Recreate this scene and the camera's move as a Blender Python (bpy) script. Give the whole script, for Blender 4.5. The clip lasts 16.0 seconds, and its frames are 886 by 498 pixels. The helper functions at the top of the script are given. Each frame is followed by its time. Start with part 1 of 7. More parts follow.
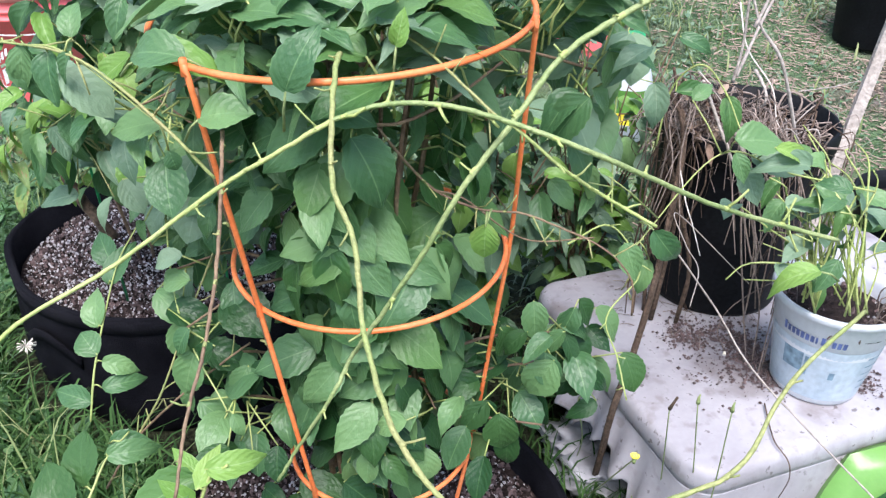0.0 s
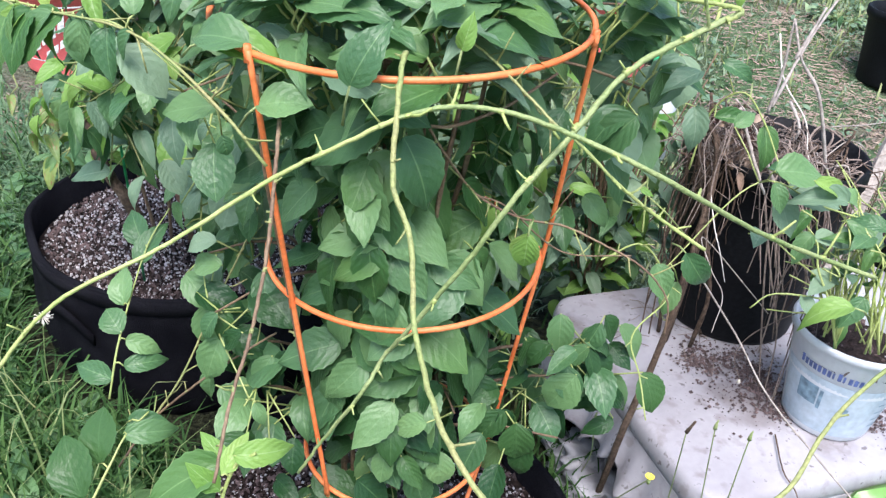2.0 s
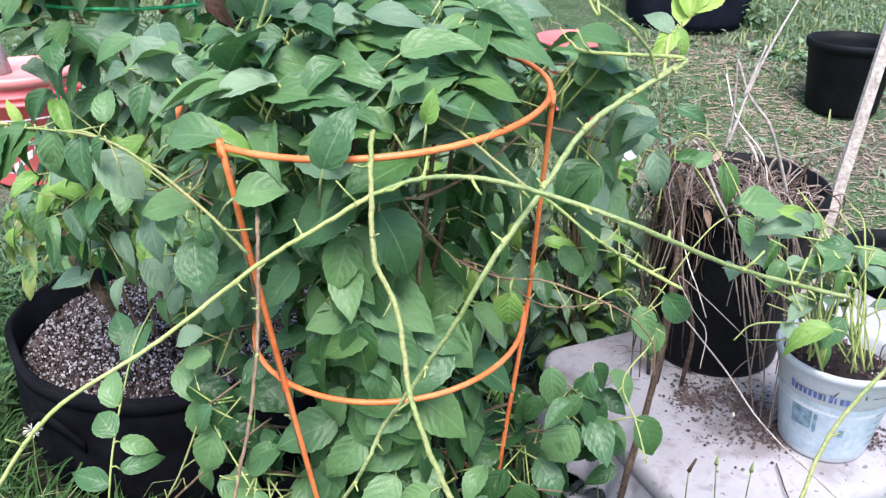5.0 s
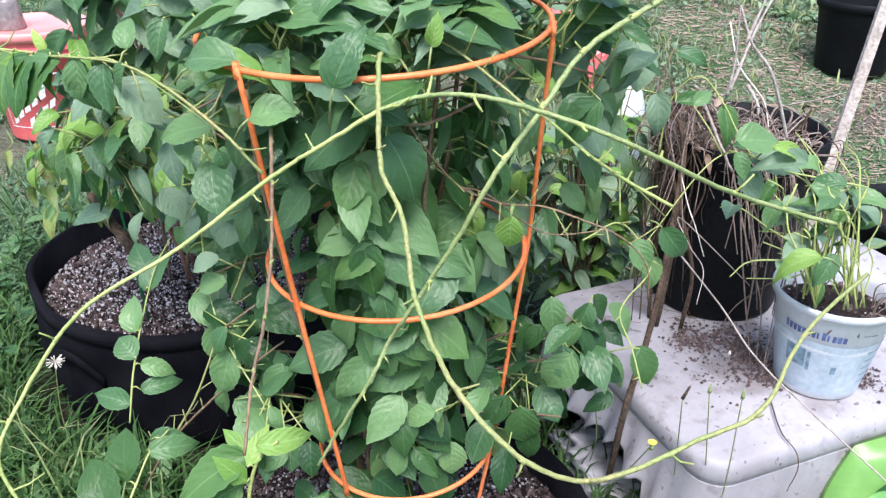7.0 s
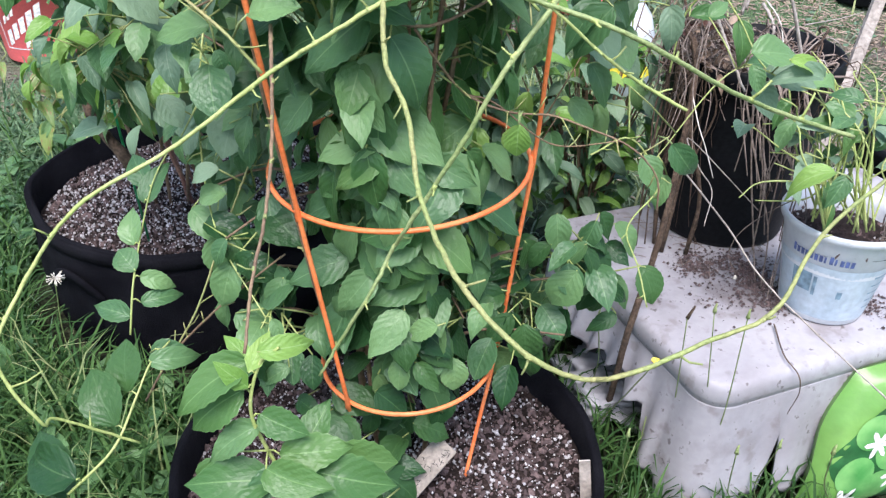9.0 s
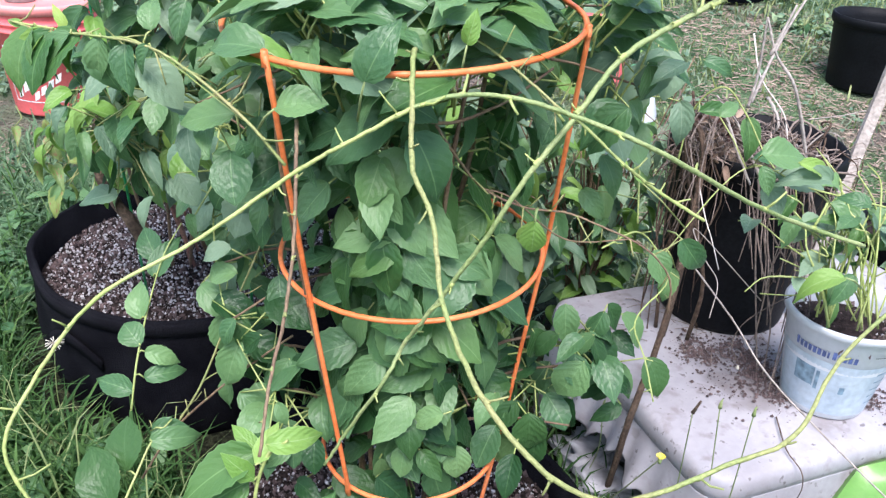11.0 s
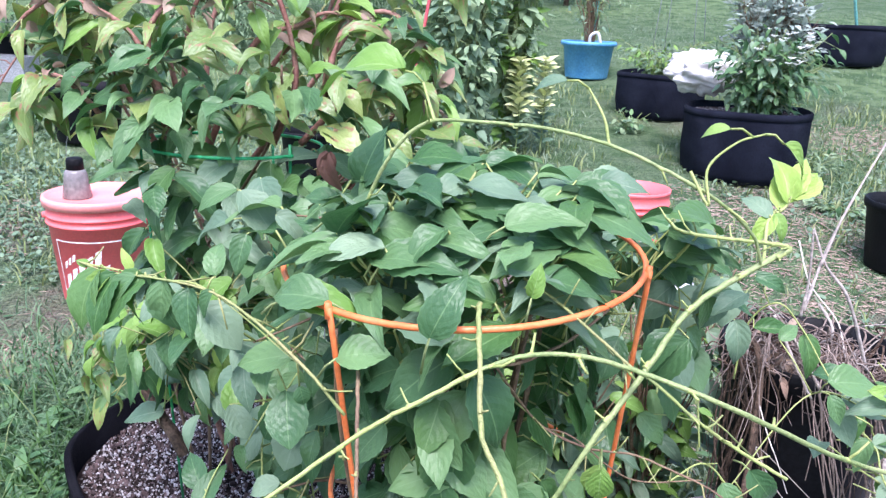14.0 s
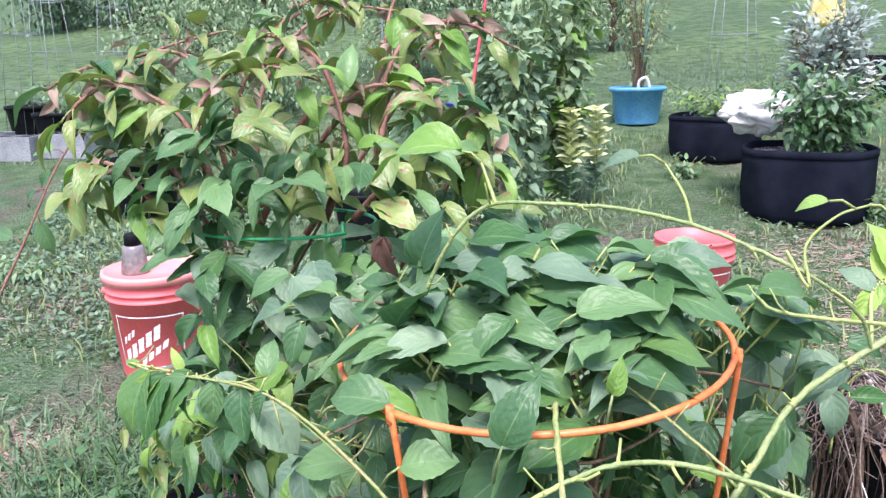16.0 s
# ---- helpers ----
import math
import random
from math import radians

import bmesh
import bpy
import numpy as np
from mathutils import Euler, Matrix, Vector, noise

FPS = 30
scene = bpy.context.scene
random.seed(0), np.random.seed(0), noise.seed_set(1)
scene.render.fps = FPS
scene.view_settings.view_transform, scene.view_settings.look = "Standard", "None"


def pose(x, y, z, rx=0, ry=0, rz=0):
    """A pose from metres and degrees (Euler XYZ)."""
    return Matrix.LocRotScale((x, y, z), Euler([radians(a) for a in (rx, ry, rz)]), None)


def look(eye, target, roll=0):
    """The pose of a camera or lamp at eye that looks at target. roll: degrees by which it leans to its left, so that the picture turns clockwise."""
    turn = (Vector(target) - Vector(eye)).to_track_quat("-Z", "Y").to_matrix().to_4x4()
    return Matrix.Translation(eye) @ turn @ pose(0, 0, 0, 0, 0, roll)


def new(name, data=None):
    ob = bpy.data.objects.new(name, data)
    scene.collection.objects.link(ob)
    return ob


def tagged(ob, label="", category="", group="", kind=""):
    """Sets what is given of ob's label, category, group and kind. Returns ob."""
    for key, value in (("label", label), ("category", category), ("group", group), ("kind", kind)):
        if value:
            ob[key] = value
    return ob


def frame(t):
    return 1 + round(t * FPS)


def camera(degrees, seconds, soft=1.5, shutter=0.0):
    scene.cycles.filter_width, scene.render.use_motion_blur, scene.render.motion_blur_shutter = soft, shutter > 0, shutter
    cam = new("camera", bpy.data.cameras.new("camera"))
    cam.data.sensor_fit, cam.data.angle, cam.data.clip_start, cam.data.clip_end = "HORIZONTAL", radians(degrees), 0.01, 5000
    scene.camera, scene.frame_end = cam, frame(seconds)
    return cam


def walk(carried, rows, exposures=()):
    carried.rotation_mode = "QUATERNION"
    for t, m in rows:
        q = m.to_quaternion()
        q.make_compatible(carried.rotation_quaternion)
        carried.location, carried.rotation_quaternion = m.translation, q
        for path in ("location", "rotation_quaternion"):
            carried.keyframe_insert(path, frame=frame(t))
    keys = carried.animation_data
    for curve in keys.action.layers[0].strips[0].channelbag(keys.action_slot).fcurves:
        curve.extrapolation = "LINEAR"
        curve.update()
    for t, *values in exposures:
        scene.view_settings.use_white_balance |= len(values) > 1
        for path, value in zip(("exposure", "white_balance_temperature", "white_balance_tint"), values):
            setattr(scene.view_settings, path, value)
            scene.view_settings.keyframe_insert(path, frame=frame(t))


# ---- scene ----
SIZE = 0.82    # metres in one unit of the plan, from the five-gallon bucket and the cage rings
cam = camera(57.0, 16.0, soft=1.35)
PATH = [
    (0, (0.142, 0.061, 1.31), (-0.06, 1.768, 0.288), 1.2),
    (0.5, (0.136, 0.061, 1.311), (-0.069, 1.769, 0.29), 1.5),
    (1, (0.133, 0.069, 1.306), (-0.068, 1.78, 0.29), 2.1),
    (1.5, (0.124, 0.062, 1.307), (-0.077, 1.775, 0.294), 3.0),
    (2, (0.094, 0.052, 1.307), (-0.104, 1.766, 0.297), 5.9),
    (2.5, (0.061, 0.037, 1.298), (-0.125, 1.757, 0.296), 8.1),
    (3, (0.035, 0.02, 1.296), (-0.128, 1.734, 0.277), 8.7),
    (3.3, (0.028, 0.021, 1.3), (-0.116, 1.738, 0.286), 8.3),
    (3.5, (0.03, 0.014, 1.304), (-0.115, 1.733, 0.292), 7.7),
    (4, (0.046, 0.034, 1.304), (-0.077, 1.765, 0.31), 6.3),
    (4.2, (0.057, 0.037, 1.318), (-0.068, 1.795, 0.374), 3.5),
    (6.3, (0.113, 0.005, 1.306), (-0.061, 1.811, 0.465), -0.7),
    (6.5, (0.104, -0.004, 1.299), (-0.068, 1.776, 0.404), -0.1),
    (7, (0.106, -0.032, 1.288), (-0.078, 1.729, 0.358), 0.3),
    (7.5, (0.103, -0.045, 1.277), (-0.082, 1.704, 0.324), 0.7),
    (8, (0.109, -0.042, 1.255), (-0.07, 1.698, 0.286), 0.3),
    (8.5, (0.107, -0.037, 1.243), (-0.065, 1.651, 0.185), 0.5),
    (8.8, (0.109, -0.032, 1.24), (-0.079, 1.657, 0.185), 0.7),
    (9, (0.103, -0.031, 1.245), (-0.076, 1.657, 0.187), 0.9),
    (9.5, (0.097, -0.024, 1.263), (-0.08, 1.672, 0.219), 1.6),
    (9.7, (0.092, -0.023, 1.273), (-0.083, 1.68, 0.239), 2.0),
    (11.8, (0.062, 0.01, 1.286), (-0.109, 1.799, 0.409), 5.3),
    (12, (0.058, 0.017, 1.279), (-0.117, 1.819, 0.431), 5.9),
    (12.5, (0.045, 0.02, 1.309), (-0.153, 1.901, 0.659), 4.9),
    (13, (0.048, 0.015, 1.315), (-0.18, 1.901, 0.69), 2.8),
    (13.3, (0.044, 0.016, 1.331), (-0.187, 1.902, 0.707), 2.4),
    (13.5, (0.042, 0.019, 1.336), (-0.195, 1.908, 0.724), 2.3),
    (14, (0.026, 0.031, 1.36), (-0.249, 1.927, 0.784), 2.2),
    (14.5, (-0.002, 0.056, 1.399), (-0.368, 1.957, 0.899), 0.4),
    (15, (-0.037, 0.088, 1.432), (-0.404, 2.019, 1.064), -0.3),
    (15.5, (-0.043, 0.096, 1.43), (-0.457, 2.017, 1.058), -0.5),
    (16, (0.003, 0.102, 1.383), (-0.408, 2.005, 0.923), -1.3),
]
walk(cam, [(t, look(Vector(eye) * SIZE, Vector(target) * SIZE, roll)) for t, eye, target, roll in PATH],
     [(0, 1.46, 6500, 10), (4.2, 1.46, 6500, 10), (7, 1.46, 6500, 10), (9.7, 1.36, 6500, 10), (12, 1.62, 6350, 14), (13, 1.7, 6150, 18), (14.5, 1.64, 6100, 20), (15.3, 1.6, 6150, 20), (16, 1.58, 6450, 18)])

# ---- light ----
world = bpy.data.worlds.new("overcast")
scene.world = world
world.use_nodes = True
sky = world.node_tree.nodes.new("ShaderNodeTexSky")
sky.sky_type, sky.sun_disc = "NISHITA", False
sky.sun_elevation, sky.sun_rotation = radians(62), radians(190)
sky.air_density, sky.dust_density, sky.ozone_density = 1.0, 1.5, 1.0
back = world.node_tree.nodes["Background"]
world.node_tree.links.new(sky.outputs[0], back.inputs[0])
back.inputs[1].default_value = 0.125
sun = new("sun", bpy.data.lights.new("sun", "SUN"))
sun.data.energy, sun.data.angle, sun.data.color = 2.3, radians(30), (1.0, 0.955, 1.0)
sun.matrix_world = look((0.35, -1.2, 4.0), (0, 0.8, 0))


# ---- tools ----
def V(*a):
    return Vector(a if len(a) > 1 else a[0])


def rnd(a, b):
    return random.uniform(a, b)


class Acc:
    """Vertices, faces and leaf coordinates of one mesh."""

    def __init__(self):
        self.v, self.f, self.uv = [], [], []

    def add(self, verts, faces, uvs=None):
        n = len(self.v)
        self.v += [tuple(p) for p in verts]
        self.f += [tuple(n + i for i in q) for q in faces]
        self.uv += uvs if uvs else [(0.5, 0.5)] * len(verts)

    def mesh(self, name, mats, smooth=True, slots=None):
        me = bpy.data.meshes.new(name)
        me.from_pydata(self.v, [], self.f)
        layer = me.uv_layers.new(name="leaf")
        idx = np.empty(len(me.loops), dtype=np.int32)
        me.loops.foreach_get("vertex_index", idx)
        layer.data.foreach_set("uv", np.array(self.uv, dtype=np.float32)[idx].ravel())
        for m in mats if isinstance(mats, (list, tuple)) else [mats]:
            me.materials.append(m)
        me.polygons.foreach_set("use_smooth", [smooth] * len(me.polygons))
        if slots:
            me.polygons.foreach_set("material_index", slots)
        me.update()
        return me


def part(name, acc, mat, parent=None, label="", kind="", smooth=True):
    ob = new(name, acc.mesh(name, mat, smooth))
    if parent:
        ob.parent = parent
    else:
        ob.matrix_basis = Matrix.Scale(SIZE, 4)
    return tagged(ob, label, kind=kind)


def thing(name, at, label, category, group="", rz=0):
    ob = new(name)
    ob.empty_display_size = 0.05
    ob.matrix_basis = Matrix.Scale(SIZE, 4) @ pose(*at, 0, 0, rz)
    return tagged(ob, label, category, group)


def spline(points, n):
    """n points along a smooth curve through the points."""
    p = [V(q) for q in points]
    p = [2 * p[0] - p[1]] + p + [2 * p[-1] - p[-2]]
    out = []
    for k in range(n):
        s = k / (n - 1) * (len(p) - 3)
        i = min(int(s), len(p) - 4)
        t = s - i
        a, b, c, d = p[i:i + 4]
        out.append(0.5 * (2 * b + (c - a) * t + (2 * a - 5 * b + 4 * c - d) * t * t + (3 * b - a - 3 * c + d) * t ** 3))
    return out


def tube(acc, pts, r0, r1=None, sides=6, knobs=0.0, closed=False):
    """A round stem through the points, tapering from r0 to r1, with uneven nodes."""
    r1 = r0 if r1 is None else r1
    n = len(pts)
    verts, faces = [], []
    side = V(0.3, 0.5, 0.8)
    for i, p in enumerate(pts):
        p = V(p)
        if closed:
            d = (V(pts[(i + 1) % n]) - V(pts[i - 1])).normalized()
        else:
            d = (V(pts[min(i + 1, n - 1)]) - V(pts[max(i - 1, 0)])).normalized()
        u = side - d * side.dot(d)
        u = u.normalized() if u.length > 1e-4 else d.orthogonal().normalized()
        side = u
        w = d.cross(u)
        r = (r0 + (r1 - r0) * i / (n - 1)) * (1 + knobs * rnd(-1, 1))
        verts += [p + (u * math.cos(2 * math.pi * k / sides) + w * math.sin(2 * math.pi * k / sides)) * r for k in range(sides)]
    for i in range(n if closed else n - 1):
        j = (i + 1) % n
        faces += [(i * sides + k, i * sides + (k + 1) % sides, j * sides + (k + 1) % sides, j * sides + k) for k in range(sides)]
    if not closed:
        faces += [tuple(range(sides))[::-1], tuple((n - 1) * sides + k for k in range(sides))]
    acc.add(verts, faces)


def lathe(acc, profile, seg=40, wave=0.0, lobes=5, phase=0.0, top=None, bottom=True, centre=(0, 0, 0)):
    """Turn (radius, height) pairs round z; wave makes the wall uneven like cloth."""
    verts, faces = [], []
    cx, cy, cz = centre
    for r, z in profile:
        for k in range(seg):
            a = 2 * math.pi * k / seg
            rr = r * (1 + wave * (math.sin(lobes * a + phase + 6 * z) + 0.6 * math.sin((lobes + 4) * a - 2 * phase)))
            verts.append((cx + rr * math.cos(a), cy + rr * math.sin(a), cz + z + (wave * 0.25 * math.sin(3 * a + phase) if z > 0.05 else 0)))
    for i in range(len(profile) - 1):
        faces += [(i * seg + k, i * seg + (k + 1) % seg, (i + 1) * seg + (k + 1) % seg, (i + 1) * seg + k) for k in range(seg)]
    if bottom:
        faces.append(tuple(range(seg))[::-1])
    if top:
        faces.append(tuple((len(profile) - 1) * seg + k for k in range(seg)))
    acc.add(verts, faces)


def frame_of(y, z):
    """A rotation whose y runs along y and whose z leans towards z."""
    y = V(y).normalized()
    x = y.cross(V(z))
    x = x.normalized() if x.length > 1e-4 else y.orthogonal().normalized()
    z = x.cross(y)
    return Matrix((x, y, z)).transposed()


# ---- materials ----
def material(name, c1, c2, scale=6.0, rough=0.6, bump=0.0, bscale=80.0, spec=0.4, fine=0.35, metal=0.0, per=0.0, rough2=None, leak=0.0):
    """Two colours mixed by a broad noise, darkened and lightened by a fine one, with relief. per: how much pieces differ."""
    m = bpy.data.materials.new(name)
    m.use_nodes = True
    nt = m.node_tree
    N, L = nt.nodes, nt.links
    b = N["Principled BSDF"]
    tc = N.new("ShaderNodeTexCoord")
    n1 = N.new("ShaderNodeTexNoise")
    n1.inputs["Scale"].default_value, n1.inputs["Detail"].default_value = scale, 5
    n2 = N.new("ShaderNodeTexNoise")
    n2.inputs["Scale"].default_value, n2.inputs["Detail"].default_value = bscale, 4
    for n in (n1, n2):
        L.new(tc.outputs["Object"], n.inputs["Vector"])
    ramp = N.new("ShaderNodeMapRange")
    ramp.inputs[1].default_value, ramp.inputs[2].default_value = 0.35, 0.65
    L.new(n1.outputs[0], ramp.inputs[0])
    mix = N.new("ShaderNodeMix")
    mix.data_type = "RGBA"
    mix.inputs[6].default_value, mix.inputs[7].default_value = (*c1, 1), (*c2, 1)
    if per:
        oi, geo_ = N.new("ShaderNodeObjectInfo"), N.new("ShaderNodeNewGeometry")
        s = N.new("ShaderNodeMath")
        s.operation = "ADD"
        L.new(oi.outputs["Random"], s.inputs[0])
        L.new(geo_.outputs["Random Per Island"], s.inputs[1])
        fr = N.new("ShaderNodeMath")
        fr.operation = "FRACT"
        L.new(s.outputs[0], fr.inputs[0])
        mm = N.new("ShaderNodeMix")
        mm.inputs[0].default_value = per
        L.new(ramp.outputs[0], mm.inputs[2])
        L.new(fr.outputs[0], mm.inputs[3])
        L.new(mm.outputs[0], mix.inputs[0])
    else:
        L.new(ramp.outputs[0], mix.inputs[0])
    hv = N.new("ShaderNodeMapRange")
    hv.inputs[1].default_value, hv.inputs[2].default_value = 0.3, 0.7
    hv.inputs[3].default_value, hv.inputs[4].default_value = 1 - fine, 1 + fine
    L.new(n2.outputs[0], hv.inputs[0])
    hs = N.new("ShaderNodeHueSaturation")
    L.new(mix.outputs[2], hs.inputs["Color"])
    L.new(hv.outputs[0], hs.inputs["Value"])
    L.new(hs.outputs[0], b.inputs["Base Color"])
    b.inputs["Roughness"].default_value = rough
    if rough2 is not None:
        rr = N.new("ShaderNodeMapRange")
        rr.inputs[3].default_value, rr.inputs[4].default_value = rough, rough2
        L.new(n1.outputs[0], rr.inputs[0])
        L.new(rr.outputs[0], b.inputs["Roughness"])
    b.inputs["Specular IOR Level"].default_value, b.inputs["Metallic"].default_value = spec, metal
    if bump:
        bp = N.new("ShaderNodeBump")
        bp.inputs["Strength"].default_value, bp.inputs["Distance"].default_value = bump, 0.004
        L.new(n2.outputs[0], bp.inputs["Height"])
        L.new(bp.outputs[0], b.inputs["Normal"])
    if leak:
        tr, ms = N.new("ShaderNodeBsdfTranslucent"), N.new("ShaderNodeMixShader")
        L.new(hs.outputs[0], tr.inputs[0])
        ms.inputs[0].default_value = leak
        L.new(b.outputs[0], ms.inputs[1])
        L.new(tr.outputs[0], ms.inputs[2])
        L.new(ms.outputs[0], N["Material Output"].inputs[0])
    return m


def leaf_material(name, dark, light, vein, rough=0.36, spots=None, veins=6.0, gloss=0.45, edge=None):
    """A leaf: colour that differs from leaf to leaf, paler midrib and side veins, some light through the blade."""
    m = bpy.data.materials.new(name)
    m.use_nodes = True
    nt = m.node_tree
    N, L = nt.nodes, nt.links
    b = N["Principled BSDF"]

    def math_(op, a, c=None):
        n = N.new("ShaderNodeMath")
        n.operation = op
        for k, q in enumerate((a, c)):
            if q is None:
                continue
            if isinstance(q, (int, float)):
                n.inputs[k].default_value = q
            else:
                L.new(q, n.inputs[k])
        return n.outputs[0]

    def mixed(f, a, c):
        n = N.new("ShaderNodeMix")
        n.data_type = "RGBA"
        L.new(f, n.inputs[0])
        for k, q in ((6, a), (7, c)):
            if isinstance(q, tuple):
                n.inputs[k].default_value = (*q, 1)
            else:
                L.new(q, n.inputs[k])
        return n.outputs[2]

    uv = N.new("ShaderNodeUVMap")
    uv.uv_map = "leaf"
    sep = N.new("ShaderNodeSeparateXYZ")
    L.new(uv.outputs[0], sep.inputs[0])
    across = math_("MULTIPLY", math_("ABSOLUTE", math_("SUBTRACT", sep.outputs[0], 0.5)), 2.0)
    along = sep.outputs[1]
    oi, ge, tc = N.new("ShaderNodeObjectInfo"), N.new("ShaderNodeNewGeometry"), N.new("ShaderNodeTexCoord")
    one = math_("FRACT", math_("ADD", math_("MULTIPLY", oi.outputs["Random"], 1.0), ge.outputs["Random Per Island"]))
    no = N.new("ShaderNodeTexNoise")
    no.inputs["Scale"].default_value, no.inputs["Detail"].default_value = 3.0, 3
    off = N.new("ShaderNodeVectorMath")
    off.operation = "ADD"
    L.new(uv.outputs[0], off.inputs[0])
    comb = N.new("ShaderNodeCombineXYZ")
    L.new(math_("MULTIPLY", one, 37.0), comb.inputs[0])
    L.new(math_("MULTIPLY", one, 91.0), comb.inputs[2])
    L.new(comb.outputs[0], off.inputs[1])
    L.new(off.outputs[0], no.inputs["Vector"])
    base = mixed(math_("MINIMUM", math_("ADD", math_("MULTIPLY", math_("POWER", one, 1.8), 0.85), math_("MULTIPLY", no.outputs[0], 0.22)), 1.0), dark, light)
    if spots:
        so = N.new("ShaderNodeTexNoise")
        so.inputs["Scale"].default_value, so.inputs["Detail"].default_value = 5.0, 4
        L.new(off.outputs[0], so.inputs["Vector"])
        sr = N.new("ShaderNodeMapRange")
        sr.inputs[1].default_value, sr.inputs[2].default_value = spots[1], spots[1] + 0.08
        L.new(so.outputs[0], sr.inputs[0])
        base = mixed(sr.outputs[0], base, spots[0])
    fr = math_("FRACT", math_("SUBTRACT", math_("MULTIPLY", along, veins), math_("MULTIPLY", math_("POWER", across, 1.4), 2.2)))
    tri = math_("ABSOLUTE", math_("SUBTRACT", fr, 0.5))
    side = N.new("ShaderNodeMapRange")
    side.inputs[1].default_value, side.inputs[2].default_value, side.inputs[3].default_value, side.inputs[4].default_value = 0.0, 0.05, 0.12, 0.0
    L.new(tri, side.inputs[0])
    rib = N.new("ShaderNodeMapRange")
    rib.inputs[1].default_value, rib.inputs[2].default_value, rib.inputs[3].default_value, rib.inputs[4].default_value = 0.015, 0.05, 0.5, 0.0
    L.new(across, rib.inputs[0])
    rim = N.new("ShaderNodeMapRange")
    rim.inputs[1].default_value, rim.inputs[2].default_value, rim.inputs[4].default_value = 0.93, 0.99, 0.3
    L.new(across, rim.inputs[0])
    col = mixed(math_("MAXIMUM", rim.outputs[0], math_("MAXIMUM", side.outputs[0], rib.outputs[0])), base, vein)
    L.new(col, b.inputs["Base Color"])
    b.inputs["Roughness"].default_value = rough
    b.inputs["Specular IOR Level"].default_value = gloss
    bp = N.new("ShaderNodeBump")
    bp.inputs["Strength"].default_value, bp.inputs["Distance"].default_value = 0.4, 0.003
    pucker = N.new("ShaderNodeTexNoise")
    pucker.inputs["Scale"].default_value, pucker.inputs["Detail"].default_value = 11.0, 2
    L.new(off.outputs[0], pucker.inputs["Vector"])
    hgt = math_("ADD", math_("MULTIPLY", tri, 0.6), math_("ADD", math_("MULTIPLY", no.outputs[0], 1.0), math_("MULTIPLY", pucker.outputs[0], 0.9)))
    L.new(hgt, bp.inputs["Height"])
    L.new(bp.outputs[0], b.inputs["Normal"])
    tr, ms, sat = N.new("ShaderNodeBsdfTranslucent"), N.new("ShaderNodeMixShader"), N.new("ShaderNodeHueSaturation")
    sat.inputs["Saturation"].default_value, sat.inputs["Value"].default_value = 1.15, 1.5
    L.new(col, sat.inputs["Color"])
    L.new(sat.outputs[0], tr.inputs[0])
    ms.inputs[0].default_value = 0.17
    L.new(b.outputs[0], ms.inputs[1])
    L.new(tr.outputs[0], ms.inputs[2])
    L.new(ms.outputs[0], N["Material Output"].inputs[0])
    return m


LEAF = leaf_material("kiwi_leaf", (0.04, 0.112, 0.045), (0.162, 0.285, 0.112), (0.19, 0.32, 0.14), rough=0.38, gloss=0.36)
# darker copy of LEAF for low leaves: shade among the foliage put into colour
LEAF_DEEP_SHADED = leaf_material("deep_green_shaded_leaf", (0.014, 0.052, 0.018), (0.05, 0.116, 0.036), (0.08, 0.16, 0.06), rough=0.36, gloss=0.26)
LEAF_FRESH = leaf_material("fresh_leaf", (0.04, 0.115, 0.034), (0.108, 0.21, 0.062), (0.2, 0.34, 0.13), rough=0.4, gloss=0.32)
LEAF_OLD = leaf_material("old_kiwi_leaf", (0.13, 0.21, 0.062), (0.255, 0.32, 0.095), (0.29, 0.36, 0.14), spots=((0.26, 0.15, 0.08), 0.58))
LEAF_YOUNG = leaf_material("young_leaf", (0.12, 0.25, 0.05), (0.23, 0.36, 0.09), (0.32, 0.44, 0.2), rough=0.38, gloss=0.3)
LEAF_TIP = leaf_material("shoot_tip_leaf", (0.24, 0.37, 0.075), (0.34, 0.46, 0.12), (0.4, 0.52, 0.2), rough=0.42, gloss=0.25)
LEAF_GREY = leaf_material("shrub_leaf", (0.09, 0.165, 0.102), (0.225, 0.322, 0.2), (0.24, 0.33, 0.22), rough=0.45, gloss=0.3)
LEAF_YELLOW = leaf_material("yellow_leaf", (0.5, 0.55, 0.26), (0.66, 0.68, 0.4), (0.6, 0.62, 0.35))
LEAF_FAR = leaf_material("bush_leaf", (0.2, 0.29, 0.17), (0.31, 0.405, 0.23), (0.31, 0.4, 0.24), rough=0.8, gloss=0.08)
LEAF_SAGE = leaf_material("sage_leaf", (0.24, 0.305, 0.265), (0.42, 0.48, 0.43), (0.44, 0.5, 0.45), gloss=0.15, rough=0.8, veins=3)
LEAF_BROWN = leaf_material("withered_leaf", (0.25, 0.165, 0.12), (0.43, 0.33, 0.25), (0.3, 0.22, 0.16), rough=0.8)
LEAF_DEAD = leaf_material("dead_leaf", (0.06, 0.03, 0.03), (0.16, 0.08, 0.06), (0.1, 0.06, 0.05), rough=0.8)
STEM_GREEN = material("green_stem", (0.2, 0.27, 0.095), (0.3, 0.35, 0.15), 14, 0.5, 0.5, 220, fine=0.2)
STEM_LIME = material("lime_stem", (0.28, 0.35, 0.1), (0.38, 0.42, 0.16), 12, 0.5, 0.4, 220, fine=0.18)
STEM_TAN = material("tan_stem", (0.3, 0.28, 0.12), (0.24, 0.29, 0.1), 10, 0.55, 0.5, 220, fine=0.25)
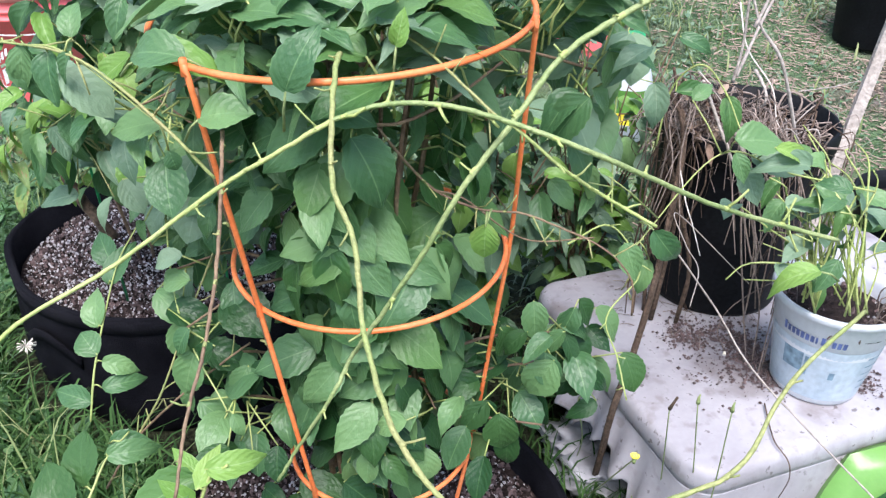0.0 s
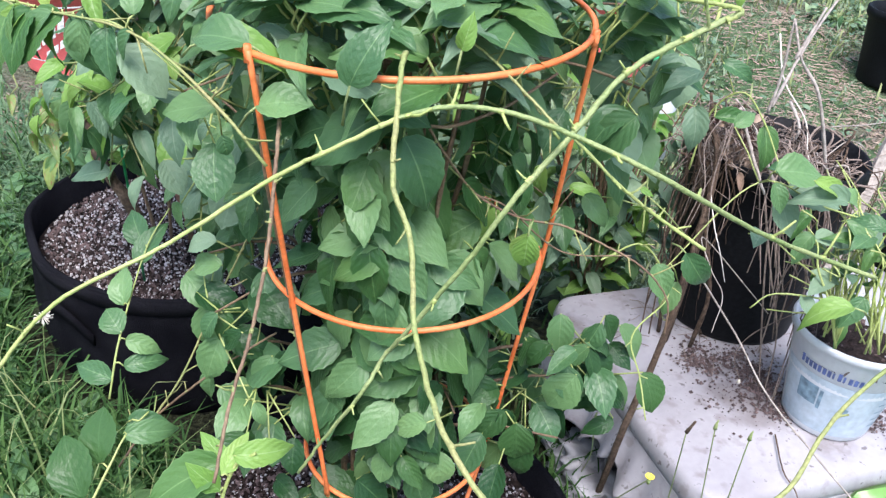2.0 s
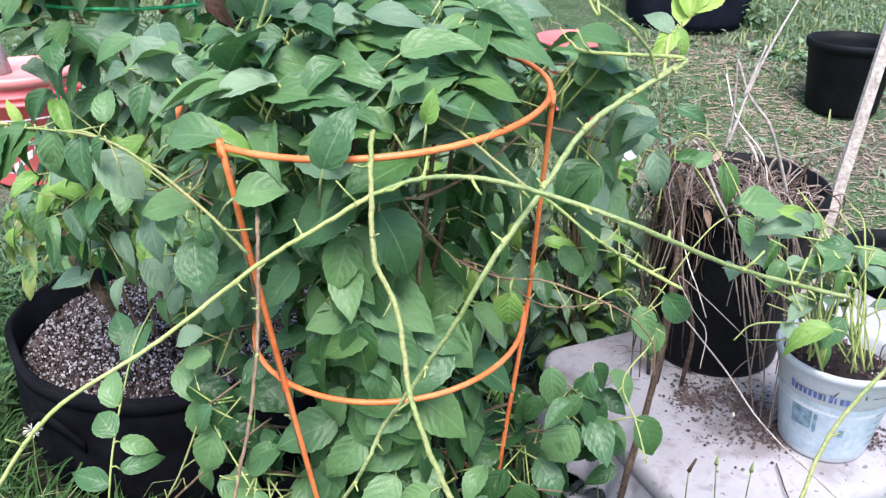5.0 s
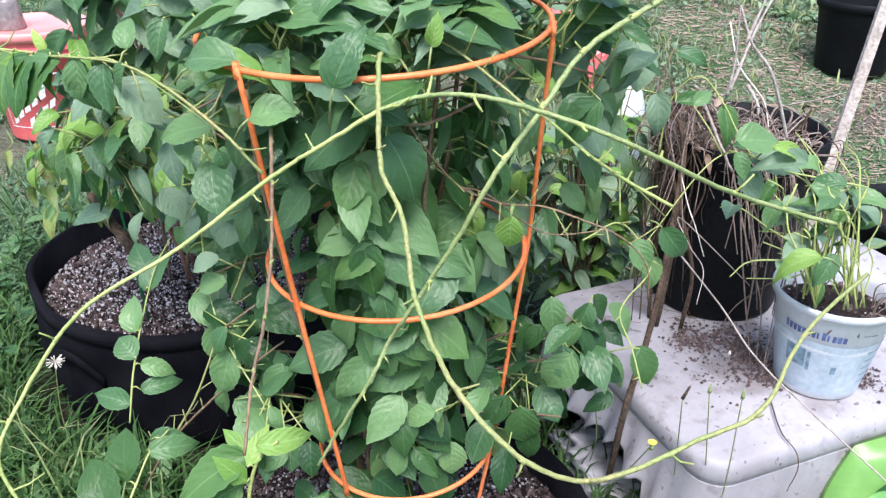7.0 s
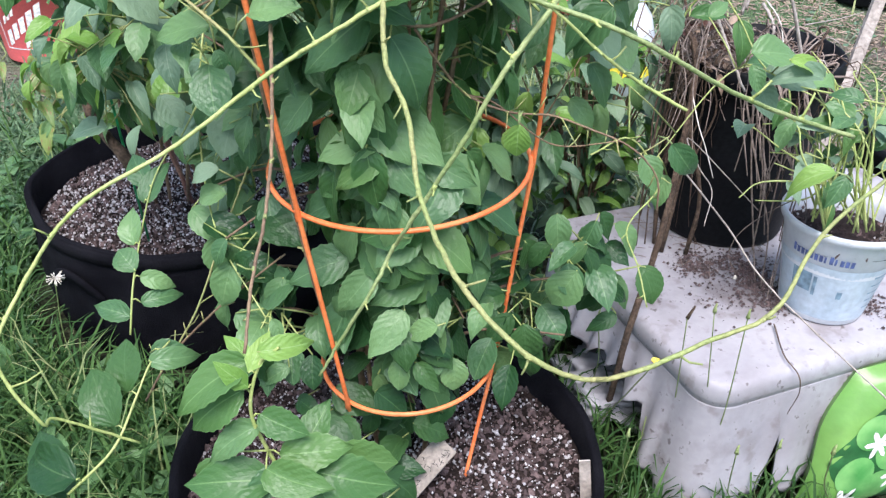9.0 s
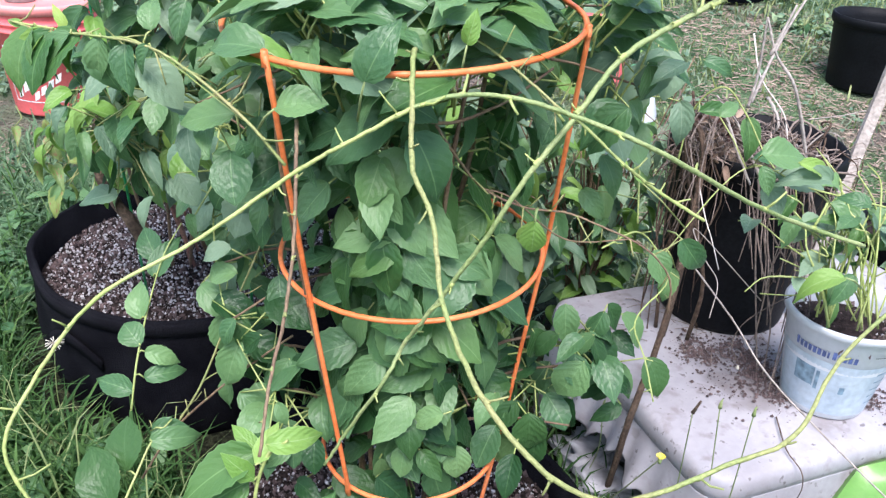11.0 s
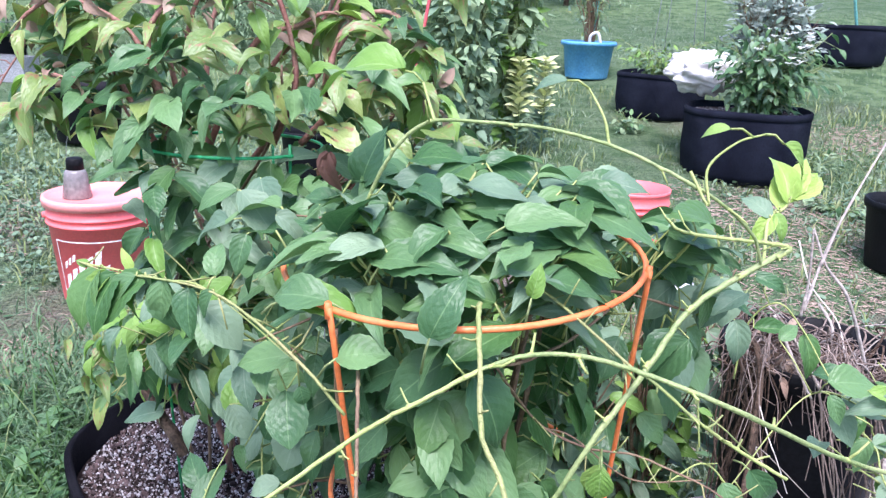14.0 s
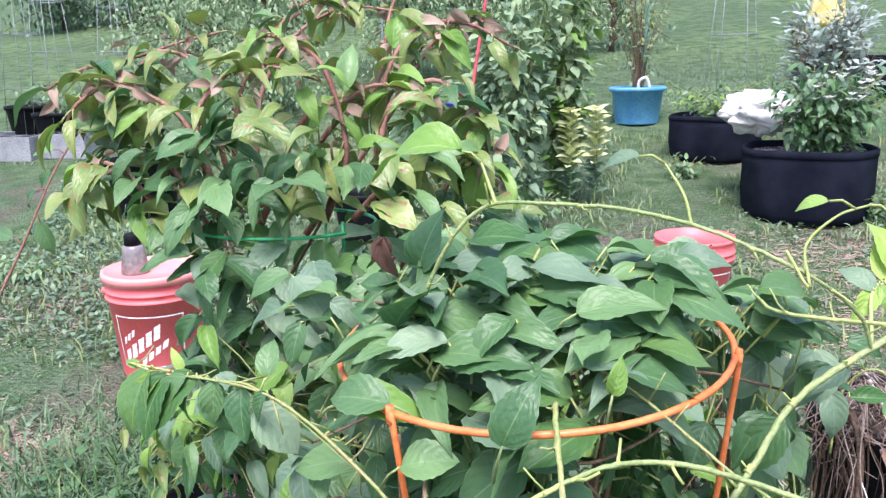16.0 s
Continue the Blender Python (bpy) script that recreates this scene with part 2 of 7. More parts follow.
STEM_BROWN = material("brown_stem", (0.14, 0.085, 0.055), (0.22, 0.15, 0.09), 18, 0.65, 0.6, 200, fine=0.3)
STEM_RED = material("reddish_stem", (0.21, 0.085, 0.068), (0.31, 0.17, 0.125), 18, 0.6, 0.5, 200, fine=0.3)
BARK = material("dry_bark", (0.06, 0.038, 0.026), (0.12, 0.08, 0.055), 30, 0.9, 1.0, 160, fine=0.45)
DRY = material("dry_root", (0.1, 0.075, 0.064), (0.32, 0.25, 0.21), 9, 0.85, 0.5, 150, per=0.6)
GREYWOOD = material("weathered_wood", (0.3, 0.26, 0.23), (0.42, 0.37, 0.33), 12, 0.85, 0.7, 120, fine=0.3)
ORANGE = material("orange_coated_wire", (0.76, 0.17, 0.05), (0.84, 0.25, 0.09), 20, 0.38, 0.15, 150, fine=0.15)
FABRIC = material("black_felt_cloth", (0.004, 0.004, 0.006), (0.011, 0.011, 0.014), 10, 0.9, 0.9, 420, spec=0.05, fine=0.5)
FABRIC_BROWN = material("faded_black_cloth", (0.006, 0.0075, 0.014), (0.013, 0.0155, 0.026), 7, 0.9, 0.9, 300, spec=0.08, fine=0.5)
SOIL = material("potting_soil", (0.014, 0.01, 0.009), (0.034, 0.024, 0.022), 40, 0.95, 1.0, 180, spec=0.15, fine=0.6)
PERLITE = material("perlite", (0.3, 0.285, 0.29), (0.56, 0.54, 0.55), 60, 0.9, 0.4, 300, per=0.5)
CHIP = material("bark_chip", (0.035, 0.024, 0.024), (0.17, 0.12, 0.115), 60, 0.9, 0.5, 200, per=0.7)
POT_BLACK = material("black_plastic", (0.004, 0.0045, 0.006), (0.008, 0.009, 0.011), 8, 0.5, 0.15, 120, spec=0.14, rough2=0.7)
TUB_WHITE = material("white_tub_plastic", (0.62, 0.64, 0.68), (0.53, 0.56, 0.6), 8, 0.35, 0.1, 100, fine=0.05)
TUB_TINT = material("pale_blue_print", (0.37, 0.45, 0.53), (0.46, 0.53, 0.6), 18, 0.4, 0.1, 90, fine=0.12)
BLUE_INK = material("blue_ink", (0.07, 0.1, 0.26), (0.1, 0.14, 0.32), 30, 0.5)
SLATE_INK = material("slate_ink", (0.16, 0.25, 0.33), (0.2, 0.3, 0.38), 40, 0.5)
BUCKET = material("orange_red_plastic", (0.93, 0.15, 0.155), (0.94, 0.19, 0.195), 5, 0.38, 0.12, 120, fine=0.06, rough2=0.5)
BUCKET_LID = material("faded_red_lid", (0.86, 0.26, 0.25), (0.88, 0.33, 0.31), 5, 0.45, 0.12, 120, fine=0.06)
WHITE_INK = material("white_ink", (0.78, 0.74, 0.73), (0.8, 0.77, 0.76), 20, 0.5)
BLUE_TUB = material("blue_plastic", (0.07, 0.27, 0.52), (0.13, 0.37, 0.6), 6, 0.45, 0.2, 60, fine=0.15)
SHEET_GREY = material("dirty_white_film", (0.3, 0.3, 0.32), (0.44, 0.43, 0.45), 7, 0.45, 0.5, 50, fine=0.15)
WHITE_SACK = material("white_woven_sack", (0.72, 0.7, 0.7), (0.6, 0.58, 0.58), 9, 0.8, 0.7, 140, fine=0.12)
YELLOW_BAG = material("yellow_net", (0.72, 0.6, 0.16), (0.8, 0.74, 0.42), 9, 0.6, 0.6, 120, fine=0.15, leak=0.3)
PINK_CLOTH = material("pale_cloth", (0.4, 0.315, 0.275), (0.54, 0.445, 0.4), 3, 0.85, 0.6, 60, fine=0.1)
GREEN_WIRE = material("green_coated_wire", (0.02, 0.28, 0.1), (0.03, 0.36, 0.14), 20, 0.4)
WIRE = material("galvanised_wire", (0.17, 0.2, 0.2), (0.25, 0.28, 0.28), 20, 0.5, metal=0.4)
RED_STAKE = material("red_painted_stake", (0.45, 0.05, 0.07), (0.5, 0.09, 0.09), 20, 0.5)
TEAL_STAKE = material("teal_stake", (0.1, 0.33, 0.3), (0.16, 0.4, 0.36), 20, 0.5)
GLASS_GREY = material("cloudy_plastic", (0.15, 0.135, 0.135), (0.27, 0.245, 0.24), 18, 0.25, 0.1, 80, fine=0.15)
CONCRETE = material("concrete", (0.2, 0.21, 0.22), (0.28, 0.29, 0.3), 9, 0.9, 0.6, 90)
TAG_WOOD = material("weathered_tag_wood", (0.2, 0.175, 0.15), (0.33, 0.285, 0.245), 26, 0.8, 0.5, 180, fine=0.2)
TAG_EDGE = material("sawn_end", (0.66, 0.6, 0.53), (0.72, 0.66, 0.6), 30, 0.8)
BLACK_INK = material("black_ink", (0.02, 0.02, 0.02), (0.05, 0.045, 0.04), 60, 0.6)
BAG_GREEN = material("bright_green_film", (0.1, 0.25, 0.05), (0.17, 0.33, 0.085), 7, 0.3, 0.35, 30, fine=0.1)
BAG_FRUIT = material("printed_green_fruit", (0.06, 0.24, 0.06), (0.2, 0.42, 0.14), 14, 0.3, 0.2, 30, fine=0.1)
BAG_DARK = material("printed_dark_green", (0.012, 0.07, 0.02), (0.03, 0.12, 0.04), 14, 0.3, 0.2, 30)
GRASS = leaf_material("grass_blade", (0.018, 0.056, 0.016), (0.085, 0.165, 0.048), (0.08, 0.16, 0.05), gloss=0.12, rough=0.6, veins=1)
GRASS_BLUE = leaf_material("blue_green_blade", (0.075, 0.15, 0.08), (0.2, 0.3, 0.16), (0.2, 0.3, 0.17), gloss=0.2, rough=0.55, veins=1)
LAWN = leaf_material("lawn_blade", (0.14, 0.205, 0.125), (0.25, 0.325, 0.2), (0.23, 0.31, 0.2), rough=0.6, veins=1)
GRASS_PALE = leaf_material("pale_grass_blade", (0.15, 0.22, 0.07), (0.3, 0.33, 0.15), (0.28, 0.33, 0.15), rough=0.6, veins=1)
STRAW = material("wood_chip", (0.2, 0.15, 0.115), (0.38, 0.3, 0.235), 30, 0.9, 0.4, 120, per=0.8)
PETAL_WHITE = material("white_petal", (0.8, 0.8, 0.76), (0.85, 0.85, 0.82), 30, 0.6, leak=0.2)
PETAL_YELLOW = material("yellow_petal", (0.8, 0.62, 0.04), (0.85, 0.7, 0.08), 30, 0.6)
SEED = material("seed_fluff", (0.5, 0.45, 0.38), (0.66, 0.62, 0.55), 50, 0.9)
BLUE_PETAL = material("violet_blue_petal", (0.08, 0.08, 0.5), (0.12, 0.12, 0.6), 10, 0.4)


def ground_material():
    m = bpy.data.materials.new("lawn_and_soil")
    m.use_nodes = True
    nt = m.node_tree
    N, L = nt.nodes, nt.links
    b = N["Principled BSDF"]
    tc = N.new("ShaderNodeTexCoord")

    def noise_(scale, detail, lo, hi):
        n, r = N.new("ShaderNodeTexNoise"), N.new("ShaderNodeMapRange")
        n.inputs["Scale"].default_value, n.inputs["Detail"].default_value = scale, detail
        r.inputs[1].default_value, r.inputs[2].default_value = lo, hi
        L.new(tc.outputs["Object"], n.inputs["Vector"])
        L.new(n.outputs[0], r.inputs[0])
        return r.outputs[0]

    def mixed(f, a, c):
        n = N.new("ShaderNodeMix")
        n.data_type = "RGBA"
        L.new(f, n.inputs[0])
        for k, q in ((6, a), (7, c)):
            if isinstance(q, tuple):
                n.inputs[k].default_value = (*q, 1)
            else:
                L.new(q, n.inputs[k])
        return n.outputs[2]

    grass = mixed(noise_(38, 6, 0.3, 0.7), (0.1, 0.165, 0.092), (0.2, 0.285, 0.165))
    grass = mixed(noise_(0.45, 4, 0.42, 0.62), grass, (0.22, 0.325, 0.15))
    grass = mixed(noise_(7, 8, 0.42, 0.62), grass, (0.085, 0.165, 0.07))
    grass = mixed(noise_(150, 4, 0.5, 0.75), grass, (0.24, 0.33, 0.15))
    dirt = mixed(noise_(70, 6, 0.35, 0.65), (0.15, 0.12, 0.1), (0.32, 0.265, 0.225))
    # bare soil shows in the yard round the bags; the mown lawn beyond is closed turf
    sep, yard, bare = N.new("ShaderNodeSeparateXYZ"), N.new("ShaderNodeMapRange"), N.new("ShaderNodeMath")
    L.new(tc.outputs["Object"], sep.inputs[0])
    L.new(sep.outputs[1], yard.inputs[0])
    yard.inputs[1].default_value, yard.inputs[2].default_value, yard.inputs[3].default_value, yard.inputs[4].default_value = 4.5, 7.0, 1.0, 0.0
    bare.operation = "MULTIPLY"
    L.new(noise_(1.5, 6, 0.53, 0.68), bare.inputs[0])
    L.new(yard.outputs[0], bare.inputs[1])
    shaded_soil = N.new("ShaderNodeMapRange")
    shaded_soil.inputs[1].default_value, shaded_soil.inputs[2].default_value, shaded_soil.inputs[3].default_value, shaded_soil.inputs[4].default_value = 1.25, 1.95, 1.0, 0.0
    # dark soil round the bags, tall grass's shade put in its colour; ragged edge
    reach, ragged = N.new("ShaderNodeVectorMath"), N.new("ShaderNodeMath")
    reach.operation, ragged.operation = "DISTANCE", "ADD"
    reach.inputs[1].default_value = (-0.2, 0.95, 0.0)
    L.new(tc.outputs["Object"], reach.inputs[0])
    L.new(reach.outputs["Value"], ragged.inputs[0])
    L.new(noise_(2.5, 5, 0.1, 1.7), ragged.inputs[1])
    L.new(ragged.outputs[0], shaded_soil.inputs[0])
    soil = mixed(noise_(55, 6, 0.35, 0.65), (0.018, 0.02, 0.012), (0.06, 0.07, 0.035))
    L.new(mixed(shaded_soil.outputs[0], mixed(bare.outputs[0], grass, dirt), soil), b.inputs["Base Color"])
    b.inputs["Roughness"].default_value, b.inputs["Specular IOR Level"].default_value = 0.95, 0.15
    bp = N.new("ShaderNodeBump")
    bp.inputs["Strength"].default_value, bp.inputs["Distance"].default_value = 1.0, 0.05
    L.new(noise_(60, 5, 0.2, 0.8), bp.inputs["Height"])
    L.new(bp.outputs[0], b.inputs["Normal"])
    return m


# ---- ground ----
def rise(x, y):
    """Height of the yard: level near the bags, then a steady slope up and away."""
    s = y - 1.35
    up = 0.15 * (0.5 * (s + math.sqrt(s * s + 0.15)) - 0.05) if s > -2 else 0.0
    up = max(up, 0.0)
    return up + 0.012 * math.sin(2.3 * x + 1.0) * math.sin(1.9 * y) * min(1.0, max(0.0, y - 1.5))


def axis(spans):
    out = []
    for a, b, n in spans:
        out += [a + (b - a) * k / n for k in range(n)]
    return out + [spans[-1][1]]


xs = axis([(-600, -60, 6), (-60, -8, 14), (-8, 8, 80), (8, 60, 14), (60, 600, 6)])
ys = axis([(-600, -40, 5), (-40, -3, 10), (-3, 9, 70), (9, 50, 30), (50, 900, 8)])
acc = Acc()
acc.add([(x, y, rise(x, y)) for y in ys for x in xs],
        [(j * len(xs) + i, j * len(xs) + i + 1, (j + 1) * len(xs) + i + 1, (j + 1) * len(xs) + i) for j in range(len(ys) - 1) for i in range(len(xs) - 1)])
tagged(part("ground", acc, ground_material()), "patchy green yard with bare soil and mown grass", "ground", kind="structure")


# ---- leaves and plants ----
def leaf_shape(width=0.6, fold=0.25, bend=0.8, teeth=0.03, wave=0.03, rows=14, blunt=1.0, seed=0, sway=0.0):
    """A pointed leaf one metre long: base at the origin, tip towards +y, upper face towards +z."""
    rg = random.Random(seed)
    ph = rg.uniform(0, 6)
    verts, faces, uvs = [], [], []
    for i in range(rows + 1):
        s = i / rows
        a, b = 0.68 / blunt, 1.0 * blunt
        peak = a / (a + b)
        w = width * 0.5 * (s ** a * (1 - s) ** b) / (peak ** a * (1 - peak) ** b) if 0 < i < rows else 0.006
        y, z = math.sin(bend * s) / bend, -(1 - math.cos(bend * s)) / bend
        swing = sway * s * s
        for k, u in enumerate((-1, -0.5, 0, 0.5, 1)):
            e = (1 + teeth * (1 if i % 2 else -1)) if abs(u) == 1 else 1
            lift = fold * abs(u) * w + wave * abs(u) * math.sin(7 * s + ph + (2 if u > 0 else 0)) - 0.35 * fold * u * u * w
            verts.append((u * w * e * math.cos(fold * 0.6) + swing, y - (0.02 * abs(u) if 0 < i < rows else 0), z + lift))
            uvs.append(((u + 1) / 2, s))
    for i in range(rows):
        faces += [(i * 5 + k, i * 5 + k + 1, (i + 1) * 5 + k + 1, (i + 1) * 5 + k) for k in range(4)]
    return verts, faces, uvs


BROAD = [leaf_shape(rnd(0.5, 0.64), rnd(0.2, 0.7), rnd(0.3, 1.3), 0.035, rnd(0.015, 0.05), seed=k, sway=rnd(-.16, .16)) for k in range(9)]
FLAT = [leaf_shape(rnd(0.56, 0.7), rnd(0.12, 0.5), rnd(0.15, 0.9), 0.035, rnd(0.015, 0.045), seed=80 + k, sway=rnd(-.12, .12)) for k in range(8)]
ROUND = [leaf_shape(rnd(0.66, 0.8), rnd(0.1, 0.4), rnd(0.3, 0.9), 0.03, 0.03, blunt=0.82, seed=20 + k) for k in range(5)]
ARCHED = [leaf_shape(rnd(0.4, 0.52), rnd(0.5, 1.1), rnd(0.9, 1.8), 0.03, rnd(0.02, 0.05), seed=40 + k, sway=rnd(-.2, .2)) for k in range(8)]
DOME = [leaf_shape(rnd(0.5, 0.64), rnd(0.25, 0.7), rnd(0.5, 1.2), 0.045, rnd(0.03, 0.07), seed=100 + k, sway=rnd(-.18, .18)) for k in range(9)]
SMALL = [leaf_shape(rnd(0.38, 0.5), rnd(0.2, 0.4), rnd(0.4, 1.0), 0, 0.02, rows=4, seed=60 + k) for k in range(4)]
CLUMP = [leaf_shape(rnd(0.5, 0.66), rnd(0.2, 0.5), rnd(0.4, 1.2), 0, 0.03, rows=4, seed=120 + k) for k in range(5)]
MIXED = BROAD[:4] + ARCHED[:5] + DOME[:4]
MESHES = {}


def leaf_mesh(shapes, mat):
    key = (id(shapes), mat.name)
    if key not in MESHES:
        MESHES[key] = []
        for sh in shapes:
            a = Acc()
            a.add(*sh)
            MESHES[key].append(a.mesh("leaf", mat))
    return random.choice(MESHES[key])


def clothe(parent, spots, limit=300, rest="far_leaves"):
    """Leaves on a plant: (place, direction, up, length, shapes, material); past the limit they share one mesh."""
    heaps = {}
    for n, (p, d, up, size, shapes, mat) in enumerate(spots):
        r = frame_of(d, up)
        if n < limit:
            ob = new("leaf", leaf_mesh(shapes, mat))
            ob.parent = parent
            ob.matrix_basis = Matrix.LocRotScale(V(p), r.to_euler(), (size * rnd(0.92, 1.08), size, size))
        else:
            v, f, u = random.choice(shapes)
            heaps.setdefault(mat.name, (Acc(), mat))[0].add([V(p) + r @ (V(q) * size) for q in v], f, u)
    for a, mat in heaps.values():
        part(rest, a, mat, parent, kind="stuff")


def stubs(ob, pts, every, length, r, r0, r1, mat):
    """Short bare leaf stalks left standing along a vine, each on a swollen node."""
    for i in range(2, len(pts) - 2, every):
        acc = Acc()
        d = (pts[i + 1] - pts[i - 1]).normalized()
        s = Matrix.Rotation(rnd(0, 6.3), 3, d) @ d.orthogonal().normalized()
        w = (s + d * rnd(0.2, 1.0) + V(0, 0, rnd(0.0, 0.7))).normalized()
        ln = length * rnd(0.5, 1.4)
        a = pts[i]
        rr = r0 + (r1 - r0) * i / len(pts)
        tube(acc, [a, a + w * ln * 0.5, a + w * ln + V(0, 0, ln * rnd(-0.1, 0.35))], r * 1.25, r * 0.85, 5)
        b0, b1 = a + w * rr * 0.3 - d * rr * 1.6, a + w * rr * 0.55 + d * rr * 1.1
        tube(acc, [b0, b0.lerp(b1, 0.3), b0.lerp(b1, 0.75), b1], rr * 0.9, rr * 1.12, 7, 0.12)
        part("leaf_stalk", acc, mat, ob)


def vine(name, points, r0, r1, mat, label, n=60, every=5, stub=0.022, category="vine", group="bare vines"):
    """A bare climbing shoot with its nodes and leaf stalks, standing as a thing of its own."""
    ob = thing(name, points[0], label, category, group)
    o = V(points[0])
    r0, r1 = r0 * 0.66, r1 * 0.66
    pts = [p - o + V(rnd(-1, 1), rnd(-1, 1), rnd(-1, 1)) * r0 * 0.2 for p in spline(points, n)]
    a = Acc()
    tube(a, pts, r0, r1, 8, 0.06)
    cane = part("shoot", a, mat, ob)
    if every:
        stubs(cane, pts, every, stub, max(0.0009, r1 * 0.55), r0, r1, STEM_LIME if mat in (STEM_GREEN, STEM_LIME) else STEM_TAN)
    return ob


def twig(acc, a, b, r0, r1, sag=0.02, n=6):
    a, b = V(a), V(b)
    mid = (a + b) / 2 + V(rnd(-1, 1), rnd(-1, 1), rnd(-0.3, 1)) * sag
    tube(acc, spline([a, mid, b], n), r0, r1, 5, 0.12)


def interp(table, z):
    for (z0, r0), (z1, r1) in zip(table, table[1:]):
        if z <= z1:
            return r0 + (r1 - r0) * max(0.0, (z - z0)) / (z1 - z0)
    return table[-1][1]


# ---- fabric pots ----
def grains(acc, n, radius, z, size, flat=0.7, dome=0.0, clump=0.0):
    """Loose bits scattered over a round bed; clump: how much they gather in drifts."""
    for _ in range(n):
        r, a = radius * math.sqrt(random.random()), rnd(0, 2 * math.pi)
        if clump and noise.noise((r * math.cos(a) * 13, r * math.sin(a) * 13, radius)) < rnd(-0.9, 2.4 * clump - 0.9):
            continue
        s = size * (0.45 + 1.5 * random.random() ** 2.2)
        c = V(r * math.cos(a), r * math.sin(a), z + dome * (1 - (r / radius) ** 2) + s * 0.2)
        m = Euler((rnd(0, 6), rnd(0, 6), rnd(0, 6))).to_matrix()
        pts = [(1, 0, 0), (-1, 0, 0), (0, rnd(0.6, 1), 0), (0, -1, 0), (0, 0, flat), (0, 0, -flat)]
        acc.add([c + m @ (V(p) * s) for p in pts], [(0, 2, 4), (2, 1, 4), (1, 3, 4), (3, 0, 4), (2, 0, 5), (1, 2, 5), (3, 1, 5), (0, 3, 5)])


def grow_bag(at, radius, height, soil, label, fabric=FABRIC, detail=1.0, handles=(0.4, 3.5), phase=0.0, name="grow_bag", pearl=1.0, clump=0.25):
    ob = thing(name, at, label, "planter", "fabric grow bags")
    a = Acc()
    w = 0.006
    lathe(a, [(radius * 0.93, 0), (radius * 0.97, height * 0.12), (radius * 1.01, height * 0.4), (radius * 1.0, height * 0.75), (radius * 1.0, height),
              (radius - w, height + 0.003), (radius - w * 2, height), (radius - w * 2.2, soil - 0.02)], 64, 0.013, 5, phase)
    cloth_ = part("bag", a, fabric, ob)
    s = Acc()
    rings = [(radius * 0.965 * k / 8, soil + 0.012 * (1 - (k / 8) ** 2) + rnd(-0.003, 0.003)) for k in range(8, 0, -1)]
    lathe(s, rings, 40, 0.01, 5, phase, top=True, bottom=False)
    part("soil", s, SOIL, ob, "dark potting soil with white perlite")
    if detail:
        p, c = Acc(), Acc()
        grains(p, int(5200 * detail * pearl), radius * 0.95, soil + 0.004, 0.0028, dome=0.016, clump=clump)
        grains(c, int(6500 * detail), radius * 0.95, soil + 0.004, 0.0048, 0.45, dome=0.013)
        part("perlite", p, PERLITE, ob, kind="stuff", smooth=False)
        part("bark_chips", c, CHIP, ob, kind="stuff", smooth=False)
    hem = Acc()
    lathe(hem, [(radius * 1.0, height * 0.9), (radius * 1.012, height * 0.905), (radius * 1.014, height * 0.985), (radius * 1.0, height * 0.99)], 64, 0.013, 5, phase, bottom=False)
    part("hem", hem, fabric, cloth_)
    for h in handles:
        a = Acc()
        strip = []
        for k in range(15):
            q = h + (k / 14 - 0.5) * 0.42
            up = math.sin(math.pi * k / 14)
            strip.append(((radius * 1.015 + 0.008 * up) * math.cos(q), (radius * 1.015 + 0.008 * up) * math.sin(q), height * 0.62 + 0.05 * up))
        verts = []
        for x, y, z in strip:
            verts += [(x, y, z - 0.014), (x, y, z + 0.014), (x * 1.01, y * 1.01, z + 0.014), (x * 1.01, y * 1.01, z - 0.014)]
        a.add(verts, [(4 * i + k, 4 * i + (k + 1) % 4, 4 * i + 4 + (k + 1) % 4, 4 * i + 4 + k) for i in range(14) for k in range(4)] + [(3, 2, 1, 0), (56, 57, 58, 59)])
        part("handle", a, fabric, cloth_)
    return ob


grow_bag((-0.085, 0.936, 0), 0.347, 0.25, 0.178, "low black felt grow bag with perlite potting soil", phase=1.0, handles=(0.35, 3.6), pearl=0.85, clump=0.45)
grow_bag((-0.685, 1.71, 0), 0.4, 0.335, 0.255, "black felt grow bag with speckled soil on the grass", phase=2.2, handles=(4.3, 2.6), pearl=1.35, clump=0.15)


# ---- orange tomato cage ----
def hoop(acc, c, r, wire, tip=(0, 0), n=56):
    c = V(c)
    tube(acc, [c + V(r * math.cos(2 * math.pi * k / n), r * math.sin(2 * math.pi * k / n), tip[0] * r * math.cos(2 * math.pi * k / n) + tip[1] * r * math.sin(2 * math.pi * k / n)) for k in range(n)], wire, None, 8, closed=True)


TOP, MID, LOW = V(-0.086, 0.984, 1.066), V(-0.071, 1.012, 0.736), V(-0.059, 0.995, 0.401)
cage = thing("tomato_cage", (-0.06, 0.99, 0.19), "orange coated wire tomato cage standing in the grow bag", "plant support")
ORI = V(-0.06, 0.99, 0.19)
for c, r, tip in ((TOP, 0.218, (0.035, 0.055)), (MID, 0.186, (0.03, 0.052)), (LOW, 0.139, (0.053, 0.053))):
    a = Acc()
    hoop(a, c - ORI, r, 0.0036, tip)
    part("ring", a, ORANGE, cage)
RINGS = ((TOP, 0.218, (0.035, 0.055)), (MID, 0.186, (0.03, 0.052)), (LOW, 0.139, (0.053, 0.053)))


def on_ring(k, ang, grow=0.0):
    """A point on one of the cage's rings."""
    c, r, tip = RINGS[k]
    q = radians(ang)
    return c + V((r + grow) * math.cos(q), (r + grow) * math.sin(q), r * (tip[0] * math.cos(q) + tip[1] * math.sin(q)))


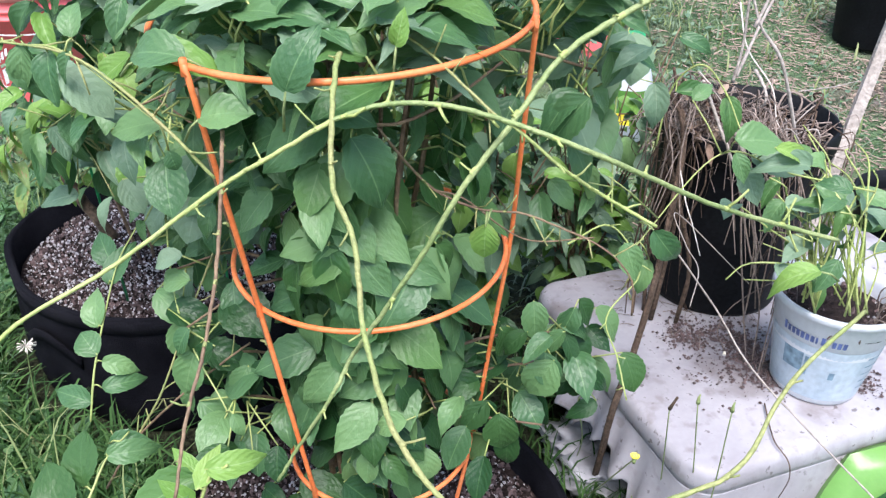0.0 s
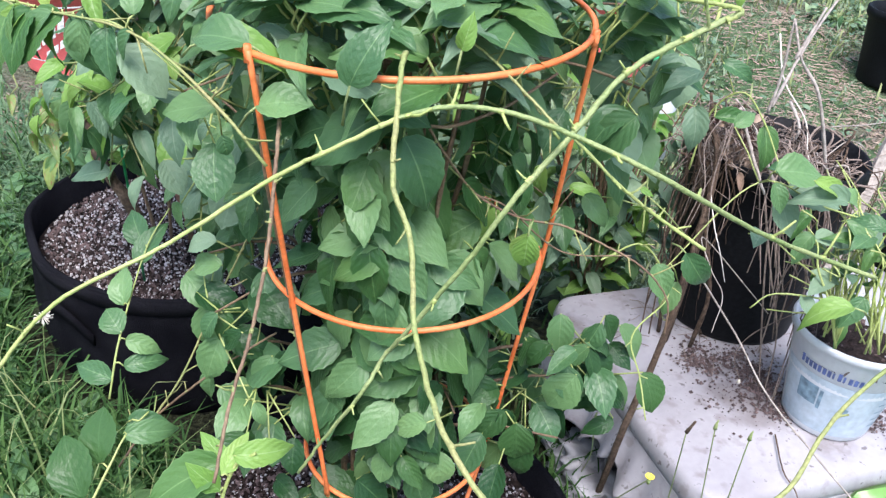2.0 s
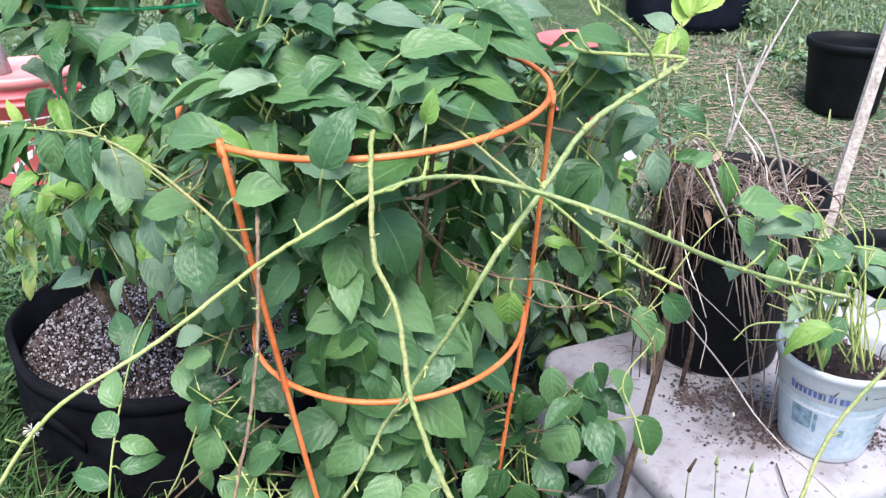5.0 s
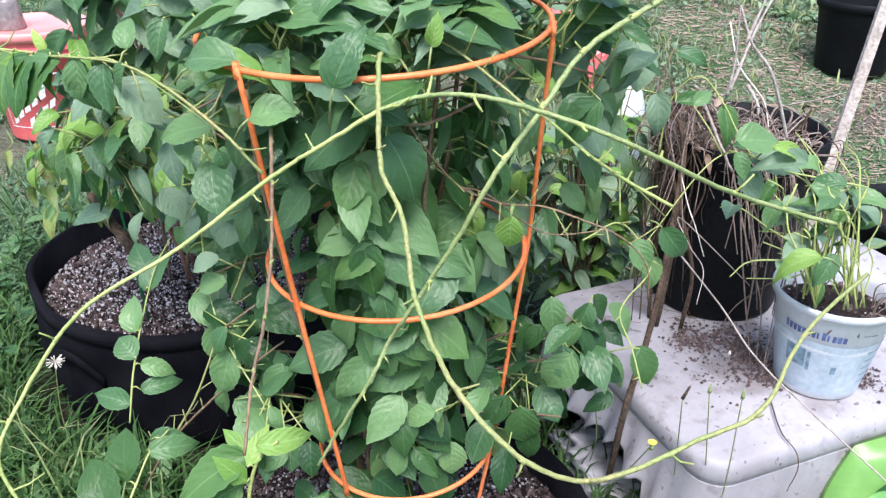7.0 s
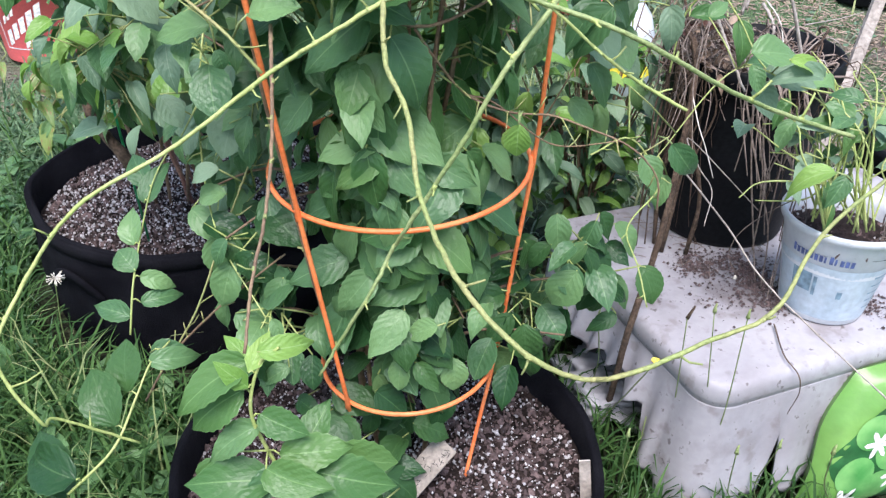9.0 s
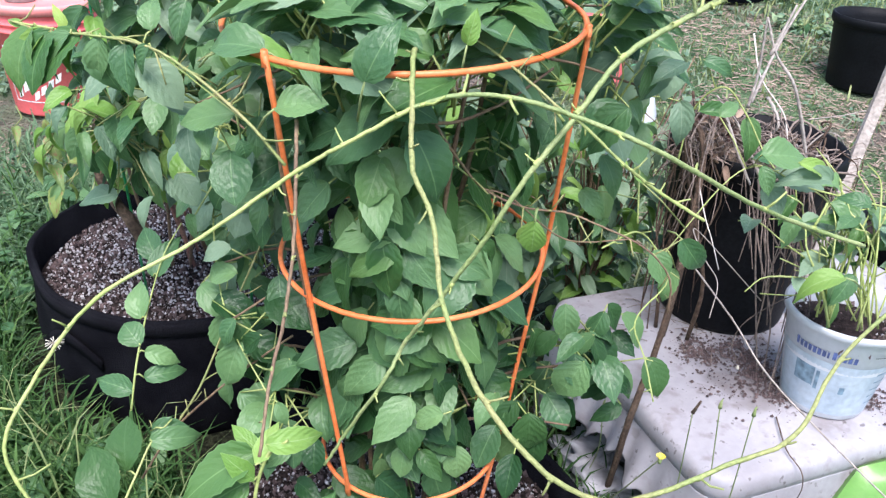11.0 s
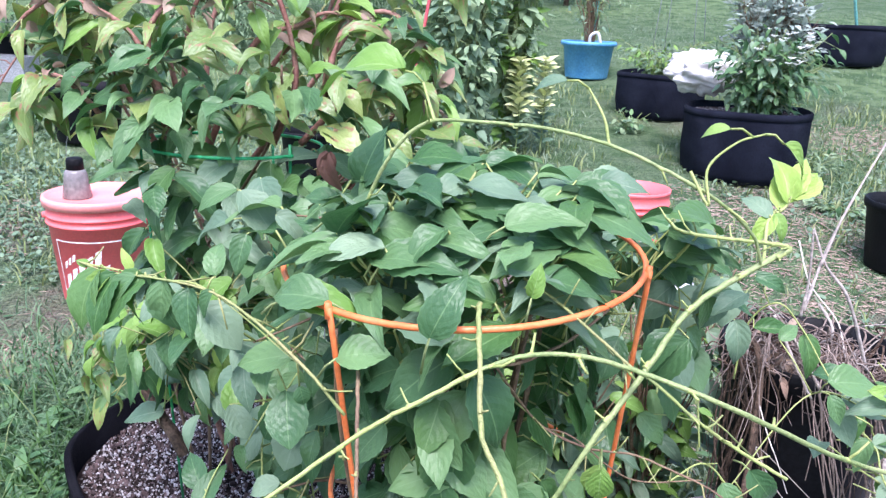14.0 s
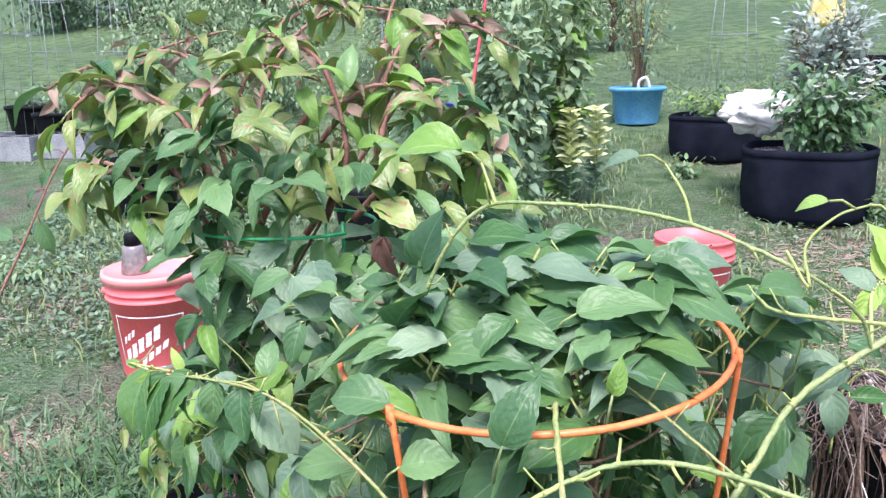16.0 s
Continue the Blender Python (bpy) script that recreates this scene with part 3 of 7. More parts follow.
for angs, foot in (((-121, -124, -121), (-0.152, 0.971, 0.18)), ((-10, 6, 9), (0.043, 0.937, 0.18)), ((104, 108, 110), (-0.09, 1.07, 0.18))):
    w = [on_ring(k, q, 0.005) for k, q in enumerate(angs)]
    a = Acc()
    pts = [w[0] + V(0, 0, 0.004), w[0].lerp(w[1], 0.5), w[1], w[1].lerp(w[2], 0.5), w[2], w[2].lerp(V(foot), 0.5), V(foot)]
    tube(a, [p - ORI for p in spline(pts, 34)], 0.0034, None, 8)
    leg = part("leg", a, ORANGE, cage)
    for p in w:
        a = Acc()
        tube(a, [p - ORI + V(-0.001, 0.001, -0.009), p - ORI + V(-0.002, 0.003, 0), p - ORI + V(-0.001, 0.001, 0.009)], 0.004, None, 8)
        part("weld", a, ORANGE, leg)


# ---- kiwi vine in the cage ----
def rods(parent, stems, mat, name="stem", label=""):
    """Each stem as a part of its own: points, first and last radius."""
    for pts, r0, r1 in stems:
        a = Acc()
        tube(a, pts, r0, r1, 6, 0.12)
        part(name, a, mat, parent, label)


def kiwi_front():
    o = V(-0.065, 0.99, 0.2)
    plant = thing("kiwi_vine", o, "leafy green kiwi vine filling the orange cage", "vine")
    table = [(0.25, 0.07), (0.4, 0.095), (0.736, 0.13), (0.95, 0.16), (1.1, 0.18)]
    stems, stalks = [], Acc()
    for k in range(9):
        a = rnd(0, 6.3)
        b = V(0.05 * math.cos(a), 0.05 * math.sin(a), 0)
        e = V(rnd(-0.14, 0.14), rnd(-0.1, 0.15), rnd(0.75, 0.9))
        stems.append((spline([b, b * 1.5 + V(0, 0, 0.25), e * 0.6 + V(0, 0, 0.08), e], 16), rnd(0.004, 0.006), 0.0025))
    spots = []
    for k in range(430):
        z = 0.27 + 0.76 * random.random() ** 0.85
        if z < 0.46 and random.random() < 0.7:
            continue
        ph = -math.pi / 2 + random.gauss(0, 1.1)
        rad = interp(table, z) * rnd(0.5, 1.0)
        q = V(math.cos(ph), math.sin(ph), 0)
        p = V(-0.07, 1.0, z) + q * rad
        if p.x > -0.05 and z > 0.8 and p.y < 0.955:
            continue
        d = q * rnd(0.0, 0.45) + V(rnd(-0.95, 0.95), rnd(-0.3, 0.2), -rnd(0.1, 1.1))
        size = rnd(0.055, 0.08) if z < 0.45 else rnd(0.065, 0.098)
        # leaves low in the cage are darker: the plant's own shade as leaf colour
        spots.append((p - o, d, q + V(rnd(-.5, .5), rnd(-.4, .4), rnd(0.2, 1.5)), size, ROUND if z < 0.5 and random.random() < 0.3 else random.choice((FLAT, FLAT, BROAD)), random.choice((LEAF, LEAF, LEAF_FRESH) if z > 0.6 else (LEAF, LEAF_DEEP_SHADED, LEAF_DEEP_SHADED))))
        tube(stalks, [p - o, p - o - q * 0.03 + V(0, 0, 0.012), p - o - q * rnd(0.05, 0.08) + V(rnd(-.02, .02), 0, -0.005)], 0.0012, 0.0016, 4)
    for k in range(410):
        ph, r = rnd(0, 2 * math.pi), math.sqrt(random.random())
        q = V(math.cos(ph), math.sin(ph), 0)
        z = 1.06 + 0.085 * (1 - r * r) + rnd(-0.05, 0.03)
        p = V(-0.07 + q.x * r * 0.33, 1.04 + q.y * r * (0.3 if q.y > 0 else 0.2), z)
        if p.y > 1.1:
            p.z -= 0.04
        if (p - TOP).xy.length > 0.19 and p.y < 1.06 or (abs(p.x - TOP.x) > 0.1 and 0.165 < (p - TOP).xy.length < 0.265):
            continue
        d = V(q.x * 0.7 + random.choice((-1, 1)) * rnd(0.2, 1.3), q.y * 0.3 + rnd(-0.7, 0.5), rnd(-0.1, 0.4))
        spots.append((p - o, d, V(0, 0, 1) + V(rnd(-.4, .4), rnd(-.75, .15), 0), rnd(0.064, 0.102), DOME if random.random() < 0.8 else ARCHED, random.choice((LEAF, LEAF, LEAF, LEAF_FRESH, LEAF_GREY, LEAF_GREY, LEAF))))
        tube(stalks, [p - o, p - o - d.normalized() * 0.012 + V(0, 0, -0.016), p - o - d.normalized() * 0.016 - q * 0.02 + V(rnd(-.02, .02), 0, -0.05)], 0.0014, 0.0019, 4)
    for k in range(30):
        p = V(random.gauss(-0.14, 0.06), rnd(0.76, 0.92), rnd(0.23, 0.42))
        d = V(rnd(-1, 1), rnd(-1, .2), rnd(-.5, .4))
        # all of the darker kind, shade of the foliage above included in the colour
        spots.append((p - o, d, V(rnd(-.4, .4), -.5, 1), rnd(0.055, 0.085), random.choice((BROAD, FLAT)), LEAF_DEEP_SHADED))
        tube(stalks, [p - o, p - o + V(0.02, 0.05, -0.02)], 0.0012, 0.0016, 4)
    # side shoots: to the table, to the soil and round the cage
    for base, tip, n, size in (((0.0, 0.0, 0.25), (0.245, 1.077, 0.527), 24, 0.07), ((0.02, 0.0, 0.32), (0.207, 1.054, 0.591), 22, 0.068), ((0.0, 0.0, 0.2), (0.186, 0.978, 0.473), 8, 0.065), ((0, 0, 0.15), (-0.03, 0.899, 0.48), 9, 0.06),
                               ((0.05, 0, 0.3), (0.033, 0.933, 0.523), 5, 0.055), ((-0.05, 0, 0.3), (-0.302, 0.933, 0.583), 9, 0.075), ((-0.1, 0, 0.5), (-0.36, 1.006, 0.673), 8, 0.075),
                               ((-0.1, 0.05, 0.6), (-0.349, 1.012, 0.824), 18, 0.066), ((-0.05, 0, 0.5), (-0.317, 0.905, 0.638), 6, 0.075), ((-0.1, 0, 0.2), (-0.243, 0.893, 0.546), 14, 0.07),
                               ((-0.1, 0.05, 0.5), (-0.43, 1.17, 0.87), 24, 0.074), ((-0.1, 0.06, 0.4), (-0.4, 1.15, 0.71), 18, 0.074), ((0.0, 0.0, 0.8), (-0.33, 0.907, 0.956), 12, 0.066), ((0.0, 0.0, 0.8), (0.242, 1.136, 0.956), 15, 0.075), ((0, 0, .8), (0.206, 1.267, 1.045), 16, .075), ((0, 0, .82), (-0.403, 1.143, 1.056), 18, .07)):
        tipv = V(tip) - o
        basev = V(base)
        mid = (basev + tipv) / 2 + V(0, 0, 0.03)
        stems.append((spline([basev, mid, tipv], 9), 0.003, 0.0014))
        for k in range(n):
            s = rnd(0.5, 1.05)
            p = basev.lerp(tipv, s) + V(rnd(-1, 1), rnd(-1, 1), rnd(-1, 1)) * 0.06
            # shoots ending below 0.65 mix in the leaf with shade in its colour
            spots.append((p, V(rnd(-0.8, 0.8), rnd(-0.9, 0.1), -rnd(0.0, 0.9)), V(rnd(-.4, .4), -0.6, 1.0), size * rnd(0.75, 1.2), ROUND if random.random() < 0.4 else BROAD, random.choice((LEAF, LEAF, LEAF_GREY) if tip[2] > 0.65 else (LEAF, LEAF_DEEP_SHADED))))
            tube(stalks, [p, basev.lerp(tipv, min(1, s))], 0.0011, 0.0015, 4)
    rods(plant, stems, STEM_BROWN)
    part("leaf_stalks", stalks, STEM_LIME, plant, kind="stuff")
    spots.sort(key=lambda s: s[0][1])
    clothe(plant, spots, 300)
    return plant


kiwi_front()

# bare shoots that arch round the cage
KNOT = (-0.034, 0.708, 1.043)
vine("vine_shoot", [KNOT, (-0.084, 0.697, 1.012), (-0.134, 0.687, 0.981), (-0.226, 0.646, 0.915), (-0.302, 0.581, 0.876), (-0.344, 0.529, 0.813), (-0.354, 0.489, 0.767), (-0.322, 0.479, 0.705), (-0.32, 0.5, 0.69), (-0.268, 0.538, 0.627)],
     0.0036, 0.0022, STEM_LIME, "long lime green bare vine arching down to the grass", 80, 9)
vine("vine_shoot", [KNOT, (0.007, 0.729, 1.052), (0.059, 0.748, 1.048), (0.118, 0.755, 1.033), (0.202, 0.758, 1.005), (0.324, 0.838, 0.926), (0.418, 0.898, 0.876), (0.5, 0.932, 0.843)],
     0.0034, 0.0042, STEM_GREEN, "green bare vine reaching over the white table", 60, 7)
vine("vine_shoot", [(-0.045, 0.79, 1.076), (-0.043, 0.764, 1.07), KNOT, (-0.026, 0.671, 0.998), (-0.002, 0.64, 0.963), (0.018, 0.582, 0.911), (0.057, 0.5, 0.888), (0.105, 0.462, 0.856), (0.15, 0.462, 0.829), (0.196, 0.483, 0.816), (0.263, 0.513, 0.834), (0.319, 0.542, 0.85), (0.363, 0.605, 0.887), (0.442, 0.694, 0.902)],
     0.0042, 0.0028, STEM_TAN, "tan and green bare vine hanging in front of the cage", 90, 8, 0.016)
vine("vine_shoot", [(0.26, 0.868, 1.135), (0.219, 0.855, 1.111), (0.163, 0.826, 1.076), (0.12, 0.782, 1.022), (0.08, 0.75, 0.969), (0.043, 0.74, 0.899), (-0.013, 0.744, 0.796), (-0.041, 0.759, 0.741), (-0.061, 0.737, 0.699), (-0.104, 0.74, 0.618), (-0.13, 0.73, 0.569)],
     0.0052, 0.003, STEM_GREEN, "thick green vine slanting across the cage", 80, 7, 0.018)
vine("vine_shoot", [(-0.19, 0.9, 1.14), (-0.172, 0.894, 1.18), (-0.146, 0.889, 1.219), (-0.112, 0.884, 1.241), (-0.04, 0.858, 1.246), (0.012, 0.843, 1.245), (0.068, 0.825, 1.236), (0.129, 0.815, 1.214), (0.181, 0.822, 1.185), (0.217, 0.847, 1.151), (0.232, 0.859, 1.117)],
     0.0034, 0.0026, STEM_GREEN, "green vine arching over the top of the cage", 70, 9, 0.02)
vine("vine_shoot", [(0.26, 0.868, 1.135), (0.248, 0.868, 1.139), (0.202, 0.883, 1.137), (0.16, 0.919, 1.132), (0.148, 0.96, 1.134)],
     0.0036, 0.0026, STEM_LIME, "hooked lime green vine end beside the cage", 30, 6)
vine("vine_shoot", [(-0.564, 0.925, 1.034), (-0.516, 0.908, 1.03), (-0.438, 0.887, 1.035), (-0.36, 0.856, 1.037), (-0.295, 0.826, 1.019), (-0.221, 0.786, 0.984), (-0.181, 0.782, 0.94)],
     0.0018, 0.003, STEM_TAN, "thin brownish vine shoot reaching out from the cage", 50, 6, 0.03)
vine("vine_shoot", [(-0.168, 0.788, 0.991), (-0.154, 0.729, 0.947), (-0.141, 0.676, 0.914), (-0.13, 0.605, 0.872), (-0.126, 0.538, 0.837), (-0.122, 0.492, 0.797)],
     0.0033, 0.0022, STEM_BROWN, "reddish brown bare shoot hanging down", 50, 7, 0.012)
vine("vine_shoot", [(-0.439, 0.841, 0.389), (-0.403, 0.88, 0.45), (-0.338, 0.893, 0.522), (-0.276, 0.908, 0.578), (-0.223, 0.916, 0.624)], 0.0028, 0.0022, STEM_BROWN, "brown woody shoot by the grow bags", 40, 4, 0.03)
vine("vine_shoot", [(-0.403, 0.88, 0.45), (-0.36, 0.906, 0.528), (-0.324, 0.946, 0.629), (-0.288, 0.98, 0.721), (-0.272, 0.989, 0.773)], 0.0025, 0.0018, STEM_TAN, "tan shoot with bare leaf stalks", 40, 4, 0.03)
vine("vine_shoot", [(-0.031, 0.889, 0.963), (-0.006, 0.91, 0.917), (0.029, 0.927, 0.872), (0.083, 0.916, 0.857), (0.134, 0.915, 0.856), (0.185, 0.906, 0.844), (0.235, 0.89, 0.829), (0.267, 0.884, 0.795), (0.273, 0.88, 0.749)],
     0.0026, 0.0018, STEM_BROWN, "brown twig crossing behind the green vine", 50, 4, 0.032)
vine("vine_shoot", [(-0.124, 0.88, 1.002), (-0.031, 0.89, 0.966), (0.041, 0.919, 0.986), (0.098, 0.968, 1.021)], 0.0035, 0.0025, STEM_BROWN, "dark brown twig under the top ring", 30, 6, 0.03)
vine("vine_shoot", [(0.029, 0.927, 0.872), (0.064, 0.93, 0.862), (0.139, 0.948, 0.803), (0.224, 0.949, 0.812)], 0.0018, 0.0014, STEM_BROWN, "thin brown twig beside the cage", 30, 5, 0.025)
vine("vine_shoot", [(0.118, 0.755, 1.033), (0.168, 0.759, 0.991), (0.213, 0.776, 0.955), (0.266, 0.776, 0.927)], 0.0024, 0.0028, STEM_LIME, "short cut lime green vine end", 26, 3, 0.014)
vine("vine_shoot", [(-0.006, 0.857, 1.084), (0.029, 0.839, 1.069), (0.073, 0.787, 1.053), (0.112, 0.755, 1.033)], 0.0022, 0.0022, STEM_TAN, "thin tan vine tied to the green vines", 26, 4, 0.028)
vine("vine_shoot", [(0.198, 1.035, 0.751), (0.251, 1.081, 0.76), (0.289, 1.087, 0.724), (0.304, 1.067, 0.689), (0.263, 1.031, 0.639), (0.283, 1.002, 0.59), (0.3, 0.973, 0.54)], 0.0022, 0.0018, STEM_LIME, "curling lime green shoot above the table", 40, 5, 0.02)


vine("vine_shoot", [(-0.196, 0.8, 1.03), (-0.2, 0.826, 0.92), (-0.19, 0.862, 0.76), (-0.172, 0.872, 0.62), (-0.158, 0.9, 0.48)], 0.0036, 0.0046, STEM_BROWN, "dark brown stem running beside the cage leg", 40, 12, 0.012)


# hero leaves and light young shoots in front
def shoot(points, leaves, label, r=0.003, mat=STEM_LIME, name="young_shoot"):
    """A short shoot with the leaves set on it: (place along, direction, up, length, shapes, material)."""
    ob = thing(name, points[0], label, "shoot", "leafy shoots")
    o = V(points[0])
    pts = [p - o for p in spline(points, 30)]
    a, st = Acc(), Acc()
    tube(a, pts, r, r * 0.6, 7, 0.1)
    part("stem", a, mat, ob)
    spots = []
    for s, d, up, size, shapes, lm in leaves:
        p = pts[min(29, int(s * 29))]
        q = p + V(d).normalized() * 0.022 + V(0, 0, 0.004)
        tube(st, [p, (p + q) / 2 + V(0, 0, 0.004), q], 0.0014, 0.0011, 5)
        spots.append((q, V(d), V(up), size, shapes, lm))
    part("leaf_stalks", st, mat, ob, kind="stuff")
    clothe(ob, spots)
    return ob


def posed_shoot(points, rows, label, r=0.0025, mat=STEM_LIME):
    """A shoot whose leaves are given by base, tip, shapes and material."""
    ob = thing("leafy_shoot", points[0], label, "shoot", "leafy shoots")
    o = V(points[0])
    pts = [p - o for p in spline(points, 30)]
    a, st = Acc(), Acc()
    tube(a, pts, r, r * 0.6, 7, 0.1)
    part("stem", a, mat, ob)
    spots = []
    for base, tip, shapes, lm in rows:
        b, d = V(base) - o, V(tip) - V(base)
        near = min(pts, key=lambda p: (p - b).length)
        tube(st, [near, (near + b) / 2 + V(0, 0, 0.004), b], 0.0013, 0.001, 5)
        spots.append((b, d, V(rnd(-.25, .25), -0.65, 0.75), d.length * 1.12, shapes, lm))
    part("leaf_stalks", st, mat, ob, kind="stuff")
    clothe(ob, spots)
    return ob


posed_shoot([(-0.138, 0.616, 0.482), (-0.166, 0.619, 0.549), (-0.179, 0.619, 0.608), (-0.167, 0.632, 0.664), (-0.144, 0.636, 0.687)],
            [((-0.182, 0.639, 0.661), (-0.258, 0.595, 0.642), DOME, LEAF_FRESH),
             ((-0.188, 0.629, 0.628), (-0.254, 0.595, 0.603), DOME, LEAF_FRESH),
             ((-0.167, 0.631, 0.683), (-0.104, 0.641, 0.689), ARCHED, LEAF_YOUNG),
             ((-0.177, 0.64, 0.661), (-0.211, 0.65, 0.683), SMALL, LEAF_YOUNG),
             ((-0.161, 0.607, 0.511), (-0.244, 0.569, 0.541), DOME, LEAF_FRESH),
             ((-0.148, 0.61, 0.552), (-0.072, 0.62, 0.555), DOME, LEAF_FRESH),
             ((-0.131, 0.628, 0.54), (-0.099, 0.659, 0.584), DOME, LEAF_FRESH),
             ((-0.11, 0.618, 0.521), (-0.023, 0.615, 0.501), DOME, LEAF_FRESH),
             ((-0.098, 0.653, 0.518), (-0.019, 0.649, 0.497), DOME, LEAF_FRESH),
             ((-0.16, 0.593, 0.545), (-0.094, 0.561, 0.54), DOME, LEAF_FRESH),
             ((-0.178, 0.625, 0.657), (-0.162, 0.65, 0.694), SMALL, LEAF_YOUNG),
             ((-0.17, 0.622, 0.6), (-0.118, 0.6, 0.592), DOME, LEAF_FRESH),
             ((-0.172, 0.62, 0.585), (-0.23, 0.592, 0.566), DOME, LEAF),
             ((-0.15, 0.618, 0.525), (-0.178, 0.575, 0.5), DOME, LEAF),
             ((-0.14, 0.618, 0.5), (-0.07, 0.59, 0.478), DOME, LEAF_FRESH),
             ((-0.178, 0.62, 0.64), (-0.2, 0.605, 0.678), SMALL, LEAF_YOUNG),
             ((-0.236, 0.627, 0.518), (-0.245, 0.597, 0.472), DOME, LEAF_FRESH)],
            "light green leafy kiwi shoot above the soil", 0.0028)
posed_shoot([(-0.447, 0.635, 0.416), (-0.408, 0.692, 0.444), (-0.392, 0.745, 0.488), (-0.385, 0.786, 0.514), (-0.373, 0.828, 0.522)],
            [((-0.417, 0.722, 0.454), (-0.462, 0.754, 0.514), ROUND, LEAF_DEEP_SHADED),
             ((-0.412, 0.762, 0.48), (-0.434, 0.795, 0.537), ROUND, LEAF_DEEP_SHADED),
             ((-0.439, 0.646, 0.431), (-0.542, 0.65, 0.455), BROAD, LEAF_DEEP_SHADED),
             ((-0.388, 0.787, 0.516), (-0.315, 0.801, 0.525), ARCHED, LEAF),
             ((-0.464, 0.652, 0.388), (-0.523, 0.697, 0.47), BROAD, LEAF_DEEP_SHADED),
             ((-0.4, 0.816, 0.507), (-0.349, 0.826, 0.514), BROAD, LEAF)],
            "dark green leaves on a vine near the grass", 0.002)
posed_shoot([(-0.452, 0.863, 0.497), (-0.453, 0.902, 0.561), (-0.456, 0.959, 0.614), (-0.444, 1.001, 0.679), (-0.436, 1.056, 0.709)],
            [((-0.451, 0.913, 0.577), (-0.482, 0.927, 0.605), ROUND, LEAF),
             ((-0.444, 0.91, 0.57), (-0.392, 0.91, 0.562), BROAD, LEAF),
             ((-0.44, 0.89, 0.538), (-0.379, 0.906, 0.553), ARCHED, LEAF),
             ((-0.465, 0.949, 0.598), (-0.482, 0.977, 0.646), BROAD, LEAF),
             ((-0.453, 0.878, 0.52), (-0.51, 0.88, 0.534), BROAD, LEAF),
             ((-0.455, 0.984, 0.652), (-0.437, 1.019, 0.706), BROAD, LEAF),
             ((-0.46, 1.014, 0.664), (-0.495, 1.038, 0.707), BROAD, LEAF)],
            "thin leafy shoot in front of the black bag", 0.0016)
posed_shoot([(-0.563, 0.925, 1.033), (-0.441, 0.892, 1.033), (-0.362, 0.86, 1.036), (-0.223, 0.79, 0.982)],
            [((-0.509, 0.909, 1.03), (-0.563, 0.886, 0.98), ARCHED, LEAF_YOUNG),
             ((-0.47, 0.894, 1.033), (-0.532, 0.875, 1.001), ARCHED, LEAF),
             ((-0.432, 0.888, 1.034), (-0.436, 0.872, 0.985), BROAD, LEAF),
             ((-0.357, 0.856, 1.039), (-0.372, 0.845, 1.011), BROAD, LEAF),
             ((-0.359, 0.871, 1.051), (-0.369, 0.884, 1.094), BROAD, LEAF),
             ((-0.474, 0.913, 1.03), (-0.504, 0.892, 0.976), ARCHED, LEAF_YOUNG),
             ((-0.548, 0.925, 1.028), (-0.57, 0.926, 1.039), SMALL, LEAF_YOUNG),
             ((-0.53, 0.915, 1.031), (-0.556, 0.862, 0.978), DOME, LEAF_FRESH),
             ((-0.5, 0.905, 1.03), (-0.53, 0.855, 0.985), DOME, LEAF_FRESH),
             ((-0.462, 0.9, 1.032), (-0.516, 0.86, 1.0), DOME, LEAF_FRESH),
             ((-0.444, 0.898, 1.03), (-0.422, 0.862, 0.978), BROAD, LEAF),
             ((-0.397, 0.88, 1.03), (-0.39, 0.85, 0.985), BROAD, LEAF),
             ((-0.481, 0.905, 1.034), (-0.49, 0.9, 1.062), SMALL, LEAF_TIP),
             ((-0.265, 0.864, 0.965), (-0.33, 0.853, 0.956), BROAD, LEAF),
             ((-0.24, 0.811, 0.954), (-0.232, 0.805, 0.934), ROUND, LEAF)],
            "row of long leaves hanging from a thin shoot", 0.0015)
posed_shoot([(0.628, 1.171, 0.798), (0.504, 1.17, 0.818), (0.403, 1.171, 0.838), (0.292, 1.101, 0.708)],
            [((0.277, 1.069, 0.74), (0.301, 1.046, 0.698), BROAD, LEAF),
             ((0.227, 1.045, 0.861), (0.247, 1.043, 0.855), SMALL, LEAF_YOUNG),
             ((0.412, 1.133, 0.876), (0.483, 1.146, 0.884), BROAD, LEAF),
             ((0.468, 1.136, 0.87), (0.525, 1.131, 0.854), ARCHED, LEAF_YOUNG),
             ((0.414, 1.125, 0.863), (0.432, 1.106, 0.829), BROAD, LEAF),
             ((0.575, 1.116, 0.821), (0.534, 1.124, 0.841), BROAD, LEAF),
             ((0.619, 1.201, 0.666), (0.595, 1.172, 0.624), BROAD, LEAF),
             ((0.324, 1.122, 0.685), (0.302, 1.092, 0.64), BROAD, LEAF),
             ((0.36, 1.205, 0.905), (0.387, 1.222, 0.927), BROAD, LEAF)],
            "scattered green leaves on a thin vine over the table", 0.0016)
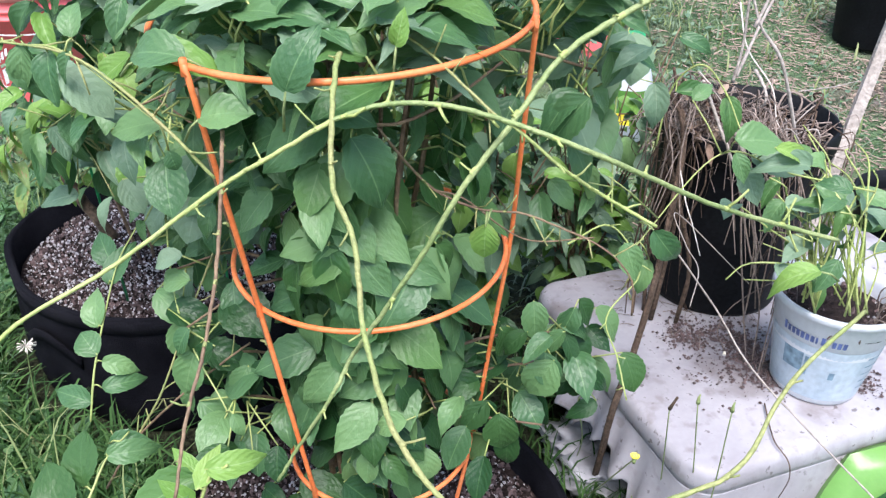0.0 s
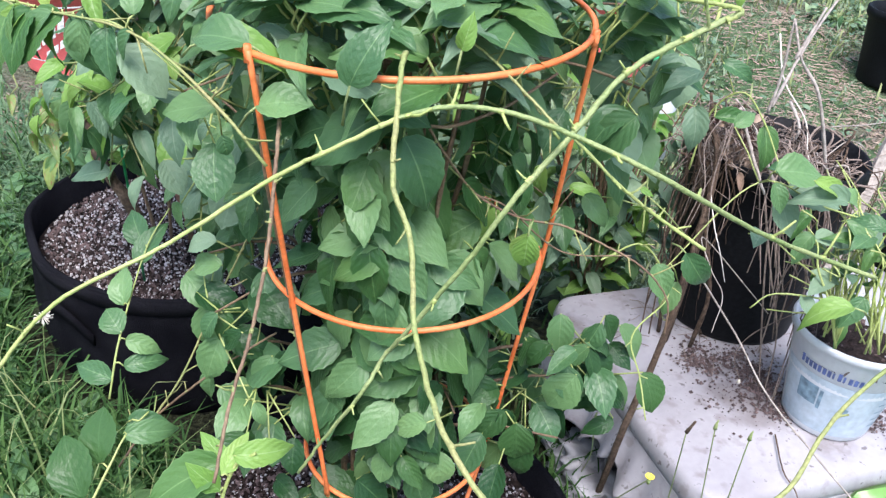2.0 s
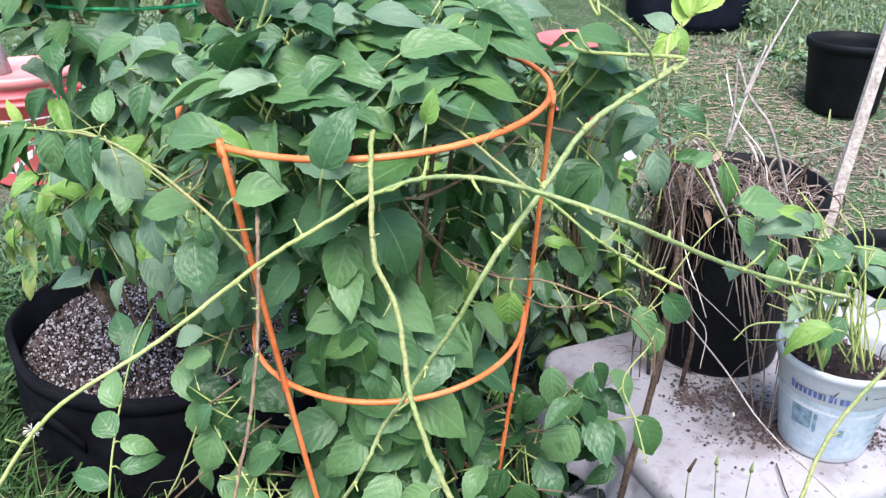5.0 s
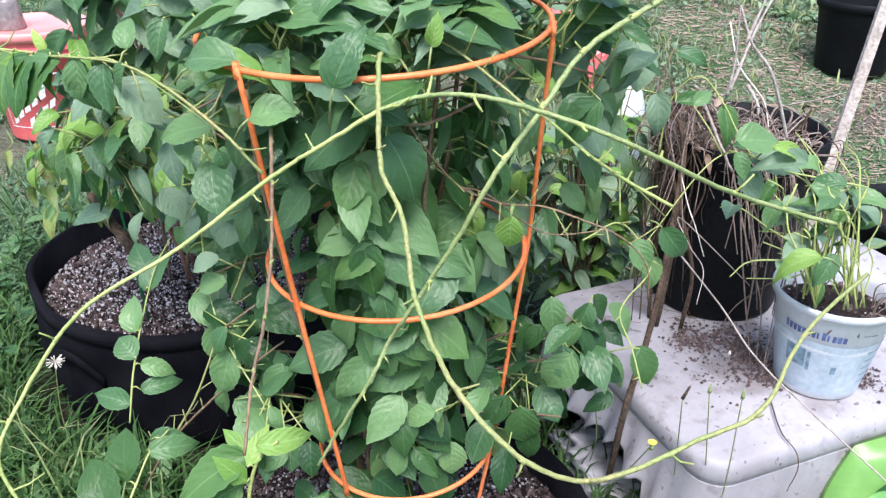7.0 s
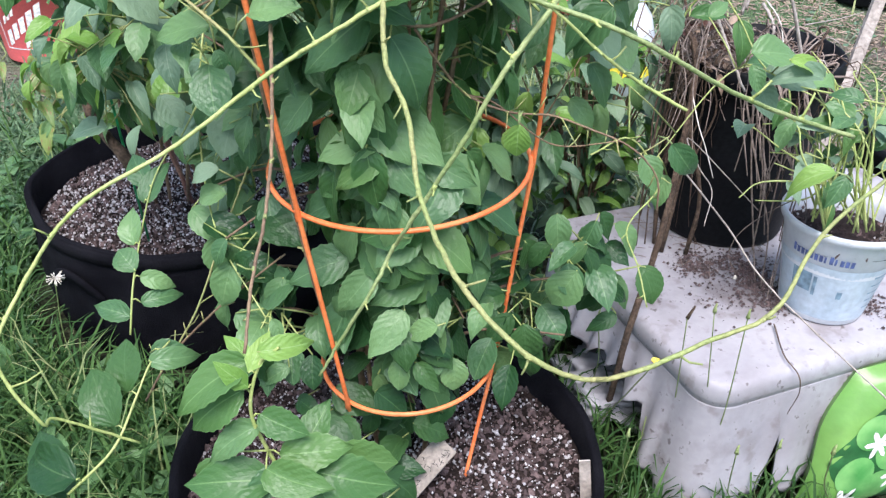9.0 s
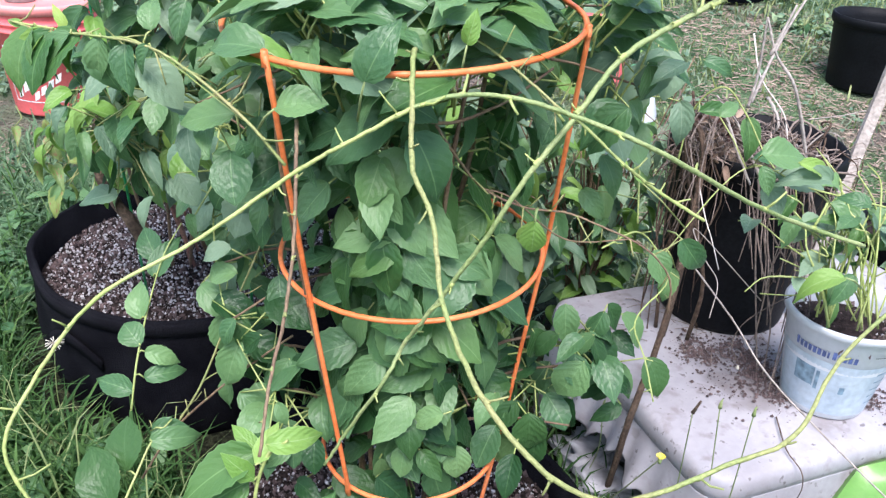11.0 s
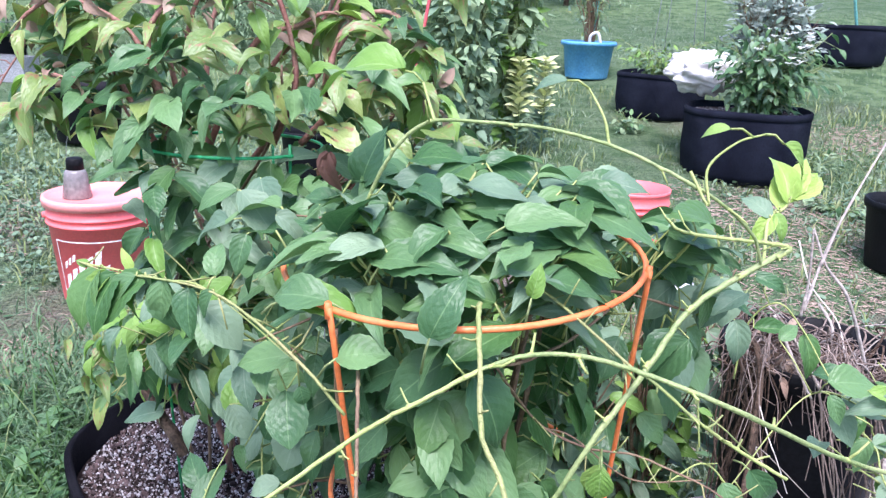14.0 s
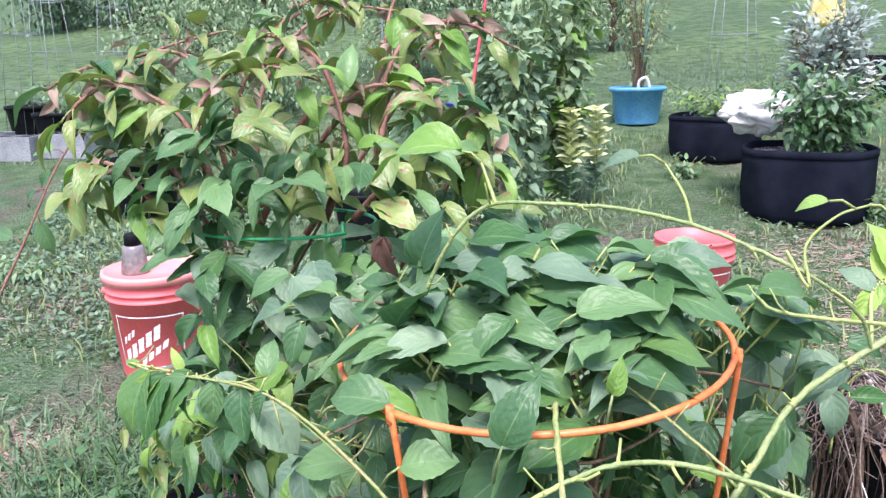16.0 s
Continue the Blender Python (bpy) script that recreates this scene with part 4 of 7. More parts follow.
posed_shoot([(0.27, 1.212, 0.712), (0.263, 1.277, 0.821), (0.266, 1.338, 0.924), (0.28, 1.374, 0.981)],
            [((0.25, 1.293, 0.949), (0.226, 1.236, 0.886), BROAD, LEAF_GREY),
             ((0.32, 1.322, 0.888), (0.335, 1.275, 0.836), BROAD, LEAF_GREY),
             ((0.256, 1.327, 0.907), (0.225, 1.272, 0.849), BROAD, LEAF),
             ((0.234, 1.232, 0.848), (0.278, 1.196, 0.811), BROAD, LEAF_GREY),
             ((0.181, 1.23, 0.951), (0.176, 1.175, 0.889), BROAD, LEAF_GREY),
             ((0.126, 1.185, 0.886), (0.104, 1.141, 0.844), BROAD, LEAF),
             ((0.196, 1.214, 0.824), (0.237, 1.176, 0.783), BROAD, LEAF),
             ((0.245, 1.267, 1.003), (0.29, 1.243, 0.99), ARCHED, LEAF),
             ((0.169, 1.182, 0.775), (0.21, 1.15, 0.745), BROAD, LEAF)],
            "grey-green leaves on a thin stem before the black pot", 0.0018)
posed_shoot([(0.35, 1.4, 0.75), (0.362, 1.41, 0.85), (0.4, 1.39, 0.9), (0.443, 1.372, 0.86), (0.46, 1.2, 0.83), (0.521, 1.15, 0.844)],
            [((0.362, 1.368, 0.86), (0.422, 1.355, 0.87), ARCHED, LEAF_FRESH),
             ((0.443, 1.372, 0.855), (0.467, 1.326, 0.803), BROAD, LEAF_FRESH),
             ((0.451, 1.186, 0.834), (0.526, 1.168, 0.834), BROAD, LEAF_GREY),
             ((0.443, 1.176, 0.818), (0.464, 1.14, 0.784), BROAD, LEAF_GREY),
             ((0.521, 1.14, 0.844), (0.448, 1.123, 0.865), ARCHED, LEAF_GREY),
             ((0.362, 1.414, 0.938), (0.413, 1.387, 0.925), ARCHED, LEAF)],
            "drooping leaves on a vine above the dead roots", 0.0018)
posed_shoot([(-0.377, 1.114, 0.887), (-0.376, 1.044, 0.773), (-0.328, 0.935, 0.648), (-0.232, 0.837, 0.568)],
            [((-0.399, 1.092, 0.855), (-0.446, 1.097, 0.872), BROAD, LEAF),
             ((-0.364, 1.028, 0.84), (-0.299, 1.023, 0.821), BROAD, LEAF),
             ((-0.388, 1.005, 0.713), (-0.356, 1.022, 0.735), BROAD, LEAF),
             ((-0.308, 0.945, 0.699), (-0.368, 0.936, 0.695), BROAD, LEAF),
             ((-0.297, 0.896, 0.655), (-0.318, 0.876, 0.628), ROUND, LEAF),
             ((-0.268, 0.962, 0.813), (-0.279, 0.934, 0.771), BROAD, LEAF),
             ((-0.218, 0.822, 0.58), (-0.201, 0.808, 0.555), BROAD, LEAF),
             ((-0.396, 0.998, 0.799), (-0.408, 1.031, 0.853), BROAD, LEAF_YOUNG)],
            "green leafy shoot beside the orange cage", 0.0018)
posed_shoot([(0.232, 0.859, 1.117), (0.246, 0.91, 1.114), (0.256, 0.955, 1.143), (0.272, 0.965, 1.154), (0.28, 0.969, 1.165)],
            [((0.277, 0.967, 1.16), (0.275, 0.99, 1.222), ARCHED, LEAF_TIP),
             ((0.279, 0.968, 1.163), (0.294, 0.99, 1.215), SMALL, LEAF_TIP),
             ((0.28, 0.969, 1.165), (0.326, 0.986, 1.194), ARCHED, LEAF_TIP),
             ((0.278, 0.968, 1.162), (0.308, 0.987, 1.203), SMALL, LEAF_TIP),
             ((0.268, 0.963, 1.152), (0.268, 0.985, 1.196), SMALL, LEAF_TIP),
             ((0.258, 0.957, 1.145), (0.233, 0.97, 1.176), BROAD, LEAF_GREY),
             ((0.262, 0.96, 1.148), (0.24, 0.935, 1.124), BROAD, LEAF_TIP),
             ((0.264, 0.961, 1.15), (0.276, 0.94, 1.128), BROAD, LEAF_YOUNG)],
            "bright yellow-green vine tip of young leaves", 0.0022)
shoot([(-0.112, 0.884, 1.241), (-0.121, 0.895, 1.261), (-0.13, 0.91, 1.278)], [(1.0, (-1, .15, .35), (.1, -.5, 1), .115, ARCHED, LEAF_YOUNG)], "one large light green leaf on its stalk", 0.0022)
shoot([(0.068, 0.825, 1.236), (0.061, 0.833, 1.261), (0.045, 0.85, 1.286)], [(1.0, (-.9, 0, .1), (0, -.6, 1), .04, BROAD, LEAF_GREY)], "slim yellow-green leaf stalk on the arching vine", 0.0017)
shoot([(0.145, 0.818, 1.217), (0.164, 0.81, 1.187), (0.161, 0.821, 1.22), (0.186, 0.832, 1.244), (0.212, 0.838, 1.253)], [(1.0, (.9, 0, -.6), (0, -.6, 1), .045, ARCHED, LEAF_YOUNG), (.9, (-.9, 0, .1), (0, -.6, 1), .03, BROAD, LEAF_YOUNG)], "curled tendril with a small drooping leaf", 0.0016)
for p, d, up, size, sh, lm, words in (((-0.089, 0.755, 1.049), (.35, -.2, .9), (0, -1, .5), .075, BROAD, LEAF, "pale green leaf in front of the top ring"),
                                      ((-0.205, 0.807, 1.057), (-.9, -.1, .25), (0, -.7, 1), .085, BROAD, LEAF, "broad green leaf at the top ring"),
                                      ((-0.259, 0.819, 1.049), (1, 0, .1), (0, -.5, 1), .11, ARCHED, LEAF_YOUNG, "light green arched leaf with a browned tip"),
                                      ((-0.192, 0.79, 1.001), (.6, -.1, .3), (0, -.6, 1), .06, ROUND, LEAF, "pale round leaf below the top ring"),
                                      ((-0.032, 0.894, 1.129), (1, 0, .35), (0, -.5, 1), .09, BROAD, LEAF, "large blue-green leaf on top of the cage"),
                                      ((-0.232, 0.919, 1.116), (1, -.1, .05), (0, -.5, 1), .1, ARCHED, LEAF_YOUNG, "long light green arched leaf"),
                                      ((0.095, 0.858, 0.866), (0, -.2, -1), (0, -1, .3), .045, ROUND, LEAF_YOUNG, "small bright round leaf on a twig"),
                                      ((0.32, 1.104, 0.745), (.6, -.2, -.7), (0, -1, .4), .085, BROAD, LEAF, "green leaf with an eaten edge"),
                                      ((0.506, 0.967, 0.779), (-1, -.1, .0), (0, -.4, 1), .08, ARCHED, LEAF_YOUNG, "long light green leaf over the white tub"),
                                      ((0.095, 0.892, 0.852), (-.1, -.2, -1), (0, -1, .3), .045, ROUND, LEAF_YOUNG, "small bright leaf by the cage leg"),
                                      ((-0.74, 1.427, 0.693), (-.15, -.1, -1), (0, -1, .3), .1, ROUND, LEAF_YELLOW, "large yellowing leaf drooping from the tall kiwi"),
                                      ((0.005, 0.808, 1.08), (.2, -.1, .9), (.2, -1, .5), .038, BROAD, LEAF_YOUNG, "small lime green leaf above the ring")):
    ob = thing("kiwi_leaf", p, words, "leaf", "single leaves")
    a = Acc()
    tube(a, [V(0, 0, 0), -V(d).normalized() * 0.015 + V(0, 0.004, -0.006), -V(d).normalized() * 0.03 + V(0, 0.012, -0.02)], 0.0012, 0.0016, 5)
    part("leaf_stalk", a, STEM_GREEN, ob)
    clothe(ob, [(V(0, 0, 0), V(d), V(up), size, sh, lm)])
ob = thing("withered_leaf", (-0.257, 0.97, 1.186), "dark withered brown leaf hanging among green ones", "leaf")
clothe(ob, [(V(0, 0, 0), V(.1, -.1, -1), V(0, -1, .2), .06, ARCHED, LEAF_DEAD), (V(0.006, 0, 0), V(-.3, .1, -1), V(.6, -1, .2), .05, ARCHED, LEAF_DEAD)])


# ---- tall kiwi in the other bag ----
def kiwi_tall():
    o = V(-0.685, 1.71, 0.255)
    plant = thing("tall_kiwi_vine", o, "tall leafy kiwi with red stems and yellowing top leaves", "vine")
    stems, red, stalks = [], [], Acc()
    spots = []
    c = V(-0.6, 1.6, 1.03)
    for k in range(14):
        b = V(rnd(-0.1, 0.14), rnd(-0.1, 0.06), 0)
        a = rnd(0, 6.3)
        e = c + V(0.36 * math.cos(a) * rnd(0.4, 1), 0.2 * math.sin(a), rnd(0.0, 0.22)) - o
        (red if k % 2 else stems).append((spline([b, b + V(rnd(-.05, .05), rnd(-.05, .05), 0.4), e * 0.8 + V(0, 0, 0.06), e], 18), rnd(0.004, 0.007), 0.0025))
    for k in range(820):
        u, a = rnd(-0.9, 0.66), rnd(0, 2 * math.pi)
        if math.sin(a) > 0.3 and random.random() < 0.5:
            a = -a
        w = math.sqrt(1 - u * u)
        s = rnd(0.62, 1.04)
        n = V(w * math.cos(a), w * math.sin(a), u)
        p = c + V(n.x * 0.44 * s, n.y * 0.32 * s, n.z * 0.44 * s)
        if u < -0.2:
            p.x -= 0.12 * -u
        if p.x < interp([(0.4, -0.9), (0.68, -0.92), (0.78, -0.8), (0.95, -0.72), (1.08, -0.74), (1.2, -0.95), (1.6, -1.0)], p.z):
            continue
        d = V(n.x * 0.9 + rnd(-.9, .9), n.y * 0.5 + rnd(-.8, .4), rnd(-0.6, 0.35))
        mat = random.choice((LEAF, LEAF, LEAF_GREY, LEAF_FRESH)) if p.z < 1.1 else random.choice((LEAF, LEAF, LEAF_OLD))
        size = rnd(0.065, 0.105) if p.z > 0.85 else rnd(0.05, 0.08)
        spots.append((p - o, d, V(n.x * 0.3 + rnd(-.5, .5), n.y * 0.3 - 0.1 + rnd(-.4, .4), 0.9), size, random.choice((ARCHED, DOME)), mat))
        if k % 2:
            tube(stalks, [p - o, p - o - n * 0.025 + V(0, 0, 0.008), p - o - n * 0.06], 0.0012, 0.0016, 4)
    # low fringe of small drooping leaves over the bag's edge
    hang = V((-0.763, 1.431, 0.702))
    for k in range(95):
        p = hang + V(rnd(-0.11, 0.2), rnd(-0.12, 0.14), rnd(-0.12, 0.1))
        if p.x < -0.8 and p.z > 0.75:
            continue
        d = V(rnd(-1, .6), rnd(-1, .3), rnd(-1.0, 0.1))
        spots.append((p - o, d, V(rnd(-.4, .4), rnd(-.6, .1), 1), rnd(0.045, 0.072), random.choice((ARCHED, DOME)), random.choice((LEAF, LEAF_YOUNG, LEAF_OLD))))
        tube(stalks, [p - o, p - o + V(rnd(-.01, .02), 0.01, 0.015), p - o + V(rnd(-.02, .03), 0.03, 0.03)], 0.0011, 0.0015, 4)
    # leaves between this vine and the caged one, on two low branches
    for e in (V(-0.54, 1.27, 0.84), V(-0.62, 1.25, 0.76)):
        line = spline([V(0.02, -0.05, 0.05), (e - o) * 0.6 + V(0, 0, 0.14), e - o], 12)
        stems.append((line, 0.004, 0.002))
        for k in range(58):
            p = e - o + V(rnd(-0.14, 0.14), rnd(-0.07, 0.12), rnd(-0.1, 0.12))
            if p.x + o.x < -0.7:
                continue
            near = min(line, key=lambda q: (q - p).length)
            spots.append((p, V(rnd(-1, 1), rnd(-1, .2), rnd(-.9, .1)), V(rnd(-.4, .4), rnd(-.7, 0), 1), rnd(0.055, 0.088), random.choice((ARCHED, DOME, BROAD)), random.choice((LEAF, LEAF_GREY, LEAF_YOUNG))))
            tube(stalks, [p, (p + near) / 2 + V(0, 0, 0.01), near], 0.0011, 0.0016, 4)
    # arching red branches of the crown, with drooping leaves along their outer ends
    for k, line in enumerate((
            ((-0.74, 1.489, 1.064), (-0.803, 1.471, 1.196), (-0.852, 1.464, 1.322), (-0.93, 1.459, 1.378), (-1.034, 1.451, 1.337)),
            ((-0.763, 1.534, 1.052), (-0.865, 1.563, 1.202), (-0.912, 1.556, 1.325), (-0.882, 1.577, 1.401), (-0.762, 1.629, 1.439)),
            ((-0.708, 1.545, 1.052), (-0.725, 1.577, 1.237), (-0.688, 1.589, 1.368), (-0.588, 1.61, 1.48), (-0.491, 1.625, 1.511)),
            ((-0.614, 1.514, 1.063), (-0.535, 1.564, 1.242), (-0.435, 1.569, 1.328), (-0.418, 1.63, 1.463), (-0.398, 1.679, 1.533)),
            ((-0.425, 1.522, 1.176), (-0.419, 1.55, 1.319), (-0.366, 1.603, 1.431), (-0.278, 1.654, 1.441), (-0.195, 1.693, 1.397)),
            ((-0.412, 1.474, 1.185), (-0.386, 1.502, 1.303), (-0.309, 1.525, 1.342), (-0.238, 1.528, 1.282), (-0.219, 1.538, 1.21)),
            ((-0.636, 1.46, 1.075), (-0.553, 1.493, 1.271), (-0.468, 1.498, 1.312), (-0.407, 1.504, 1.337), (-0.316, 1.508, 1.313)),
            ((-0.688, 1.43, 1.081), (-0.74, 1.426, 1.276), (-0.86, 1.415, 1.345), (-0.928, 1.396, 1.316), (-0.956, 1.381, 1.267)),
            ((-0.716, 1.643, 1.028), (-0.723, 1.69, 1.282), (-0.658, 1.729, 1.421), (-0.539, 1.745, 1.483), (-0.401, 1.769, 1.465)),
            ((-0.688, 1.503, 1.085), (-0.724, 1.486, 1.301), (-0.747, 1.495, 1.372), (-0.799, 1.49, 1.403), (-0.891, 1.49, 1.388)),
            ((-0.508, 1.47, 1.099), (-0.466, 1.481, 1.223), (-0.507, 1.491, 1.373), (-0.587, 1.485, 1.422), (-0.654, 1.491, 1.418)),
            ((-0.449, 1.451, 1.106), (-0.338, 1.464, 1.218), (-0.261, 1.481, 1.227), (-0.225, 1.507, 1.214), (-0.207, 1.525, 1.181)),
            ((-0.743, 1.382, 1.049), (-0.779, 1.362, 1.144), (-0.849, 1.361, 1.212), (-0.887, 1.351, 1.203), (-0.921, 1.347, 1.162)),
            ((-0.606, 1.615, 1.039), (-0.456, 1.686, 1.252), (-0.37, 1.731, 1.397), (-0.307, 1.767, 1.464), (-0.264, 1.794, 1.453)),
            ((-0.663, 1.383, 1.133), (-0.697, 1.384, 1.281), (-0.652, 1.407, 1.357), (-0.586, 1.424, 1.375), (-0.49, 1.438, 1.346)))):
        pts = [q - o for q in spline(line, 26)]
        red.append((pts, 0.0066, 0.0022))
        for j in range(16):
            i = int(rnd(6, 25.9))
            p = pts[i]
            along = (pts[min(25, i + 1)] - pts[i - 1]).normalized()
            d = along * rnd(-0.3, 0.9) + V(rnd(-1, 1), rnd(-1.0, 0.6), rnd(-0.6, 0.18))
            up = V(rnd(-.45, .45), rnd(-.6, .2), 1)
            b = p + d.normalized() * rnd(0.012, 0.03) + V(0, 0, rnd(-.01, .012))
            tube(stalks, [p, (p + b) / 2 + V(0, 0, 0.004), b], 0.0016, 0.0012, 4)
            spots.append((b, d, up, rnd(0.058, 0.098), random.choice((ARCHED, ARCHED, ARCHED, DOME)), random.choice((LEAF_OLD, LEAF_OLD, LEAF_OLD, LEAF, LEAF_YOUNG))))
        for j in range(15 if k in (2, 3, 4, 8, 13) else 5):
            p = pts[int(rnd(9, 25.9))] + V(rnd(-1, 1), rnd(-1, 1), rnd(-1, 1)) * 0.02
            spots.append((p, V(rnd(-1, 1), rnd(-1, .5), rnd(-1, .3)), V(rnd(-1, 1), rnd(-1, 1), .5), rnd(0.03, 0.06), ARCHED, LEAF_BROWN))
    rods(plant, stems, STEM_BROWN)
    rods(plant, red, STEM_RED, "red_stem", "reddish bare stem")
    part("leaf_stalks", stalks, STEM_TAN, plant, kind="stuff")
    spots.sort(key=lambda s: s[0][1])
    clothe(plant, spots, 300)
    side = []
    pts = [(-1.121, 1.336, 0.936), (-1.063, 1.371, 1.058), (-1.019, 1.426, 1.187), (-0.988, 1.478, 1.266)]
    for s, d in ((0.95, (.4, 0, .6)), (0.8, (-1, 0, .2)), (0.75, (-.6, -.1, -.6)), (0.6, (-.9, -.1, -.4)), (0.5, (.3, -.1, -.9)), (0.35, (-.8, 0, .3)), (0.2, (-.5, -.1, -.8)), (0.1, (-1, 0, 0))):
        side.append((s, d, (0, -.8, .7), rnd(0.05, 0.075), BROAD, LEAF))
    shoot(pts, side, "thin red shoot leaning out with small leaves", 0.0026, STEM_RED, "leaning_shoot")


kiwi_tall()
hoopob = thing("plant_hoop", (-0.588, 1.349, 1.094), "green coated wire hoop tied round the tall kiwi", "plant support")
a = Acc()
tube(a, [V(0.17 * math.cos(2 * math.pi * k / 40), 0.14 * math.sin(2 * math.pi * k / 40) + 0.12, 0) for k in range(40)], 0.0032, None, 6, closed=True)
part("ring", a, GREEN_WIRE, hoopob)
for q in (-2.6, -0.6, 1.4):
    a = Acc()
    tube(a, [V(0.17 * math.cos(q), 0.14 * math.sin(q) + 0.12, 0.02), V(0.14 * math.cos(q), 0.11 * math.sin(q) + 0.14, -0.8)], 0.003, None, 6)
    part("leg", a, GREEN_WIRE, hoopob)


# ---- shrub behind the cage ----
def shrub(name, at, size, label, n, leaf, shapes, mat, stem=STEM_BROWN, stems=14, limit=120, category="shrub", droop=0.3, low=0.0):
    """A loose bush: stems from one foot, twigs and many leaves with gaps between."""
    ob = thing(name, at, label, category)
    st, rod = Acc(), []
    spots = []
    sx, sy, sz = size
    ends = []
    for k in range(stems):
        a = rnd(0, 6.3)
        e = V(sx * math.cos(a) * rnd(0.2, 1), sy * math.sin(a) * rnd(0.2, 1), sz * rnd(0.55, 1.0))
        pts = spline([V(rnd(-.1, .1) * sx, rnd(-.1, .1) * sy, 0), V(e.x * 0.35, e.y * 0.35, e.z * 0.5), e], 12)
        rod.append((pts, 0.0042 * sz ** 0.5, 0.0015))
        ends.append(pts)
    for k in range(n):
        pts = random.choice(ends)
        s = rnd(max(0.15, low), 1.0)
        p = pts[int(s * 11)] + V(rnd(-1, 1) * sx, rnd(-1, 1) * sy, rnd(-1, 1) * sz * 0.5) * 0.28
        d = V(p.x / sx + rnd(-.6, .6), p.y / sy + rnd(-.6, .6), rnd(-0.5, 0.8) - droop)
        spots.append((p, d, V(rnd(-.4, .4), rnd(-.6, .2), 1), leaf * rnd(0.6, 1.25), shapes, mat if not isinstance(mat, tuple) else random.choice(mat)))
        if k % 3 == 0:
            tube(st, [pts[int(s * 11)], p], 0.0016, 0.001, 4)
    part("twigs", st, stem, ob, kind="stuff")
    rods(ob, rod, stem)
    spots.sort(key=lambda s: s[0][1])
    clothe(ob, spots, limit)
    return ob


shrub("leafy_shrub", (0.02, 1.76, 0.06), (0.22, 0.16, 0.9), "loose grey-green shrub with thin brown stems behind the cage", 460, 0.092, MIXED, (LEAF_GREY, LEAF_GREY, LEAF, LEAF_YOUNG), stems=26, low=0.35)
shrub("leafy_shrub", (0.26, 1.83, 0.07), (0.22, 0.1, 0.8), "thin-stemmed green shrub behind the table", 270, 0.08, MIXED, (LEAF_GREY, LEAF_GREY, LEAF, LEAF_YOUNG), stems=34, low=0.3)


def tangle(name, at, ends, label, mat, r, leafy=0):
    """Wiry stems that spring from one foot and loop over to their ends."""
    ob = thing(name, at, label, "vine")
    o = V(at)
    rod, spots = [], []
    for e, n in ends:
        for k in range(n):
            q = V(e) - o + V(rnd(-1, 1), rnd(-1, 1), rnd(-1, 1)) * 0.05
            b = V(rnd(-.05, .05), rnd(-.05, .05), 0)
            m = (b + q) / 2 + V(rnd(-.03, .03), rnd(-.03, .03), rnd(0.02, 0.08))
            pts = spline([b, b * 0.6 + m * 0.4 + V(rnd(-.02, .02), rnd(-.02, .02), 0.03), m, (m + q) / 2 + V(rnd(-.02, .02), rnd(-.02, .02), rnd(-.01, .02)), q], 16)
            rod.append((pts, r * rnd(0.8, 1.2), r * 0.6))
            for j in range(leafy):
                i = int(rnd(5, 15.9))
                spots.append((pts[i], V(rnd(-1, 1), rnd(-1, .2), rnd(-.6, .4)), V(rnd(-.4, .4), -.5, 1), rnd(0.04, 0.085), random.choice((BROAD, DOME, ARCHED)), random.choice((LEAF, LEAF_GREY, LEAF_FRESH))))
    rods(ob, rod, mat)
    if spots:
        clothe(ob, spots)
    return ob


tangle("trailing_vine", (0.652, 1.267, 0.552), (((0.491, 1.302, 0.671), 3), ((0.565, 1.341, 0.721), 3), ((0.659, 1.367, 0.747), 3), ((0.686, 1.282, 0.701), 4), ((0.592, 1.238, 0.685), 4), ((0.504, 1.222, 0.616), 3), ((0.557, 1.42, 0.754), 2), ((0.55, 1.33, 0.76), 3), ((0.63, 1.34, 0.75), 4), ((0.57, 1.3, 0.7), 4), ((0.5, 1.36, 0.78), 2)), "wiry lime green vine looping over the tub", STEM_LIME, 0.0019, 1)
tangle("dry_stem_bundle", (0.517, 1.497, 0.789), (((0.523, 1.295, 0.579), 4), ((0.554, 1.296, 0.614), 3), ((0.495, 1.38, 0.681), 2)), "bundle of dead brown stems hanging over the pot rim", DRY, 0.0014)
tangle("dry_stem_bundle", (0.418, 1.498, 0.806), (((0.381, 1.359, 0.629), 4), ((0.411, 1.386, 0.685), 3), ((0.357, 1.436, 0.718), 3), ((0.303, 1.452, 0.752), 3)), "bundle of dead brown stems beside the pot", DRY, 0.0013)
tangle("dry_cane_bundle", (0.449, 1.516, 0.322), (((0.373, 1.512, 0.779), 1), ((0.397, 1.531, 0.806), 2), ((0.424, 1.529, 0.798), 1)), "thick dead brown canes standing before the pot", BARK, 0.0048)
tangle("dry_stem_bundle", (0.563, 1.5, 0.71), (((0.59, 1.36, 0.36), 5), ((0.6, 1.4, 0.45), 4), ((0.57, 1.42, 0.52), 4), ((0.63, 1.4, 0.5), 3)), "thick bundle of dry brown stems hanging beside the tub", DRY, 0.0021)
tangle("dry_stem_bundle", (0.4, 1.545, 0.72), (((0.405, 1.5, 0.36), 4), ((0.4, 1.52, 0.46), 4), ((0.43, 1.5, 0.5), 3), ((0.37, 1.5, 0.55), 4)), "dark dry stems hanging down over the pot side", BARK, 0.0024)
